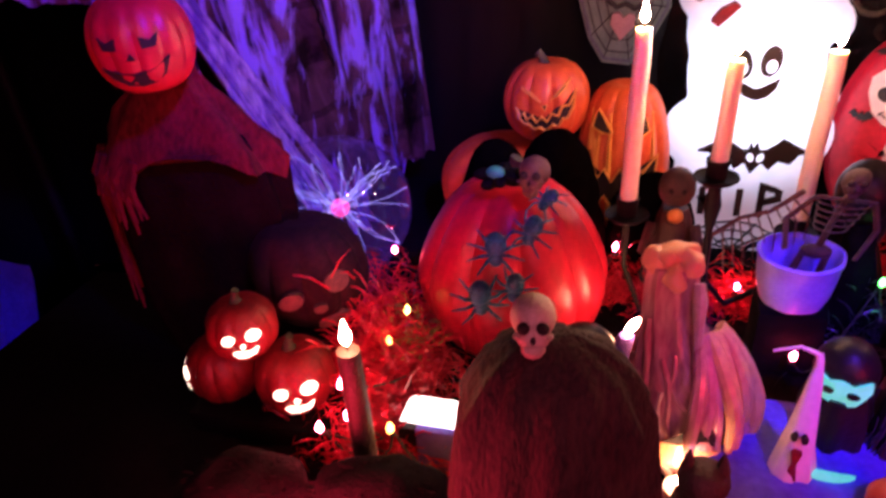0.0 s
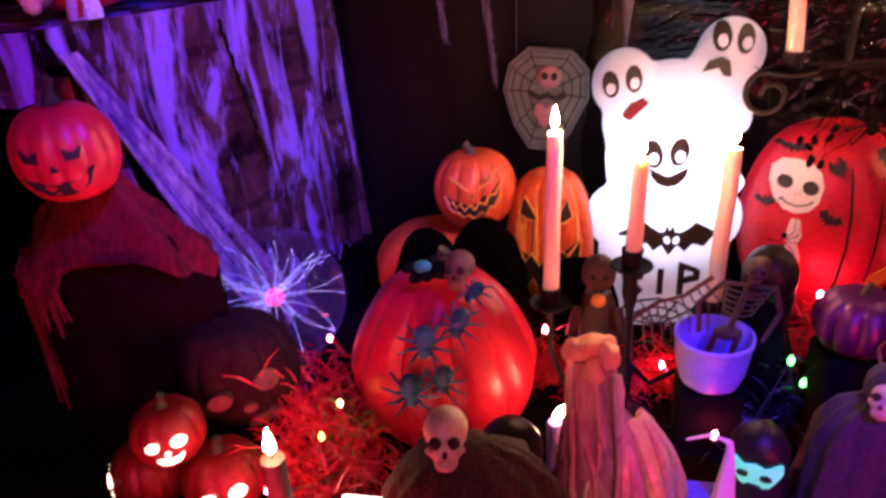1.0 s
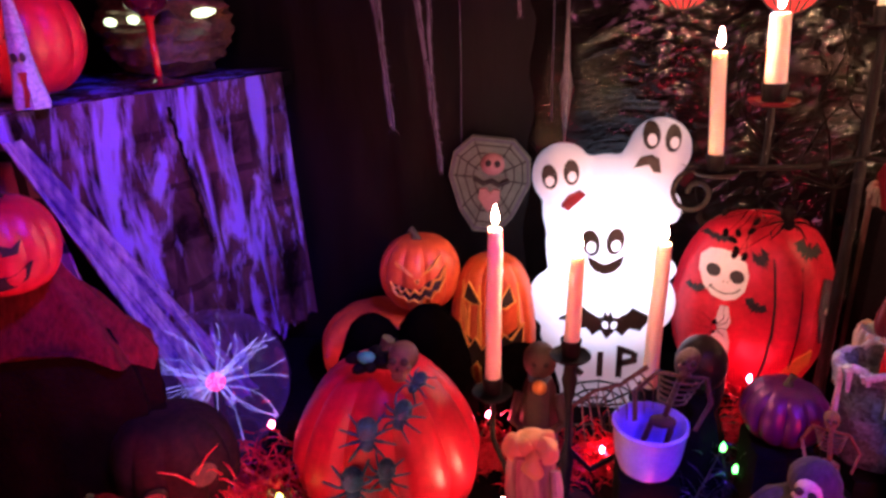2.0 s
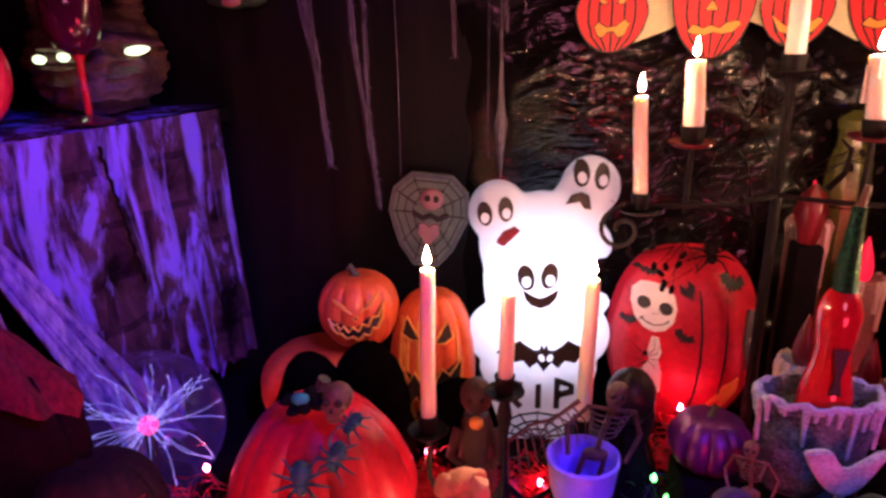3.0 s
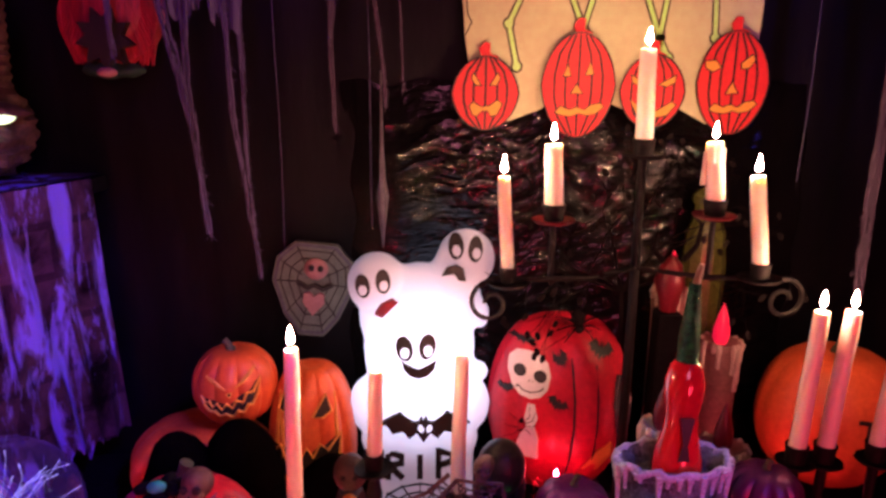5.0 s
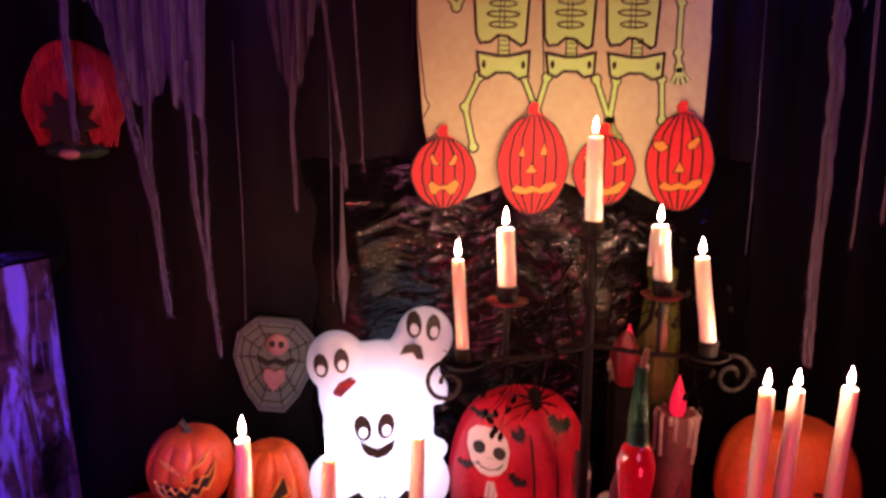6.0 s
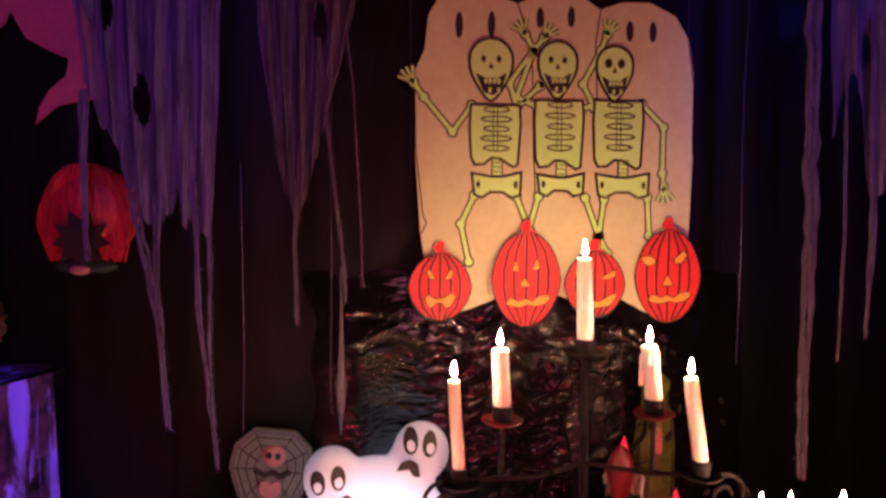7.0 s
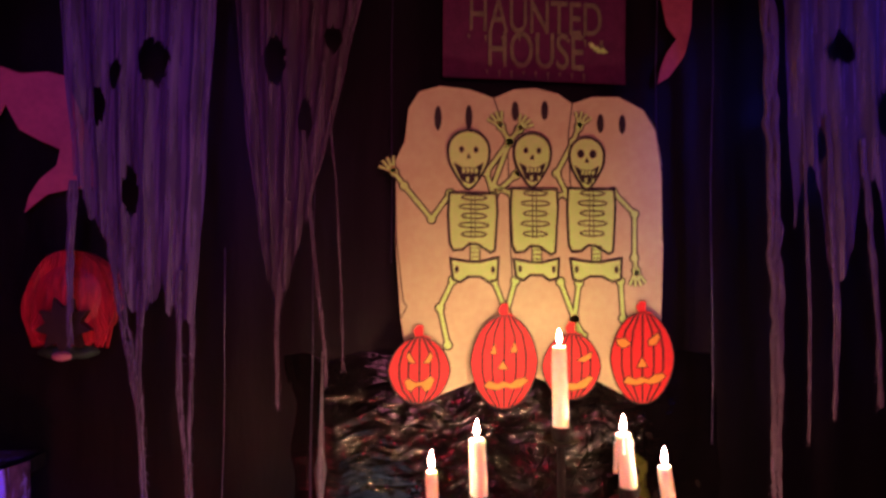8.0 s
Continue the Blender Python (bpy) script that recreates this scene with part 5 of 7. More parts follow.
def sign():
    t = thing("haunted_house_sign", (0.573, 1.44, 2.25), "dark magenta card sign with grey-green dripping letters", "sign")
    part("board", box(bmesh.new(), (0, 0, 0.03), (0.436, 0.004, 0.26), 0), M_MAGENTA, t)
    part("border", ring(bmesh.new(), [(-0.212, -0.094), (0.212, -0.094), (0.212, 0.154), (-0.212, 0.154)], 0.004, -0.004, 0), M_MAGENTA, t)
    for word, z, size in (("HAUNTED", 0.045, 0.082), ("HOUSE", -0.035, 0.088)):
        me = text_mesh(word, size, 0.002)
        me.materials.append(M_SIGNTEXT)
        ob = new("word", me)
        ob.parent = t
        ob.matrix_basis = pose(0, -0.005, z, 90, 0, 0) @ Matrix.Diagonal((0.83, 1.38, 1, 1))
        for k in range(9):
            x = (k - 4) * 0.036 * (1.1 if word == "HAUNTED" else 0.8)
            part("drip", plate(bmesh.new(), [(x - 0.003, z - 0.045), (x + 0.003, z - 0.045), (x + 0.001, z - 0.056 - 0.006 * (k % 3))], -0.0065, -0.004), M_SIGNTEXT, t)
    part("bat", plate(bmesh.new(), [(0.15 + x, -0.02 + z - 0.4 * x) for x, z in bat_shape(0, 0, 0.05, 0.028)], -0.006, -0.002), M_LIME, t, "small yellow bat")


sign()


def tail_card(name, outline, y, label):
    return tagged(link(name, plate(bmesh.new(), outline, y, y + 0.004), M_PINKCARD), label, "wall decoration", "pink card cut-outs")


tail_card("pink_cutout", [(-0.66, 2.30), (-0.64, 2.13), (-0.598, 2.135), (-0.56, 2.122), (-0.505, 2.128), (-0.47, 2.12), (-0.42, 2.0), (-0.40, 1.88), (-0.46, 1.872), (-0.50, 1.862), (-0.545, 1.822), (-0.536, 1.86), (-0.515, 1.895), (-0.482, 1.925), (-0.476, 1.96), (-0.512, 1.975), (-0.56, 2.0), (-0.59, 2.055), (-0.60, 2.03), (-0.62, 2.01), (-0.68, 2.1)], 1.449,
          "curly pink card ghost cut-out pinned on the black wall")
tail_card("pink_cutout", [(0.87, 2.55), (0.885, 2.37), (0.90, 2.30), (0.925, 2.27), (0.90, 2.235), (0.885, 2.20), (0.877, 2.157), (0.905, 2.175), (0.945, 2.23), (0.962, 2.30), (0.965, 2.40), (1.0, 2.55)], 1.449,
          "pink card ghost tail pinned on the black wall")


def plaque():
    t = thing("coffin_plaque", (-0.06, 1.44, 1.08), "grey-green coffin-shaped plaque with web lines and a pink figure", "wall plaque")
    t.rotation_euler = (0, radians(6), 0)
    o = [(-0.045, 0.088), (0.045, 0.088), (0.083, 0.05), (0.09, -0.005), (0.06, -0.085), (0.03, -0.125), (-0.025, -0.125), (-0.06, -0.08), (-0.09, -0.002), (-0.083, 0.05)]
    b = plate(bmesh.new(), o, -0.016, 0.0)
    body = part("board", b, M_GREYWEB, t)
    part("border", ring(bmesh.new(), [(x * 0.93, z * 0.93) for x, z in o], 0.006, -0.0185, -0.01), M_GREYFIG, body, "raised border")
    for k in (0.4, 0.6, 0.8):
        part("web_ring", ring(bmesh.new(), [(x * k, z * k) for x, z in o], 0.0026, -0.018, -0.01), M_INK, body)
    for x, z in o:
        part("web_line", ribbon(bmesh.new(), [(x * 0.3, z * 0.3), (x * 0.92, z * 0.92)], 0.0026, -0.0182, -0.01), M_INK, body)
    ell(b := bmesh.new(), (0.004, -0.02, 0.032), (0.026, 0.012, 0.024), 16, 10)
    h = part("round_face", b, M_PINKPAINT, body, "dusty pink round face")
    for x in (-0.005, 0.014):
        part("eye", ell(bmesh.new(), (x, -0.031, 0.036), (0.007, 0.003, 0.008), 10, 6), M_INK, h)
    part("heart", plate(bmesh.new(), [(0.004, -0.075), (-0.02, -0.045), (-0.018, -0.025), (-0.006, -0.022), (0.004, -0.032), (0.014, -0.022), (0.025, -0.025), (0.027, -0.045)], -0.026, -0.014), M_PINKPAINT, body, "dusty pink heart")
    part("collar", ribbon(bmesh.new(), [(-0.035, 0.0), (-0.012, -0.012), (0.004, -0.004), (0.022, -0.012), (0.043, 0.0)], 0.008, -0.028, -0.014), M_INK, body)


plaque()


# ---- hanging gauze ghosts ----
def gauze_ghost(name, x0, x1, y, ztop, zlow, holes, strands, mat, label, lean=0.0, narrow=0.5, folds=6, low=None):
    t = thing(name, ((x0 + x1) / 2, y, ztop), label, "hanging ghost", "gauze ghosts")
    cx = (x0 + x1) / 2
    nu, nv = 80, 110
    b = bmesh.new()
    rows = []
    for j in range(nv + 1):
        v = j / nv
        row = []
        for i in range(nu + 1):
            u = i / nu
            w = (x1 - x0) / 2 * (1 - narrow * v ** 1.5)
            edge = low(u) - ztop + 0.045 * noise.noise((u * 17, 2, 0)) + 0.03 * noise.noise((u * 60, 2, 0))
            x = lean * v + (2 * u - 1) * w + 0.004 * noise.noise((u * 40, v * 6, 0))
            yy = 0.008 * math.sin(u * folds * 6.28 + 2 * math.sin(3 * v)) + 0.012 * noise.noise((u * 30, v * 2, 4))
            row.append(b.verts.new((x, yy, edge * v)))
        rows.append(row)
    for j in range(nv):
        for i in range(nu):
            q = (rows[j][i], rows[j][i + 1], rows[j + 1][i + 1], rows[j + 1][i])
            m = sum((v.co for v in q), Vector()) / 4
            wob = 1 + 0.5 * noise.noise((m.x * 60, 0, m.z * 60))
            if any(((m.x + cx - hx) / rx) ** 2 + ((m.z + ztop - hz) / rz) ** 2 < wob for hx, hz, rx, rz in holes):
                continue
            b.faces.new(q)
    loose = [v for v in b.verts if not v.link_faces]
    bmesh.ops.delete(b, geom=loose, context="VERTS")
    part("sheet", b, mat, t)
    rnd = random.Random(len(strands) + int(1000 * x1))
    for pts in strands:
        b = bmesh.new()
        wmax = pts[-1]
        ps = pts[:-1]
        fine = []
        for (xa, za), (xb, zb) in zip(ps, ps[1:]):
            fine += [(xa + (xb - xa) * s / 12, za + (zb - za) * s / 12) for s in range(12)]
        fine.append(ps[-1])
        n = len(fine)
        for q in range(4):
            off, ph = rnd.uniform(-0.5, 0.5) * wmax, rnd.uniform(0, 9)
            tube(b, [(x - cx + off * (1 - 0.5 * k / n) + 0.3 * wmax * noise.noise((z * 22, ph, 0)), 0.006 * noise.noise((z * 14, ph, 5)), z - ztop) for k, (x, z) in enumerate(fine)],
                 [0.24 * wmax * (1 - 0.45 * k / n) * (0.75 + 0.5 * noise.noise((k * 0.9, ph, 0))) + 0.0006 for k in range(n)], 5)
        for q in range(int(n * 4)):
            x, z = fine[rnd.randrange(n)]
            a = rnd.uniform(0, 6.28)
            tube(b, [(x - cx, 0, z - ztop), (x - cx + (0.6 + 0.4 * rnd.random()) * min(wmax, 0.5 * wmax + 0.006) * math.cos(a), 0.003, z - ztop - 0.004 - 0.012 * rnd.random())], [0.0011, 0.0004], 3)
        part("strand", b, mat, t, "frayed hanging strand")
    b = bmesh.new()
    tube(b, [(0, 0, -0.004), (0, 0.01, 2.8 - ztop)], 0.0012, 5)
    part("string", b, M_TWIG, t)


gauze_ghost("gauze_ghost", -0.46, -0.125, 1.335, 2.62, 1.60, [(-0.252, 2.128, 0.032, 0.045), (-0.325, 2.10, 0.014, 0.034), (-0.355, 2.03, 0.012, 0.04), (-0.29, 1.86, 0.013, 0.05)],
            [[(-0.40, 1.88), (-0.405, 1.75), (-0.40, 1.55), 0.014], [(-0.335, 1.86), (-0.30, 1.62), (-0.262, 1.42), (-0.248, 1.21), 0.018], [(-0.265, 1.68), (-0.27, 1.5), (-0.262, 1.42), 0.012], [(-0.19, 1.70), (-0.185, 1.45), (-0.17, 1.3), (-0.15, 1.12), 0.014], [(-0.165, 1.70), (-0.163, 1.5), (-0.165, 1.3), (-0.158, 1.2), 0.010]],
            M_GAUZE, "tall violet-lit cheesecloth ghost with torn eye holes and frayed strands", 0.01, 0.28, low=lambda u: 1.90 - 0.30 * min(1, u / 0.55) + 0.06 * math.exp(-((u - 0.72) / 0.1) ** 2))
gauze_ghost("gauze_ghost", -0.11, 0.215, 1.36, 2.60, 1.62, [(-0.011, 2.15, 0.022, 0.05), (0.053, 2.02, 0.014, 0.045), (0.11, 2.2, 0.02, 0.03)],
            [[(0.02, 1.85), (0.0, 1.58), (0.005, 1.42), 0.010], [(0.05, 2.0), (0.075, 1.75), (0.10, 1.55), (0.105, 1.46), 0.008], [(0.09, 2.15), (0.12, 1.9), (0.135, 1.65), (0.14, 1.5), 0.006]],
            M_GAUZEDIM, "thin dark grey cheesecloth ghost hanging on the black wall", -0.03, 0.62, low=lambda u: 1.60 + 0.5 * abs(u - 0.35))
gauze_ghost("gauze_ghost", 1.07, 1.55, 1.25, 2.62, 1.75, [(1.205, 2.192, 0.036, 0.036), (1.32, 2.06, 0.03, 0.05), (1.16, 1.98, 0.015, 0.04)],
            [[(1.02, 2.45), (1.04, 2.2), (1.045, 1.9), (1.055, 1.6), (1.05, 1.3), (1.055, 1.10), 0.034], [(1.17, 2.05), (1.19, 1.6), (1.185, 1.4), 0.014], [(1.25, 2.0), (1.285, 1.6), (1.29, 1.42), 0.014], [(1.11, 2.2), (1.13, 1.6), (1.125, 1.35), 0.008], [(1.37, 2.05), (1.41, 1.5), (1.42, 1.3), 0.016]],
            M_GAUZEDIM, "blue-lit grey cheesecloth ghost with a long frayed strand", 0.0, 0.1, low=lambda u: 1.80 + 0.12 * math.sin(u * 20))


def red_mask():
    t = thing("red_haired_mask", (-0.433, 1.44, 1.62), "red-haired mask with a dark face and green collar", "mask")
    b = bmesh.new()
    ell(b, (0, 0, 0.02), (0.10, 0.05, 0.10), 28, 18)
    for k in range(60):
        a = k / 60 * 6.28
        x0, z0 = 0.085 * math.cos(a), 0.02 + 0.08 * math.sin(a)
        tube(b, [(x0 * 0.8, -0.03, z0 + 0.02), (x0 * 1.05, -0.03, z0 - 0.02), (x0 * (0.84 + 0.06 * math.sin(k)), -0.02, min(z0 - 0.03, -0.045 - 0.04 * abs(math.sin(k * 2.1))))], [0.009, 0.007, 0.003], 5)
    part("hair", b, M_REDHAIR, t)
    b = bmesh.new()
    o = []
    for k in range(18):
        a = math.pi / 2 + 2 * math.pi * k / 18
        rr = 0.055 if k % 2 else 0.034
        o.append((rr * math.cos(a), -0.035 + rr * 1.1 * math.sin(a)))
    plate(b, o, -0.062, -0.03)
    part("face", b, M_DARK, t, "dark open face")
    b = bmesh.new()
    ell(b, (0, -0.025, -0.094), (0.062, 0.024, 0.016), 20, 10)
    for v in b.verts:
        v.co += 0.006 * noise.noise_vector(v.co * 50)
    part("collar", b, M_GREENCOLLAR, t, "dark green collar")
    part("tongue", ell(bmesh.new(), (0, -0.06, -0.098), (0.02, 0.01, 0.01), 12, 8), M_PINKPAINT, t)


red_mask()


# ---- figures and ornaments on the table ----
def one(name, b, mats, at, label, category, group=""):
    return tagged(link(name, b, mats, at=at), label, category, group)


def squash(b, sx, sy, sz=1.0):
    for v in b.verts:
        v.co.x *= sx
        v.co.y *= sy
        v.co.z *= sz
    return b


def pumpkin_doll():
    b = bmesh.new()
    lathe(b, [(0.135, 0.0), (0.145, 0.1), (0.15, 0.2), (0.15, 0.28), (0.145, 0.34), (0.115, 0.385), (0.05, 0.41), (0.02, 0.43)], (-0.03, 0, 0), 70, 1, 0.14, 13, 0.04)
    squash(b, 1.0, 0.3)
    c2 = bmesh.new()
    lathe(c2, [(0.150, 0.315), (0.142, 0.35), (0.118, 0.385), (0.088, 0.42), (0.06, 0.445), (0.045, 0.465), (0.044, 0.485)], (-0.028, 0, 0), 70, 2, 0.22, 9, 0.06)
    squash(c2, 1.0, 0.42)
    for v in c2.verts:
        if v.co.z < 0.37:
            v.co.z += 0.055 * max(0.0, 1 - ((v.co.x - 0.01) / 0.12) ** 2) * (0.37 - v.co.z) / 0.055
    rnd = random.Random(12)
    for k in range(46):
        a = 2.7 + 1.7 * k / 45
        x, y, z, ln = 0.138 * math.cos(a) - 0.028, 0.06 * math.sin(a), 0.34 + 0.02 * rnd.random(), rnd.uniform(0.08, 0.30) * (1.0 if a < 3.7 else 0.35)
        tube(c2, [(x, y, z), (x * 1.08 - 0.006, y * 1.15, z - 0.4 * ln), (x * 1.1 + rnd.uniform(-0.02, 0.01), y * 1.1, z - ln)], [0.007, 0.0055, 0.002], 5, 2)
    me = bpy.data.meshes.new("cape")
    c2.to_mesh(me)
    c2.free()
    b.from_mesh(me)
    bpy.data.meshes.remove(me)
    c, r = (0.012, -0.07, 0.522), (0.060, 0.058, 0.061)
    pumpkin(b, c, r, 12, 0.06, 60, 20, 0)
    stem(b, (0.012, -0.07, 0.585), 0.022, 0.007, 0.3, 3)
    yaw = 24
    for o in ([(-0.032, 0.018), (-0.024, 0.011), (-0.012, 0.016), (-0.014, 0.003), (-0.028, 0.004)], [(0.032, 0.018), (0.024, 0.011), (0.012, 0.016), (0.014, 0.003), (0.028, 0.004)], [(-0.005, -0.008), (0.005, -0.008), (0.0, 0.0)],
              [(-0.037, -0.016), (-0.018, -0.022), (0.002, -0.023), (0.020, -0.020), (0.038, -0.008), (0.029, -0.028), (0.016, -0.036), (0.002, -0.039), (-0.014, -0.037), (-0.028, -0.029)]):
        patch(b, o, c, r, 0.002, yaw, 3)
    one("pumpkin_head_doll", b, [M_REDPUMP, M_ROBE, M_CAPE, M_DARK], (-0.582, 0.735, TOP), "scarecrow doll with red pumpkin head and ragged dark cape", "doll")


M_ROBE = mk("matt_black_robe", (0.006, 0.003, 0.003), (0.012, 0.005, 0.005), 1.0, 20, 0.4, spec=0.0)
M_CAPE = mk("dark_red_cape", (0.17, 0.012, 0.018), (0.06, 0.006, 0.008), 0.85, 24, 0.6, stretch=(1, 1, 0.4), spec=0.1)
pumpkin_doll()


def reaper(at, h, w, skull, skull_dz, mat, label, yaw=12, hood=True, lean=0.0):
    """A cloaked skull doll: one mesh."""
    b = bmesh.new()
    prof = [(w, 0.0), (w * 0.97, h * 0.25), (w * 0.88, h * 0.55), (w * 0.74, h * 0.8), (w * 0.58, h * 0.93), (w * 0.36, h * 0.985), (w * 0.14, h * 1.02)]
    lathe(b, prof, (0, 0, 0), 64, 2, 0.26, 13, 0.05)
    squash(b, 1.0, 0.7)
    rnd = random.Random(int(h * 1000))
    for k in range(140):
        a = rnd.uniform(0, 6.28)
        z0 = rnd.uniform(0.12, 0.52) * h
        rr = w * (1.02 - 0.36 * (z0 / h) ** 1.6)
        x, y = rr * math.cos(a), 0.7 * rr * math.sin(a)
        tube(b, [(x * 0.98, y * 0.98, z0), (x * 1.04 + rnd.uniform(-0.006, 0.006), y * 1.05, z0 - 0.02), (x * 1.05 + rnd.uniform(-0.01, 0.01), y * 1.06, max(0.002, z0 - 0.05))], [0.0016, 0.0012, 0.0005], 4, 2)
    skull_mesh(b, (-w * 0.1, -w * 0.28, h + skull_dz), skull, yaw, 0, 1)
    if hood:
        rot = Matrix.Rotation(radians(yaw), 4, "Z")
        ell(b, Vector((-w * 0.1, -w * 0.28, h + skull_dz)) + rot @ Vector((0, skull * 0.42, skull * 0.16)), (skull * 0.78, skull * 0.62, skull * 0.86), 20, 14, 2, rot)
    for v in b.verts:
        v.co.x += lean * v.co.z
    return one("cloaked_skull_doll", b, [M_BONE, M_DARK, mat], at, label, "doll", "cloaked skull dolls")


reaper((-0.058, 0.425, TOP), 0.345, 0.108, 0.037, 0.034, M_BROWNCLOTH, "small skull doll in a ragged brown gauze cloak", 9, False)
reaper((0.352, 0.67, TOP), 0.24, 0.085, 0.036, 0.014, M_GREYVIOLET := mk("grey_violet_gauze", (0.045, 0.026, 0.045), (0.015, 0.01, 0.018), 0.85, 30, 0.8, stretch=(1, 1, 0.3)), "hooded skull doll in a grey-violet gauze cloak", -38, True)


def lit_pumpkin(at, r, yaw, label):
    t = thing("pumpkin_lantern", at, label, "lantern", "red pumpkin lanterns")
    c, rr = (0, 0, r * 0.95), (r, r, r * 0.95)
    s = part("shell", pumpkin(bmesh.new(), c, rr, 10, 0.08, 60, 18), M_REDCERAMIC, t)
    part("stem", stem(bmesh.new(), (0, 0, r * 1.86), r * 0.3, r * 0.12), M_STEM, t)
    k = r / 0.058
    for nm, o in (("eye", oval(-0.02 * k, 0.012 * k, 0.010 * k, 0.0075 * k, 14, 0.3)), ("eye", oval(0.018 * k, 0.014 * k, 0.012 * k, 0.009 * k, 14, -0.2)), ("nose", oval(0.0, 0.0, 0.0045 * k, 0.0045 * k, 10)),
                  ("mouth", [(-0.018 * k, -0.012 * k), (-0.004 * k, -0.009 * k), (0.01 * k, -0.011 * k), (0.022 * k, -0.009 * k), (0.016 * k, -0.021 * k), (0.0, -0.026 * k), (-0.012 * k, -0.022 * k)])):
        part(nm, patch(bmesh.new(), o, c, rr, 0.0015, yaw), M_LANTERNFACE, s, "glowing cut-out")


riser((-0.47, 0.60, TOP), (0.23, 0.10, 0.038), M_BLACKCLOTH, "low black box under the lanterns")
lit_pumpkin((-0.430, 0.60, TOP + 0.04), 0.055, 30, "dark red pumpkin lantern with a lopsided glowing face")
lit_pumpkin((-0.540, 0.60, TOP + 0.04), 0.053, -60, "dark red pumpkin lantern with its glowing face turned away")
lit_pumpkin((-0.478, 0.582, TOP + 0.138), 0.046, 32, "small dark red pumpkin lantern stacked on two others")


M_DULLBROWN = mk("dull_dark_brown_shell", (0.032, 0.010, 0.009), (0.014, 0.005, 0.005), 0.8, 20, 0.4, spec=0.15)


def dark_lantern():
    t = thing("dark_jack_o_lantern", (-0.452, 0.725, TOP), "large unlit dark brown jack-o'-lantern with dull eye patches", "jack-o'-lantern")
    c, r = (0, 0, 0.18), (0.088, 0.075, 0.088)
    part("shell", pumpkin(bmesh.new(), c, r, 10, 0.07), M_DULLBROWN, t)
    part("pedestal", lathe(bmesh.new(), [(0.06, 0), (0.06, 0.05), (0.045, 0.1)], (0, 0, 0), 20), M_BLACKCLOTH, t)
    for o in (oval(-0.034, 0.0, 0.016, 0.011, 12, 0.4), oval(0.026, 0.016, 0.016, 0.014, 12, -0.3), oval(0.0, -0.016, 0.009, 0.007, 10), oval(0.018, -0.046, 0.024, 0.01, 12, 0.2)):
        part("patch", patch(bmesh.new(), o, c, r, 0.010, 35, 0, 0.012), M_BONEDK, t, "dull pink-brown painted patch")


dark_lantern()


def dark_taper():
    t = thing("dark_taper_holder", (-0.277, 0.48, TOP), "dark red taper with a burning flame in a low holder", "candle")
    b = bmesh.new()
    tube(b, [(0, 0, 0.02), (0, 0, 0.15), (0.002, 0, 0.255)], [0.0145, 0.0135, 0.0125], 14)
    c = part("candle", b, M_BROWN, t)
    b = bmesh.new()
    lathe(b, [(0.001, 0.0), (0.0055, 0.006), (0.0062, 0.012), (0.004, 0.02), (0.0005, 0.032)], (0.002, 0, 0.262), 10)
    part("flame", b, M_SMALLFLAME, c, "warm flame")
    part("wick", tube(bmesh.new(), [(0.002, 0, 0.25), (0.002, 0, 0.266)], 0.001, 5), M_WICK, c)
    part("holder", lathe(bmesh.new(), [(0.035, 0), (0.035, 0.006), (0.018, 0.014), (0.017, 0.03), (0.014, 0.03)], (0, 0, 0), 18), M_IRON, t)


M_SMALLFLAME = mk("small_flame", (1, 0.6, 0.3), None, 1, 5, 0, emit=(1.0, 0.45, 0.2), power=160.0)
dark_taper()


def tealight(at, label, h=0.02):
    t = thing("tealight", at, label, "candle", "tealights")
    c = part("wax", lathe(bmesh.new(), [(0.018, 0), (0.018, h), (0.014, h), (0.012, h - 0.004)], (0, 0, 0), 18), M_WAXW, t)
    part("flame", lathe(bmesh.new(), [(0.001, 0.0), (0.005, 0.006), (0.006, 0.012), (0.0035, 0.022), (0.0005, 0.034)], (0, 0, h + 0.001), 10), M_SMALLFLAME, c)


t = thing("violet_taper", (-0.004, 0.748, TOP), "violet-blue glossy taper with a leaning bright flame", "candle")
vc = part("candle", lathe(bmesh.new(), [(0.013, 0.0), (0.0125, 0.05), (0.012, 0.098), (0.009, 0.104), (0.004, 0.102)], (0, 0, 0), 20, 0, 0.12), mk("violet_glossy_wax", (0.22, 0.16, 0.7), (0.1, 0.07, 0.35), 0.18, 40, 0.4, coat=0.5), t)
part("wick", tube(bmesh.new(), [(0, 0, 0.1), (0.001, 0, 0.112)], 0.001, 5), M_WICK, vc)
part("flame", tube(bmesh.new(), [(0.0, 0, 0.107), (0.002, 0, 0.112), (0.008, 0, 0.122), (0.016, 0, 0.131), (0.022, 0, 0.136)], [0.001, 0.005, 0.0065, 0.004, 0.0006], 10), M_SMALLFLAME, vc, "leaning warm flame")
part("holder", lathe(bmesh.new(), [(0.03, 0), (0.03, 0.005), (0.016, 0.012), (0.016, 0.024), (0.0132, 0.024)], (0, 0, 0), 20), M_IRON, t)
tealight((0.07, 0.578, TOP), "white tealight burning beside the wax-covered bottle")


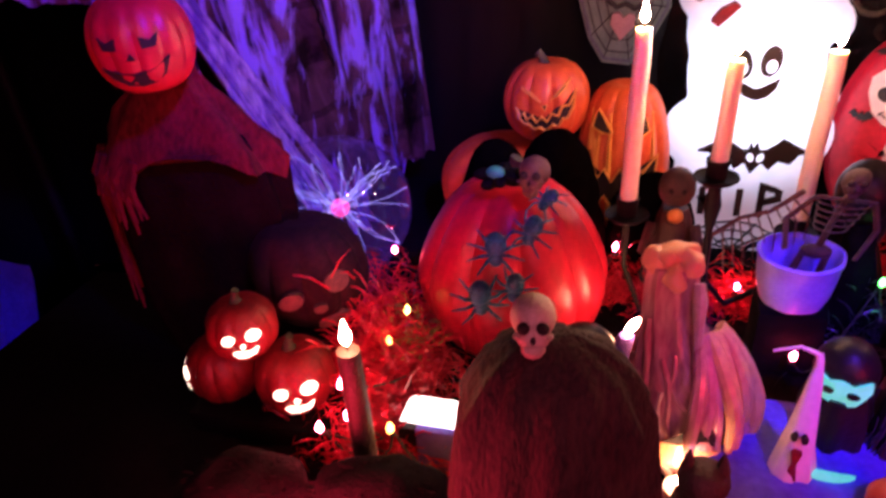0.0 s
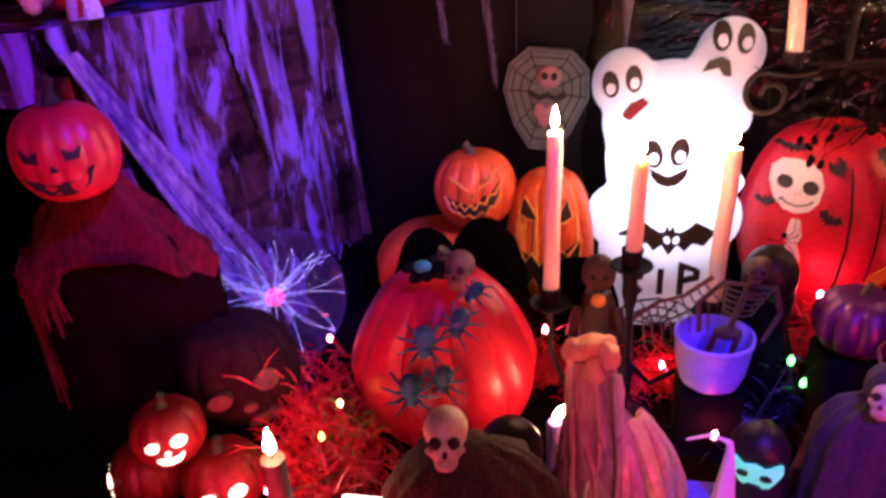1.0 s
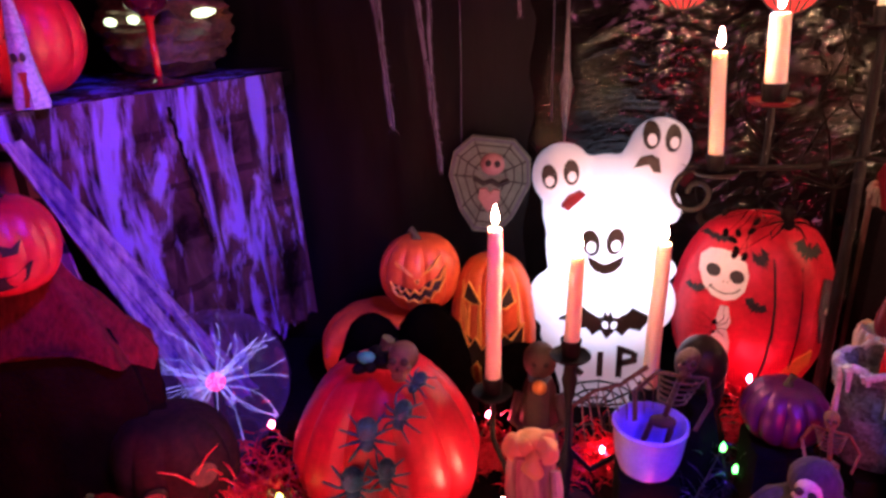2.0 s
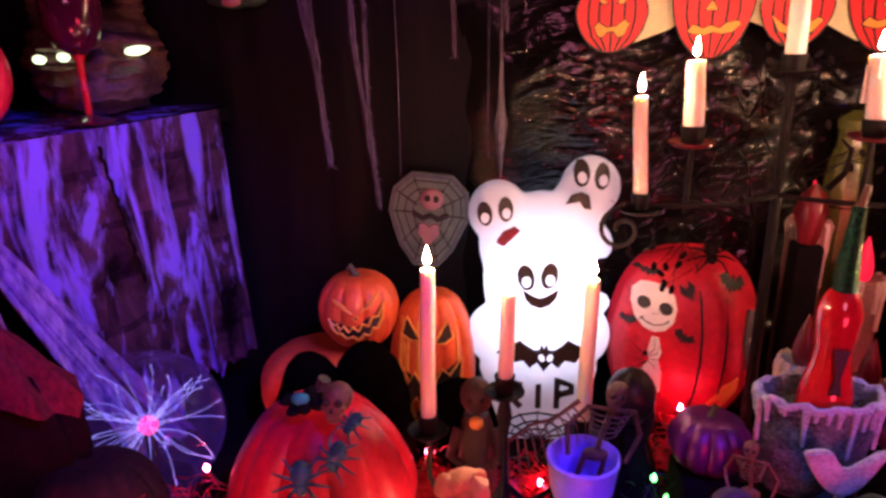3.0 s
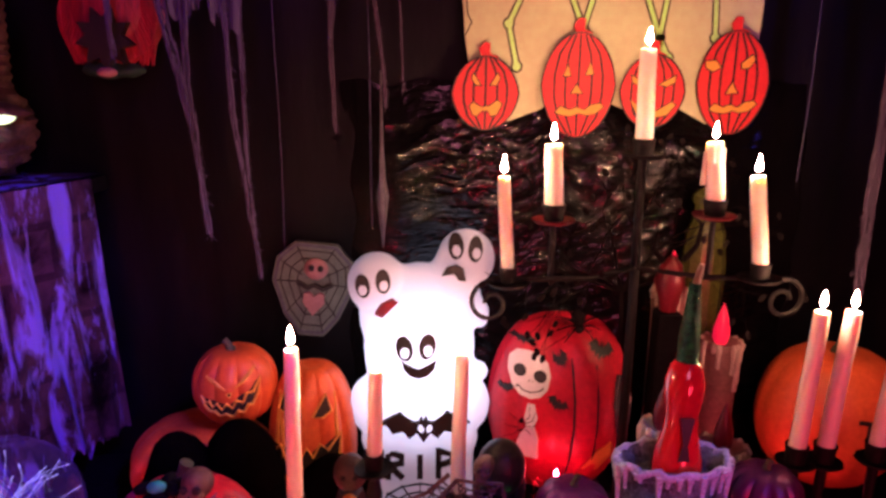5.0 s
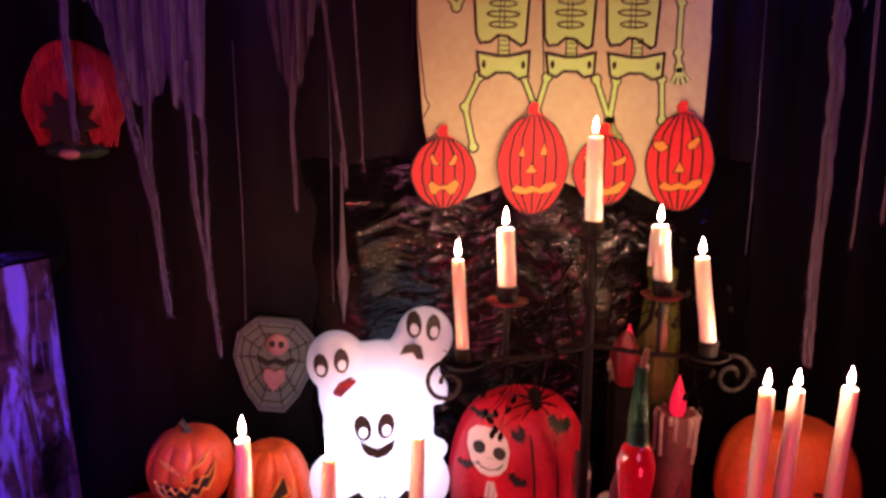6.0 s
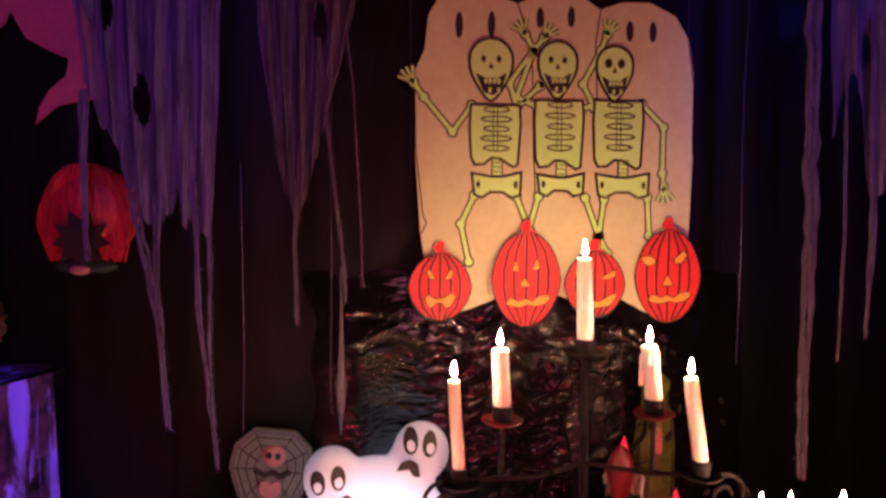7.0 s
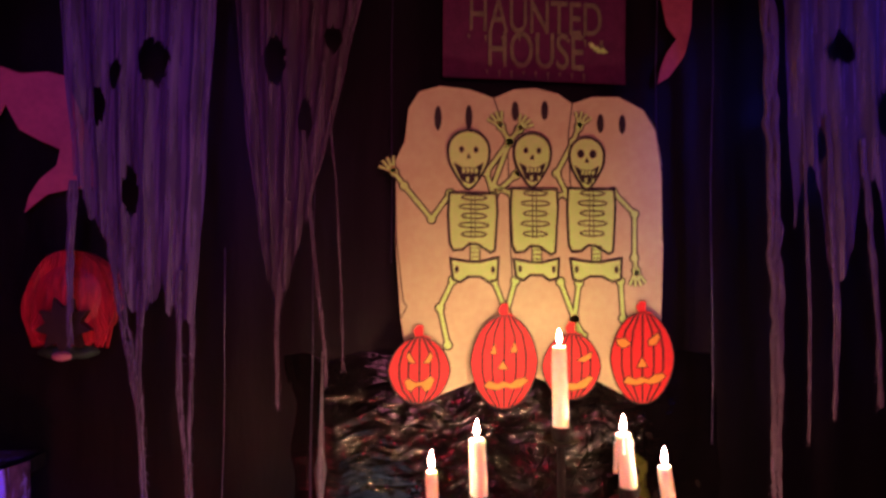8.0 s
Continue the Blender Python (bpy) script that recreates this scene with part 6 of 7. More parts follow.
def little_house():
    t = thing("lit_box", (-0.226, 0.585, TOP), "violet-blue box with a glowing white sloped top", "lantern")
    part("body", box(bmesh.new(), (0.012, 0, 0.036), (0.066, 0.06, 0.07), 0.003), M_BLUEBOX, t)
    part("side", box(bmesh.new(), (-0.034, 0.001, 0.034), (0.024, 0.056, 0.066), 0.003), M_DARK, t)
    b = bmesh.new()
    vs = [b.verts.new(p) for p in ((-0.044, -0.020, 0.072), (0.043, -0.020, 0.072), (0.043, 0.024, 0.072), (-0.044, 0.024, 0.072), (-0.03, -0.008, 0.088), (0.022, -0.008, 0.088), (0.022, 0.012, 0.088), (-0.03, 0.012, 0.088))]
    for q in ((0, 1, 5, 4), (1, 2, 6, 5), (2, 3, 7, 6), (3, 0, 4, 7), (4, 5, 6, 7), (3, 2, 1, 0)):
        b.faces.new([vs[k] for k in q])
    part("lit_top", b, M_SHADEGLOW, t, "glowing white sloped top", False)


little_house()


def wax_bottle():
    t = thing("wax_covered_bottle", (0.055, 0.675, TOP), "bottle thickly covered in lilac wax drips with a peach top", "candle holder")
    b = bmesh.new()
    rows = []
    prof = [(0.062, 0.0, 0.018), (0.07, 0.03, 0.022), (0.071, 0.07, 0.022), (0.064, 0.11, 0.014), (0.05, 0.15, 0.004), (0.037, 0.18, -0.006), (0.031, 0.21, -0.012), (0.029, 0.25, -0.014), (0.026, 0.272, -0.014)]
    for r, z, dx in prof:
        row = []
        for k in range(44):
            a = 2 * math.pi * k / 44
            rr = r * (1 + 0.07 * math.sin(9 * a + z * 9) + 0.08 * noise.noise((3 * math.cos(a), 3 * math.sin(a), z * 8)))
            row.append(b.verts.new((dx + rr * math.cos(a), rr * math.sin(a), z)))
        rows.append(row)
    for r0, r1 in zip(rows, rows[1:]):
        for k in range(44):
            b.faces.new((r0[k], r0[(k + 1) % 44], r1[(k + 1) % 44], r1[k]))
    b.faces.new(rows[0][::-1])
    b.faces.new(rows[-1])
    part("wax_body", b, M_WAXPINK, t)
    b = bmesh.new()
    for dx, dy, dz, rr in ((-0.032, -0.004, 0.272, 0.016), (0.004, -0.008, 0.274, 0.015), (-0.014, 0.004, 0.272, 0.022), (-0.012, -0.018, 0.262, 0.014), (-0.028, 0.012, 0.268, 0.015), (-0.022, -0.012, 0.282, 0.011), (0.0, 0.006, 0.28, 0.012)):
        ell(b, (dx, dy, dz), (rr, rr, rr * 1.1), 16, 12)
    for v in b.verts:
        v.co += 0.006 * noise.noise_vector(v.co * 60)
    part("wax_top", b, M_WAXPEACH, t, "peach wax top")
    rnd = random.Random(7)
    for k in range(13):
        a = 3.3 + 2.8 * (k + rnd.uniform(-0.45, 0.45)) / 12
        z0, ln = rnd.uniform(0.12, 0.262), rnd.uniform(0.03, 0.17)
        fat, bend = rnd.uniform(0.7, 1.35), rnd.uniform(-0.22, 0.22)
        b = bmesh.new()
        pts = []
        for s in range(7):
            z = z0 - ln * s / 6
            i = min(max(sum(1 for p in prof if p[1] <= z) - 1, 0), len(prof) - 2)
            f = (z - prof[i][1]) / (prof[i + 1][1] - prof[i][1])
            r, dx = prof[i][0] + f * (prof[i + 1][0] - prof[i][0]), prof[i][2] + f * (prof[i + 1][2] - prof[i][2])
            e = a + bend * math.sin(s * 0.8) + 0.05 * math.sin(s * 2.1 + k)
            pts.append((dx + (r + 0.001) * math.cos(e), (r + 0.001) * math.sin(e), z))
        tube(b, pts, [fat * w for w in (0.0034, 0.0046, 0.0038, 0.0034, 0.0042, 0.0056, 0.0036)], 8)
        part("drip", b, M_WAXPINK if k % 4 else M_WAXW, t, "run of melted wax")
    for k in range(9):
        b = bmesh.new()
        a, out, low = -0.15 - 0.16 * k, 0.080 + 0.008 * math.sin(k * 1.7), 0.012 + 0.02 * (k % 3)
        pts = [(0.0 + (0.03 + (out - 0.03) * math.sin(min(1.0, q * 1.25) * 1.57) - 0.02 * max(0.0, q - 0.75)) * math.cos(a + 0.06 * math.sin(3 * q + k)), (0.03 + (out - 0.036) * math.sin(min(1.0, q * 1.25) * 1.57)) * math.sin(a), 0.195 - (0.195 - low) * q ** 1.25) for q in (j / 9 for j in range(10))]
        tube(b, [(x + 0.014, y, z) for x, y, z in pts], [0.006, 0.0075, 0.008, 0.0085, 0.0085, 0.009, 0.0085, 0.008, 0.007, 0.004], 8)
        part("drip", b, M_WAXGLOW if k < 6 else M_WAXPINK, t, "thick arching wax run, yellow where glow is put into its colour")
    b = bmesh.new()
    tube(b, [(0.014, -0.026, 0.262), (0.016, -0.034, 0.245), (0.018, -0.037, 0.21), (0.02, -0.045, 0.17), (0.024, -0.056, 0.13)], [0.006, 0.008, 0.006, 0.0045, 0.003], 8)
    part("drip", b, M_WAXW, t, "white run of wax from the top")
    c, r = (0.018, 0, 0.05), (0.078, 0.078, 0.1)
    # No hole here: a near-black patch stands for the shaded opening.
    part("opening", patch(bmesh.new(), [(-0.026, 0.016), (0.030, 0.020), (0.034, 0.072), (0.016, 0.058), (-0.006, 0.034)], c, r, 0.004, 0), M_DARK, t, "dark patch laid on the wax for an opening's shade")
    part("inner_wax", patch(bmesh.new(), [(-0.040, -0.030), (0.036, -0.030), (0.034, 0.012), (-0.034, 0.014)], c, r, 0.005, 0), M_WAXGLOW, t, "wax tinted yellow for light glowing through it")


wax_bottle()

riser((0.245, 0.62, TOP), (0.30, 0.19, 0.056), M_BLUECLOTH, "low box under a violet-blue lit cloth")


def cone_ghost(at, h, label, yaw=0.0, hook=True, mat=None):
    b = bmesh.new()
    w = h * 0.14
    lathe(b, [(w, 0), (w * 0.98, h * 0.06), (w * 0.72, h * 0.25), (w * 0.5, h * 0.5), (w * 0.34, h * 0.75), (w * 0.16, h * 0.93), (w * 0.04, h)], (0, 0, 0), 26, 0, 0.22)
    squash(b, 1, 0.75)
    if hook:
        tube(b, [(0, 0, h * 0.9), (-h * 0.02, 0, h * 0.99), (-h * 0.12, 0, h * 1.03), (-h * 0.26, 0, h * 0.98)], [w * 0.17, w * 0.11, w * 0.08, w * 0.06], 8)
    c, r = (0, 0, h * 0.3), (w * 0.72, w * 0.62, h * 0.6)
    patch(b, [(-w * 0.16, -h * 0.02), (w * 0.18, -h * 0.02), (w * 0.08, -h * 0.12), (w * 0.2, -h * 0.28), (-w * 0.2, -h * 0.28), (-w * 0.07, -h * 0.12)], c, r, 0.006, yaw, 1, 0.006)
    for u in (-0.2, 0.16):
        patch(b, oval(u * w, h * 0.09, w * 0.12, h * 0.035, 10), c, r, 0.005, yaw, 2, 0.005)
    return one("ghost_ornament", b, [mat or M_WHITE, M_REDCERAMIC, M_INK], at, label, "ornament", "ghost ornaments")


cone_ghost((0.186, 0.595, TOP + 0.058), 0.17, "white cone-shaped ghost ornament with a long red mouth", -15)


def green_face_doll():
    b = bmesh.new()
    lathe(b, [(0.034, 0), (0.035, 0.04), (0.029, 0.08), (0.024, 0.1)], (0, 0, 0), 30, 0, 0.15, 7, 0.06)
    ell(b, (0, 0, 0.108), (0.031, 0.031, 0.044), 24, 16, 0)
    c, r = (0, -0.002, 0.103), (0.032, 0.032, 0.045)
    o = [(-0.022, 0.013), (-0.011, 0.010), (0.0, 0.015), (0.011, 0.010), (0.024, 0.014), (0.025, 0.002), (0.021, -0.008), (0.015, -0.022), (0.002, -0.028), (-0.012, -0.022), (-0.019, -0.008)]
    patch(b, o, c, r, 0.003, -20, 1, 0.004)
    for u in (-0.01, 0.011):
        patch(b, oval(u, -0.002, 0.0055, 0.004, 10, 0.4 if u < 0 else -0.4), c, r, 0.0045, -20, 0, 0.003)
    patch(b, oval(0.001, -0.02, 0.007, 0.003, 10), c, r, 0.0045, -20, 0, 0.003)
    squash(b, 1.08, 1.08, 0.88)
    one("green_faced_doll", b, [M_BLACKGLOSS, M_GREENFACE], (0.236, 0.668, TOP + 0.058), "dark hooded doll with a glowing green face", "doll")


green_face_doll()
b = bmesh.new()
tube(b, [(0.03 * math.cos(a), 0.012 * math.sin(a), 0.006) for a in (3.4 + 0.28 * k for k in range(9))], [0.002, 0.004, 0.005, 0.006, 0.006, 0.006, 0.005, 0.004, 0.002], 8)
one("glow_crescent", b, M_GREENFACE, (0.224, 0.60, TOP + 0.058), "glowing green crescent on the blue cloth", "ornament")
t = thing("miniature_pumpkin", (0.272, 0.552, TOP + 0.058), "tiny orange pumpkin on the blue cloth", "pumpkin")
part("shell", pumpkin(bmesh.new(), (0, 0, 0.022), (0.026, 0.026, 0.022), 9, 0.1, 40, 14), M_ORANGE, t)
part("stem", stem(bmesh.new(), (0, 0, 0.04), 0.012, 0.003), M_STEM, t)


M_FUR = mk("dark_brown_fur", (0.014, 0.007, 0.008), (0.005, 0.003, 0.004), 0.9, 40, 0.8, spec=0.15)


def cat_statue():
    b = bmesh.new()
    lathe(b, [(0.034, 0), (0.036, 0.03), (0.03, 0.07), (0.022, 0.105), (0.018, 0.115)], (0, 0, 0), 24, 0, 0.1)
    ell(b, (0, -0.006, 0.128), (0.026, 0.024, 0.022), 18, 12)
    for s in (-1, 1):
        lathe(b, [(0.008, 0), (0.005, 0.012), (0.0008, 0.024)], (s * 0.016, -0.004, 0.142), 8)
    tube(b, [(0.03, 0.01, 0.01), (0.05, 0.0, 0.02), (0.055, -0.01, 0.05), (0.045, -0.01, 0.075)], [0.006, 0.006, 0.005, 0.003], 8)
    one("cat_statue", b, M_BROWN, (0.082, 0.505, TOP), "small dark brown seated cat statue", "statue")


cat_statue()
for at, r, lab in (((-0.40, 0.42, TOP), (0.085, 0.05, 0.125), "dark brown furry mound at the front edge"), ((-0.225, 0.415, TOP), (0.095, 0.05, 0.165), "dark brown rounded furry mound at the front edge")):
    b = bmesh.new()
    ell(b, (0, 0, r[2] * 0.5), (r[0], r[1], r[2] * 0.5), 30, 20)
    rnd = random.Random(5)
    for v in list(b.verts):
        v.co += 0.012 * noise.noise_vector(v.co * 26)
        v.co.z = max(0.0, v.co.z)
    for k in range(160):
        a, e = rnd.uniform(0, 6.28), rnd.uniform(0.1, 1.5)
        p = Vector((r[0] * math.cos(a) * math.cos(e), r[1] * math.sin(a) * math.cos(e), r[2] * 0.5 * (1 + math.sin(e))))
        tube(b, [p * 0.97, p * 1.05 + Vector((rnd.uniform(-0.01, 0.01), -0.004, -0.006))], [0.0016, 0.0004], 3)
    one("fur_mound", b, M_FUR, at, lab, "fur mound", "dark mounds")
b = bmesh.new()
lathe(b, [(0.05, 0), (0.05, 0.1), (0.04, 0.15)], (0, 0, 0), 20, 1)
ell(b, (0, 0, 0.175), (0.038, 0.036, 0.042), 22, 14, 0)
one("dark_hooded_doll", b, [M_BLACKGLOSS, M_BLACKCLOTH], (-0.048, 0.61, TOP), "dark hooded doll behind the skull doll", "doll")


# bowl with the toy skeleton
riser((0.212, 0.862, TOP), (0.09, 0.08, 0.108), M_BLACKCLOTH, "black cloth-covered box under the bowl")


def bowl():
    b = bmesh.new()
    lathe(b, [(0.036, 0.0), (0.041, 0.002), (0.047, 0.02), (0.0505, 0.045), (0.0525, 0.068), (0.0545, 0.071), (0.0545, 0.076), (0.0505, 0.078), (0.0485, 0.07), (0.046, 0.04), (0.039, 0.014), (0.0, 0.010)], (0, 0, 0), 44, 0, 0.03)
    one("bowl", b, M_BOWL, (0.212, 0.862, TOP + 0.110), "frosted violet plastic bowl glowing under blacklight", "bowl")


bowl()


def toy_skeleton(at, s, yaw, sitting, mat, label, lean=0.0):
    """A small bony toy: skull, spine, ribs, hips, arms and legs in one mesh."""
    b = bmesh.new()
    skull_mesh(b, (0, -0.02 * s, 0.85 * s), 0.165 * s, 0)
    tube(b, [(0, 0, 0.34 * s), (0, 0.02 * s, 0.55 * s), (0, 0, 0.76 * s)], 0.022 * s, 6)
    for k in range(5):
        z, w = (0.54 + 0.045 * k) * s, (0.10 + 0.012 * k) * s
        tube(b, [(w * math.cos(a), -0.07 * s * math.sin(a) * 1.2, z) for a in (math.pi * (-0.2 + 1.4 * j / 10) for j in range(11))], 0.008 * s, 5)
    tube(b, [(-0.16 * s, 0, 0.74 * s), (0, -0.03 * s, 0.75 * s), (0.16 * s, 0, 0.74 * s)], 0.014 * s, 5)
    ell(b, (0, 0, 0.34 * s), (0.1 * s, 0.06 * s, 0.05 * s), 10, 8)
    for x in (-1, 1):
        tube(b, [(x * 0.16 * s, 0, 0.74 * s), (x * 0.26 * s, 0.02 * s, 0.54 * s), (x * 0.2 * s, -0.14 * s, 0.40 * s)], [0.018 * s, 0.02 * s, 0.016 * s], 6)
        if sitting:
            tube(b, [(x * 0.07 * s, 0, 0.32 * s), (x * 0.1 * s, -0.28 * s, 0.36 * s), (x * 0.1 * s, -0.34 * s, 0.05 * s)], [0.022 * s, 0.024 * s, 0.016 * s], 6)
        else:
            tube(b, [(x * 0.07 * s, 0, 0.32 * s), (x * 0.08 * s, -0.03 * s, 0.17 * s), (x * 0.08 * s, 0, 0.0)], [0.022 * s, 0.024 * s, 0.016 * s], 6)
    for v in b.verts:
        v.co.x += lean * v.co.z
    ob = one("toy_skeleton", b, [mat, M_DARK], at, label, "toy skeleton", "toy skeletons")
    ob.rotation_euler = (0, 0, radians(yaw))


toy_skeleton((0.213, 0.866, TOP + 0.121), 0.200, -12, False, M_BONEBR, "small brown toy skeleton standing in the bowl", 0.24)
riser((0.425, 0.76, TOP), (0.06, 0.06, 0.155), M_BLACKCLOTH, "black box under a toy skeleton")
toy_skeleton((0.423, 0.77, TOP + 0.157), 0.125, -25, True, M_BONEDK, "small brown toy skeleton sitting by the cauldron", -0.1)
t = thing("bone_branch", (0.10, 0.9, TOP), "thin brown bony branch with hanging twigs", "branch")
part("branch", tube(bmesh.new(), [(0, 0, 0), (0, 0, 0.1), (0.0, 0, 0.18), (0.035, -0.005, 0.215), (0.07, -0.01, 0.23), (0.105, -0.015, 0.265)], [0.004, 0.004, 0.004, 0.003, 0.003, 0.004], 6), M_BONEDK, t)
for k in range(9):
    part("twig", tube(bmesh.new(), [(0.015 + 0.01 * k, -0.005, 0.195 + 0.007 * k), (0.02 + 0.012 * k, -0.015, 0.15 + 0.01 * k), (0.025 + 0.012 * k, 0, 0.12 + 0.008 * k)], [0.0018, 0.0015, 0.0006], 4), M_BONEDK, t)


def ghoul(at, s, label):
    b = bmesh.new()
    lathe(b, [(0.034, 0), (0.036, 0.06), (0.03, 0.12), (0.026, 0.17), (0.02, 0.19)], (0, 0, 0), 26, 0, 0.25, 5, 0.06)
    ell(b, (0, -0.004, 0.225), (0.027, 0.025, 0.032), 18, 12)
    for x in (-0.009, 0.009):
        ell(b, (x, -0.026, 0.228), (0.0045, 0.004, 0.0045), 8, 6, 1)
    ell(b, (0.0, -0.03, 0.19), (0.012, 0.01, 0.012), 10, 8, 2)
    tube(b, [(-0.03, 0, 0.16), (-0.042, -0.02, 0.12), (-0.02, -0.036, 0.11)], [0.01, 0.009, 0.007], 7)
    tube(b, [(0.03, 0, 0.16), (0.042, -0.02, 0.12), (0.02, -0.036, 0.11)], [0.01, 0.009, 0.007], 7)
    squash(b, s, s, s)
    one("ghoul_statue", b, [M_BROWN, M_DARK, M_AMBER], at, label, "statue")


ghoul((0.052, 0.965, TOP), 1.0, "dark brown hooded ghoul statue beside the candles")
b = bmesh.new()
lathe(b, [(0.055, 0), (0.058, 0.06), (0.045, 0.12), (0.03, 0.17), (0.026, 0.205)], (0, 0, 0), 30, 1, 0.12, 8, 0.05)
ell(b, (0, 0, 0.245), (0.038, 0.038, 0.046), 26, 18, 0)
ell(b, (0.006, 0.012, 0.20), (0.036, 0.03, 0.06), 18, 12, 0)
one("black_haired_doll", b, [M_BLACKGLOSS, M_BLACKCLOTH], (0.292, 0.935, TOP), "doll with glossy black hair turned away", "doll")


def purple_pumpkin(at, r):
    t = thing("purple_pumpkin", at, "shiny metallic purple pumpkin on a dark box", "pumpkin", "purple pumpkins")
    part("shell", pumpkin(bmesh.new(), (0, 0, r * 0.8), (r, r, r * 0.8), 10, 0.14, 60, 20), M_PURPLE, t)
    part("stem", stem(bmesh.new(), (0, 0, r * 1.5), 0.016, 0.006), M_STEM, t)


for x, y in ((0.386, 0.850), (0.690, 0.880)):
    riser((x, y, TOP), (0.085, 0.085, 0.178), M_BLACKCLOTH, "black cloth-covered box under a purple pumpkin")
    purple_pumpkin((x, y, TOP + 0.180), 0.057)


# cauldron candle with the red bottle
riser((0.536, 0.868, TOP), (0.125, 0.11, 0.14), M_BLACKCLOTH, "black cloth-covered box under the cauldron")


def cauldron():
    t = thing("wax_cauldron", (0.536, 0.868, TOP + 0.142), "blue-black bowl rimmed with dripping white wax", "candle holder")
    b = bmesh.new()
    lathe(b, [(0.06, 0), (0.074, 0.03), (0.079, 0.08), (0.081, 0.135), (0.085, 0.152), (0.077, 0.156), (0.069, 0.14), (0.062, 0.128), (0.0, 0.126)], (0, 0, 0), 44, 0, 0.06)
    squash(b, 1, 0.6)
    part("bowl", b, M_CAULDRON, t)
    b = bmesh.new()
    tube(b, [((0.082 + 0.004 * math.sin(k * 2.3)) * math.cos(a), (0.082 + 0.004 * math.sin(k * 2.3)) * math.sin(a), 0.153 + 0.004 * math.sin(k * 1.7)) for k, a in ((k, 2 * math.pi * k / 40) for k in range(40))], 0.0062, 8, closed=True)
    squash(b, 1, 0.6)
    part("wax_rim", b, M_WAXLILAC, t, "lumpy lilac-white wax rim")
    rnd = random.Random(3)
    for k in range(30):
        a = 2 * math.pi * k / 30 + rnd.uniform(-0.09, 0.09)
        ln = rnd.uniform(0.01, 0.035) if k % 4 else rnd.uniform(0.04, 0.08)
        b = bmesh.new()
        tube(b, [(0.0855 * math.cos(a), 0.0855 * math.sin(a), 0.152), (0.084 * math.cos(a), 0.084 * math.sin(a), 0.152 - ln * 0.5), (0.0825 * math.cos(a), 0.0825 * math.sin(a), 0.152 - ln)], [0.0062, 0.0038, 0.0028], 7)
        squash(b, 1, 0.6)
        part("drip", b, M_WAXLILAC, t)


M_CAULDRON = mk("mottled_blue_black_glaze", (0.012, 0.018, 0.028), (0.16, 0.24, 0.30), 0.28, 34, 0.7)
M_WAXLILAC = mk("lilac_white_wax", (0.50, 0.60, 0.78), (0.22, 0.27, 0.40), 0.4, 36, 0.5)
cauldron()
b = bmesh.new()
plate(b, [(0.8 * x, 0.8 * z) for x, z in [(-0.07, 0.03), (-0.045, 0.036), (-0.024, 0.032), (-0.008, 0.005), (0.002, -0.002), (0.012, 0.004), (0.03, 0.018), (0.05, 0.034), (0.075, 0.036), (0.058, 0.018), (0.045, -0.01), (0.03, -0.035), (0.012, -0.05), (-0.012, -0.05), (-0.035, -0.03), (-0.055, 0.0)]], -0.006, 0.006)
bmesh.ops.bevel(b, geom=b.edges[:], offset=0.003, segments=2, affect="EDGES")
tube(b, [(0, 0.0, -0.03), (0, 0.0, -0.065)], 0.006, 8)
riser((0.535, 0.775, TOP), (0.05, 0.03, 0.172), M_BLACKCLOTH, "narrow black box under the white bat")
one("white_bat", b, M_WAXLILAC, (0.535, 0.775, TOP + 0.238), "pale violet plastic bat ornament with spread wings", "ornament")


def red_bottle():
    t = thing("red_bottle", (0.540, 0.862, TOP + 0.270), "glossy red bottle with black mark and green glitter neck", "bottle")
    b = bmesh.new()
    lathe(b, [(0.030, 0.0), (0.034, 0.01), (0.031, 0.035), (0.023, 0.065), (0.021, 0.09), (0.025, 0.115), (0.026, 0.135), (0.02, 0.155), (0.014, 0.162)], (0, 0, 0), 30)
    part("body", b, M_REDGLASS, t)
    b = bmesh.new()
    lathe(b, [(0.0145, 0.16), (0.014, 0.19), (0.011, 0.22), (0.008, 0.25), (0.0075, 0.262)], (0, 0, 0), 20, 0, 0.12)
    part("neck", b, M_GREENGLITTER, t, "green glitter neck")
    part("mark", patch(bmesh.new(), [(-0.008, 0.045), (0.01, 0.045), (0.003, 0.01), (0.012, -0.035), (-0.012, -0.035), (-0.003, 0.01)], (0, 0, 0.05), (0.0315, 0.0315, 0.09), 0.001, -8), M_INK, t, "black hourglass mark")
    part("cork", tube(bmesh.new(), [(0, 0, 0.255), (0.006, 0, 0.285)], [0.006, 0.004], 8), M_BONEDK, t)
    t.scale = (1.08, 1.08, 1.14)


red_bottle()


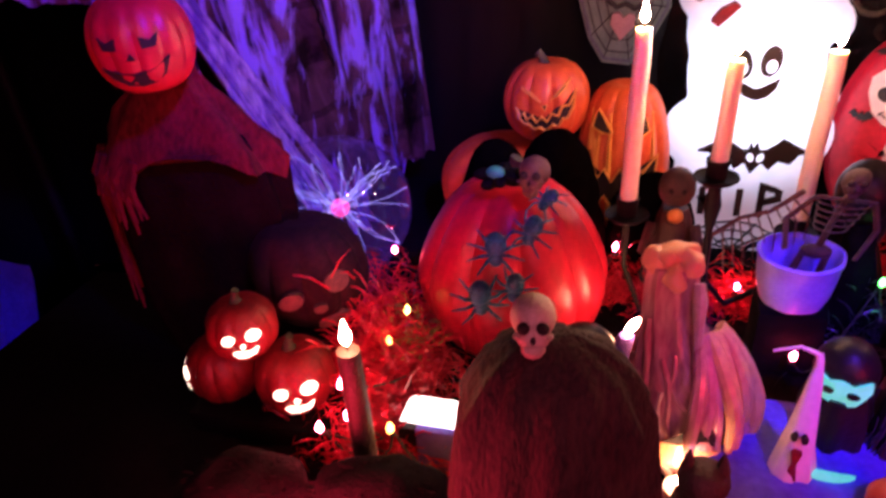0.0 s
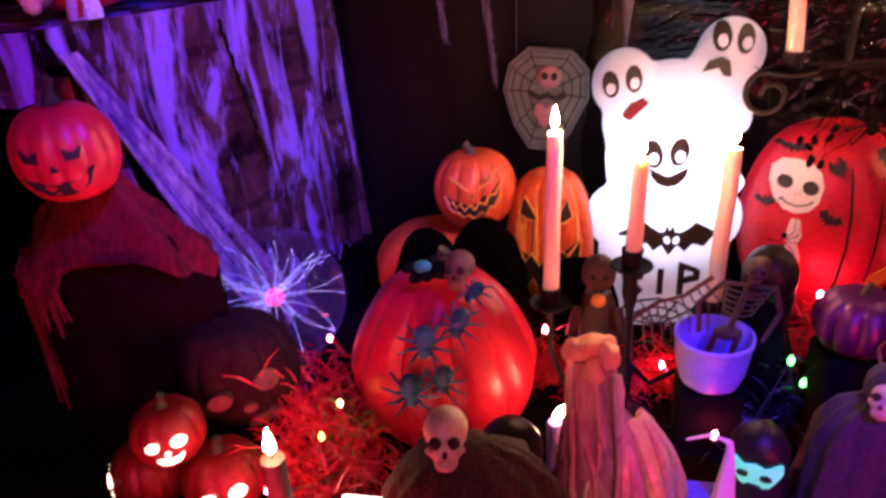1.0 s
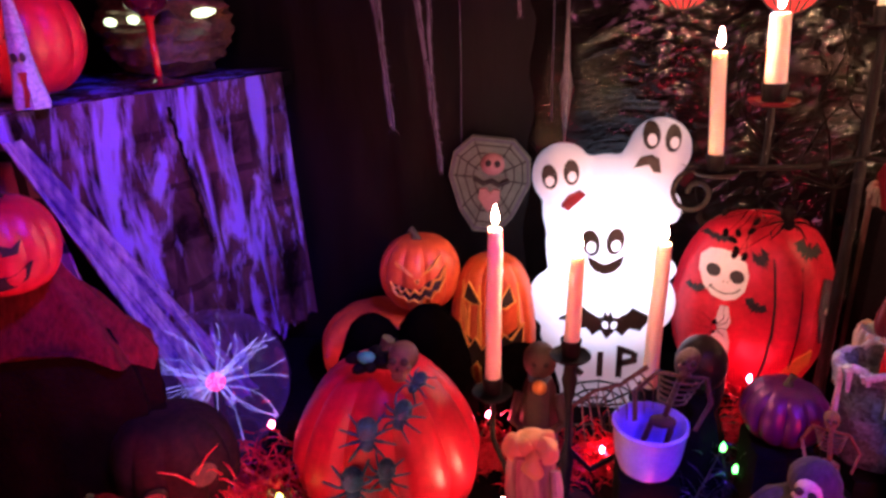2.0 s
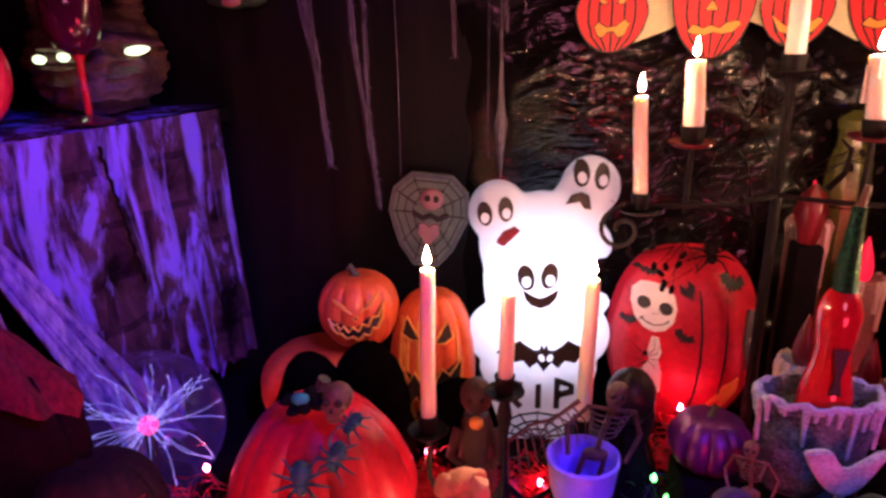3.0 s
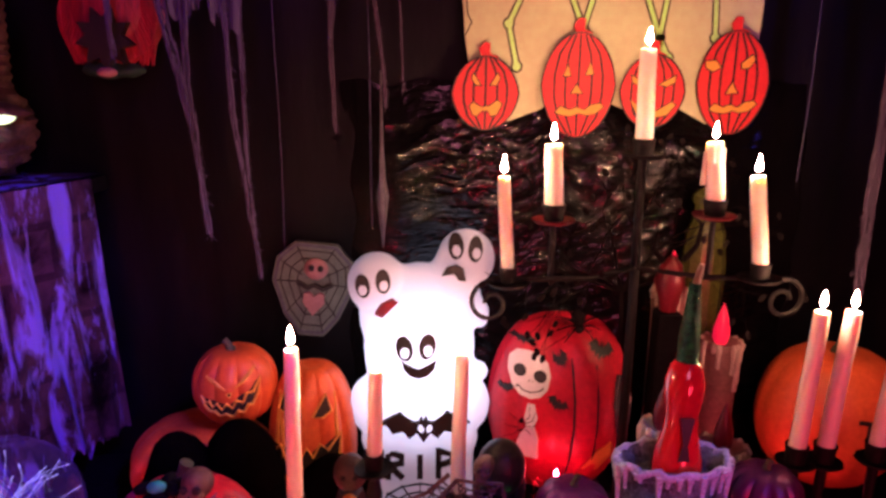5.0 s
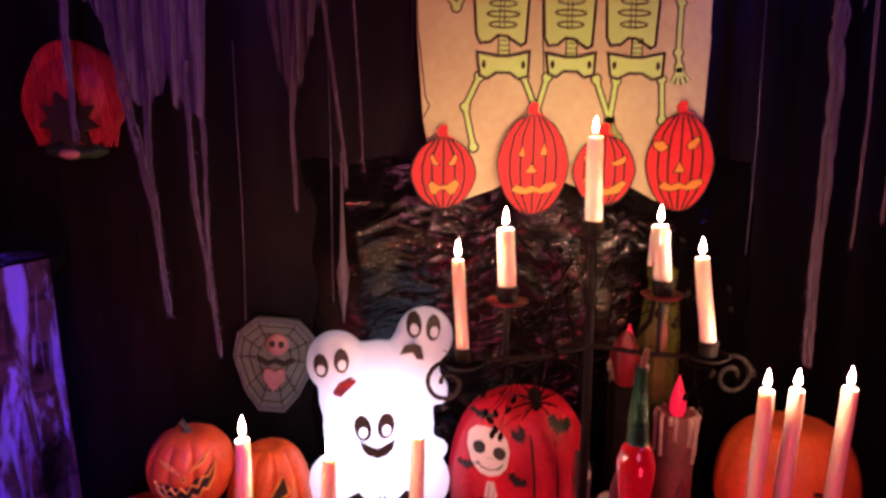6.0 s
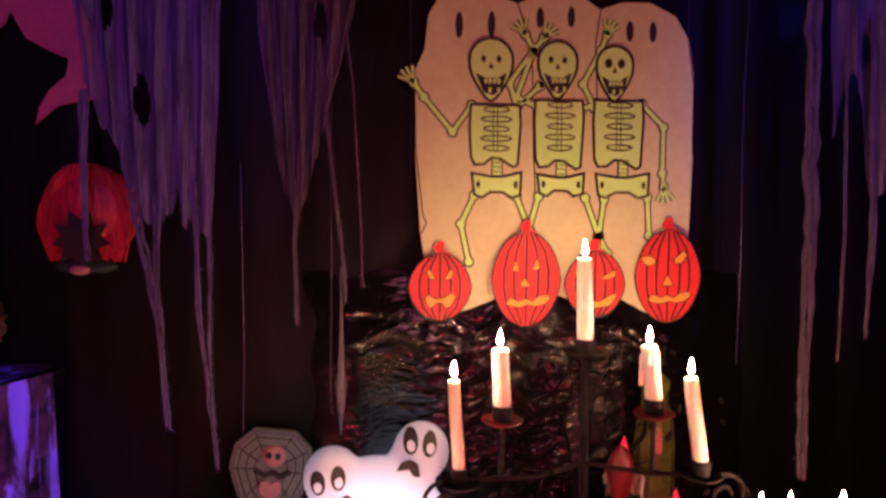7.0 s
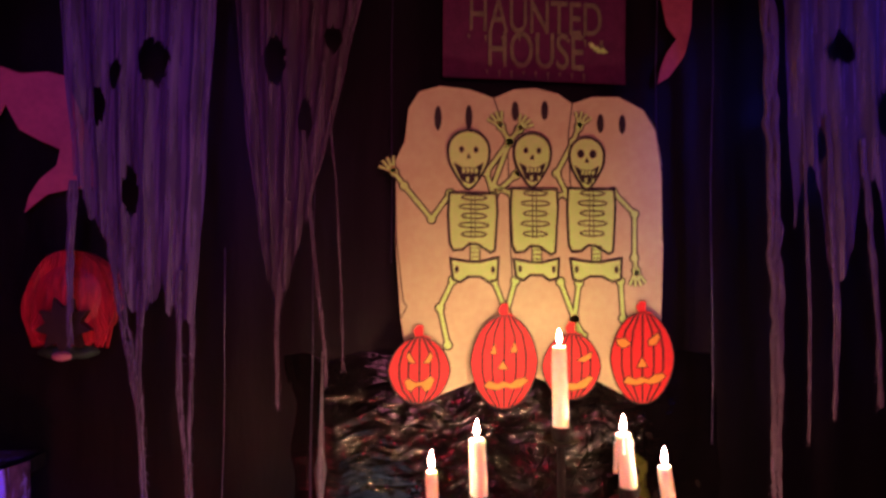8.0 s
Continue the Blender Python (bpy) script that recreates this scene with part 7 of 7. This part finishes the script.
def pillar(at, r, h, led, label, mat=None):
    t = thing("pillar_candle", at, label, "candle", "pillar candles")
    b = bmesh.new()
    lathe(b, [(r * 1.05, 0), (r, 0.01), (r * 0.98, h * 0.7), (r * 1.03, h - 0.006), (r * 0.95, h), (r * 0.6, h - 0.008), (0.0, h - 0.01)], (0, 0, 0), 32, 0, 0.08)
    c = part("wax", b, mat or M_WAXBROWN, t)
    rnd = random.Random(int(r * 9999))
    for k in range(13):
        a = 2 * math.pi * k / 13 + rnd.uniform(-0.2, 0.2)
        ln = rnd.uniform(0.015, 0.13)
        b = bmesh.new()
        tube(b, [(r * 0.95 * math.cos(a), r * 0.95 * math.sin(a), h + 0.001), (r * 1.06 * math.cos(a), r * 1.06 * math.sin(a), h - 0.008), (r * 1.03 * math.cos(a), r * 1.03 * math.sin(a), h - ln * 0.5), (r * 1.02 * math.cos(a), r * 1.02 * math.sin(a), h - ln)], [0.0045, 0.0065, 0.0042, 0.0048], 7)
        part("drip", b, M_WAXW, c, "pale wax drip")
    b = bmesh.new()
    lathe(b, [(0.012, 0.0), (0.0165, 0.012), (0.0165, 0.03), (0.011, 0.055), (0.005, 0.075), (0.0008, 0.088)], (0, 0, h - 0.008), 18)
    part("plastic_flame", b, led, t, "red plastic flame")


M_WAXBROWN = mk("brownish_wax", (0.24, 0.10, 0.095), (0.14, 0.055, 0.05), 0.5, 22, 0.4)
pillar((0.795, 1.275, TOP), 0.040, 0.315, M_REDLED, "tall brown pillar candle with pale drips and red flame")
pillar((0.690, 1.30, TOP), 0.036, 0.42, M_REDLED, "tallest brown pillar candle with pale drips")
pillar((0.574, 1.005, TOP), 0.033, 0.275, M_REDLEDDIM, "short pillar candle with lilac wax top", M_WAXLILAC)
pillar((0.690, 1.02, TOP), 0.040, 0.225, M_REDLEDDIM, "stubby brown pillar candle with a dark red flame")


def glass_jar():
    t = thing("green_glass_jar", (0.785, 1.372, TOP), "tall yellow-green glass jar standing by the wall", "jar")
    part("body", lathe(bmesh.new(), [(0.04, 0), (0.046, 0.02), (0.046, 0.5), (0.04, 0.58), (0.03, 0.61), (0.03, 0.65)], (0, 0, 0), 12), M_GREENGLASS, t, smooth=False)
    t.scale = (1, 1, 0.9)
    part("lid", lathe(bmesh.new(), [(0.034, 0.65), (0.034, 0.67), (0.01, 0.69)], (0, 0, 0), 20), M_GREENGLASS, t)


glass_jar()
b = bmesh.new()
lathe(b, [(0.016, 0), (0.02, 0.02), (0.028, 0.06), (0.02, 0.09), (0.012, 0.1), (0.004, 0.11)], (0, 0, 0), 20, 0, 0.2)
tube(b, [(0.02, 0, 0.1), (0.045, 0, 0.13), (0.05, 0, 0.17), (0.03, 0, 0.19)], [0.006, 0.005, 0.004, 0.002], 7, 1)
tube(b, [(-0.02, 0, 0.1), (-0.04, 0, 0.125), (-0.035, 0, 0.15)], [0.006, 0.005, 0.002], 7, 1)
riser((0.652, 1.215, TOP), (0.05, 0.05, 0.40), M_BLACKCLOTH, "tall black stand under the red ornament")
one("red_horned_ornament", b, [M_REDLEDDIM, M_TWIG], (0.652, 1.215, TOP + 0.402), "glossy red ornament with curling black horns", "ornament")
b = bmesh.new()
ell(b, (0, 0, 0.04), (0.045, 0.04, 0.04), 18, 12)
for v in b.verts:
    v.co += 0.008 * noise.noise_vector(v.co * 30)
    v.co.z = max(0, v.co.z)
riser((0.56, 0.72, TOP), (0.08, 0.06, 0.15), M_BLACKCLOTH, "black box under a mossy ball")
one("mossy_ball", b, M_GREENCOLLAR, (0.56, 0.72, TOP + 0.152), "mossy grey-green ball on a box", "ornament")


# black twigs over the painted pumpkin
def twigs():
    t = thing("bare_branch", (0.60, 1.30, TOP), "bare black branch with twigs and tiny dark leaves", "branch")
    rnd = random.Random(11)

    def grow(root, p, d, ln, r, depth):
        pts = [p]
        for k in range(4):
            d = (d + Vector((rnd.uniform(-0.35, 0.35), rnd.uniform(-0.2, 0.2), rnd.uniform(-0.3, 0.3)))).normalized()
            pts.append(pts[-1] + d * ln / 4)
        piece = part("twig" if root else "limb", tube(bmesh.new(), pts, [r * (1 - 0.16 * k) for k in range(5)], 5), M_TWIG, root or t)
        root = root or piece
        if depth:
            for k in (2, 3, 4, 4):
                if rnd.random() < 0.85:
                    nd = (d + Vector((rnd.uniform(-1.0, 1.0), rnd.uniform(-0.4, 0.4), rnd.uniform(-0.7, 0.8)))).normalized()
                    grow(root, pts[k], nd, ln * rnd.uniform(0.5, 0.8), r * 0.6, depth - 1)
        else:
            part("leaf", ell(bmesh.new(), pts[-1], (0.006, 0.002, 0.009), 6, 4, 0, Matrix.Rotation(rnd.uniform(-1, 1), 4, "Y")), M_TWIG, root)
    top = Vector((-0.02, -0.02, 0.42))
    part("stem", tube(bmesh.new(), [(0, 0, 0), (0, 0, 0.2), top], [0.006, 0.005, 0.004], 6), M_TWIG, t)
    for d in ((-1, -0.3, 0.1), (-0.6, -0.2, 0.9), (0.1, 0, 1), (0.7, -0.1, 0.7), (-0.9, -0.4, 0.5), (-0.3, -0.1, 1.0), (0.4, -0.3, 0.4)):
        grow(None, top, Vector(d).normalized(), 0.17, 0.0026, 2)


twigs()
spider((0.452, 1.125, 1.09), 0.045, 0, 60, "black and red toy spider above the painted pumpkin", M_TWIG, 0.8)
spider((0.352, 1.118, 0.895), 0.042, 30, 86, "thin black toy spider on the painted pumpkin", M_TWIG, 0.3)

# ---- on the side table ----
t = thing("red_pumpkin", (-0.755, 0.985, SH + 0.011), "bright red-orange jack-o'-lantern on the side table", "jack-o'-lantern")
c, r = (0, 0, 0.09), (0.105, 0.095, 0.095)
part("shell", pumpkin(bmesh.new(), c, r, 12, 0.05), M_REDPUMP, t)
part("stem", stem(bmesh.new(), (0, 0, 0.18), 0.03, 0.009), M_STEM, t)
for o in ([(-0.06, 0.03), (-0.03, 0.005), (-0.065, 0.0)], [(0.03, 0.03), (0.06, 0.0), (0.02, 0.002)], [(-0.06, -0.03), (0, -0.045), (0.06, -0.03), (0.03, -0.055), (-0.03, -0.058)]):
    part("carving", patch(bmesh.new(), o, c, r, 0.002, 20), M_DARK, t)
cone_ghost((-0.664, 0.880, SH + 0.011), 0.18, "pale lilac cone ghost candle on the side table", 30, False, M_WAXLILAC)
one("miniature_skull", skull_mesh(bmesh.new(), (0, 0, 0.034), 0.05, 25), [M_BONE, M_DARK], (-0.735, 0.875, SH + 0.011), "small pale skull beside the cone ghost", "skull")


def goblet():
    t = thing("goblet", (-0.607, 1.122, SH + 0.012), "dark red glass goblet on a tall stem", "goblet")
    part("foot", lathe(bmesh.new(), [(0.042, 0), (0.042, 0.003), (0.02, 0.007), (0.006, 0.014)], (0, 0, 0), 28), M_WINEGLASS, t)
    part("stem", lathe(bmesh.new(), [(0.006, 0.01), (0.0055, 0.05), (0.0075, 0.055), (0.0055, 0.06), (0.006, 0.1), (0.012, 0.112)], (0, 0, 0), 16), M_REDGLASS, t)
    part("cup", lathe(bmesh.new(), [(0.01, 0.11), (0.032, 0.125), (0.046, 0.16), (0.047, 0.2), (0.042, 0.24), (0.04, 0.24), (0.044, 0.2), (0.042, 0.165), (0.0, 0.13)], (0, 0, 0), 30), M_WINEGLASS, t)


goblet()


def monster_head():
    t = thing("monster_head", (-0.688, 1.318, SH + 0.011), "wrinkled brown monster head with glowing eyes and ringed horns", "mask")
    b = bmesh.new()
    ell(b, (0, 0, 0.075), (0.085, 0.08, 0.085), 64, 44)
    ell(b, (0, -0.045, 0.045), (0.06, 0.05, 0.046), 48, 32)
    ell(b, (0.01, -0.066, 0.103), (0.075, 0.028, 0.016), 40, 20)
    ell(b, (0.0, -0.09, 0.075), (0.02, 0.018, 0.022), 24, 16)
    for v in b.verts:
        p = v.co
        n = 1 - 2 * abs(noise.noise((p.x * 14, p.y * 14, p.z * 42)))
        v.co += Vector((p.x, p.y, 0)).normalized() * 0.010 * n + 0.006 * noise.noise_vector(p * 55)
        v.co.z = max(0, v.co.z)
    part("head", b, M_MONSTER, t)
    t.scale, t.rotation_euler = (1.36, 1.3, 1.22), (0, 0, radians(27))
    for x, z in ((0.054, 0.094), (-0.036, 0.086), (-0.064, 0.084)):
        part("eye", ell(bmesh.new(), (x, -0.082, z), (0.017, 0.014, 0.0085) if x > 0 else (0.008, 0.012, 0.0065), 16, 10, 0, Matrix.Rotation(0.15 if x < 0 else -0.2, 4, "Y")), M_EYEGLOW, t, "glowing yellow-white eye")
    for x in (-0.05, 0.045):
        b = bmesh.new()
        prof = []
        for k in range(40):
            prof.append((0.024 * (1 - 0.012 * k) * (1 + 0.1 * math.sin(k * 1.6)), 0.12 + 0.0038 * k))
        lathe(b, prof, (x, 0, 0), 18)
        for v in b.verts:
            v.co.x += 0.25 * x * (v.co.z - 0.12) / 0.1
            v.co.y -= 0.12 * (v.co.z - 0.12)
        part("horn", b, M_MONSTER, t, "ringed horn")


monster_head()


# ---- tinsel, string lights ----
def tinsel(at, spread, n, mat, label, ln=0.05, seed=1):
    b = bmesh.new()
    rnd = random.Random(seed)
    for k in range(n):
        x, y = rnd.gauss(0, spread[0]), rnd.gauss(0, spread[1])
        z = abs(rnd.gauss(0, spread[2])) * max(0.1, 1 - abs(x) / (3 * spread[0]))
        d = Vector((rnd.uniform(-1, 1), rnd.uniform(-1, 0.5), rnd.uniform(-0.4, 1))).normalized()
        p = Vector((x, y, z))
        q = p + d * ln * rnd.uniform(0.4, 1)
        q.z = max(q.z, 0.001)
        s = d.orthogonal().normalized() * 0.0011
        m = (p + q) / 2 + Vector((0, 0, 0.006))
        b.faces.new([b.verts.new(v) for v in (p - s, p + s, m + s, m - s)])
        b.faces.new([b.verts.new(v) for v in (m - s, m + s, q + s * 0.3, q - s * 0.3)])
    ob = link("tinsel", b, mat, at=at, smooth=False)
    return tagged(ob, label, "tinsel", kind="stuff")


tinsel((-0.345, 0.70, TOP), (0.055, 0.055, 0.075), 2200, M_REDTINSEL, "loose red tinsel strands heaped on the table", 0.06, 1)
tinsel((-0.40, 0.80, TOP), (0.05, 0.05, 0.05), 900, M_REDTINSEL, "loose red tinsel strands beside the pumpkin", 0.05, 2)
tinsel((-0.30, 0.56, TOP), (0.04, 0.03, 0.05), 700, M_REDTINSEL, "loose red tinsel strands round the lanterns", 0.05, 3)
tinsel((-0.01, 0.99, TOP), (0.05, 0.03, 0.04), 800, M_REDTINSEL, "loose red tinsel strands behind the candles", 0.05, 4)
tinsel((0.16, 0.99, TOP), (0.06, 0.03, 0.03), 700, M_REDTINSEL, "loose red tinsel strands before the lamp", 0.04, 5)
tinsel((0.43, 1.09, TOP), (0.05, 0.02, 0.05), 600, M_REDTINSEL, "loose red tinsel strands at the painted pumpkin", 0.04, 6)
tinsel((0.33, 0.90, TOP), (0.05, 0.03, 0.05), 700, mk("black_tinsel", (0.02, 0.015, 0.02), (0.03, 0.03, 0.03), 0.3, 60, 0.2), "loose black tinsel strands", 0.05, 7)
tinsel((-0.315, 0.735, TOP + 0.06), (0.02, 0.02, 0.02), 200, mk("yellow_green_tinsel", (0.35, 0.4, 0.05), (0.2, 0.25, 0.03), 0.35, 60, 0.2), "yellow-green tinsel sprig", 0.04, 8)


def string_lights():
    t = thing("string_lights", (0, 0, TOP), "string of small red, green and yellow bulbs trailed through the display", "string lights")
    bulbs = [(-0.412, 0.95, 0.751, "red"), (-0.31, 0.73, 0.791, "yellow"), (-0.322, 0.68, 0.773, "orange"), (-0.315, 0.52, 0.837, "red"), (-0.354, 0.515, 0.765, "red"), (-0.312, 0.515, 0.793, "red"),
             (-0.252, 0.50, 0.80, "orange"), (-0.185, 0.50, 0.725, "orange"), (-0.20, 0.51, 0.712, "orange"), (-0.033, 0.99, 0.767, "red"), (0.002, 0.99, 0.723, "red"), (0.16, 0.98, 0.715, "red"),
             (0.216, 0.80, 0.729, "red"), (0.321, 0.875, 0.811, "green"), (0.341, 0.87, 0.777, "green"), (0.421, 1.10, 0.794, "red"), (0.475, 1.08, 0.76, "red"), (0.86, 1.12, 0.76, "red"), (0.70, 1.12, 0.78, "red"), (-0.10, 1.02, 0.73, "red"), (-0.30, 0.97, 0.74, "red")]
    pts = []
    for x, y, z, c in bulbs:
        pts += [Vector((x, y + 0.006, z - TOP)), Vector((x + 0.03, y + 0.02, max(0.006, (z - TOP) * 0.4)))]
    fine = []
    for p, q in zip(pts, pts[1:]):
        fine += [p.lerp(q, k / 5) - Vector((0, 0, 0.012 * math.sin(math.pi * k / 5))) for k in range(5)]
    for p in fine:
        p.z = max(p.z, 0.003)
    part("wire", tube(bmesh.new(), fine, 0.0015, 5), M_STEM, t, "thin dark green wire")
    for x, y, z, c in bulbs:
        s = part("socket", tube(bmesh.new(), [(x, y + 0.004, z - TOP - 0.006), (x, y, z - TOP + 0.004)], 0.0035, 7), M_STEM, t)
        part("bulb", lathe(bmesh.new(), [(0.0024, 0.003), (0.0044, 0.006), (0.0042, 0.011), (0.0022, 0.015), (0.0003, 0.018)], (x, y, z - TOP), 10), M_BULBS[c], s, c + " glowing bulb")


string_lights()
b = bmesh.new()
lathe(b, [(0.001, 0), (0.007, 0.05), (0.012, 0.11), (0.008, 0.14), (0.003, 0.24), (0.0015, 0.36)], (0, 0, 0), 12, 0, 0.3)
ob = one("silver_icicle", b, mk("silver_gauze", (0.16, 0.16, 0.19), (0.07, 0.07, 0.09), 0.4, 50, 0.8), (0.095, 1.375, 1.17), "silvery icicle of twisted gauze hung on the wall", "ornament")


def wall_fold_glints():
    # Violet highlights on the sheeting's folds, made as thin coloured tubes.
    mat = mk("violet_grey_glint", (0.08, 0.06, 0.16), (0.03, 0.025, 0.07), 0.3, 40, 0.3)
    for k, (x, z0, z1) in enumerate(((-0.12, 1.15, 1.75), (0.07, 1.2, 2.05), (0.24, 1.72, 2.6), (0.868, 1.72, 2.6), (1.005, 1.3, 2.6), (1.165, 1.55, 2.6))):
        b = bmesh.new()
        tube(b, [(x + 0.006 * noise.noise((z * 2.5, k, 0)), 1.432 + 0.003 * math.sin(z * 7), z) for z in (z0 + (z1 - z0) * j / 30 for j in range(31))], [0.0012 + 0.0008 * abs(noise.noise((j * 0.5, k, 3))) for j in range(31)], 5)
        tagged(link("fold_glint", b, mat), "thin violet-grey line added for a glint on a fold of the wall sheeting", "hanging strip", "film strips")


wall_fold_glints()
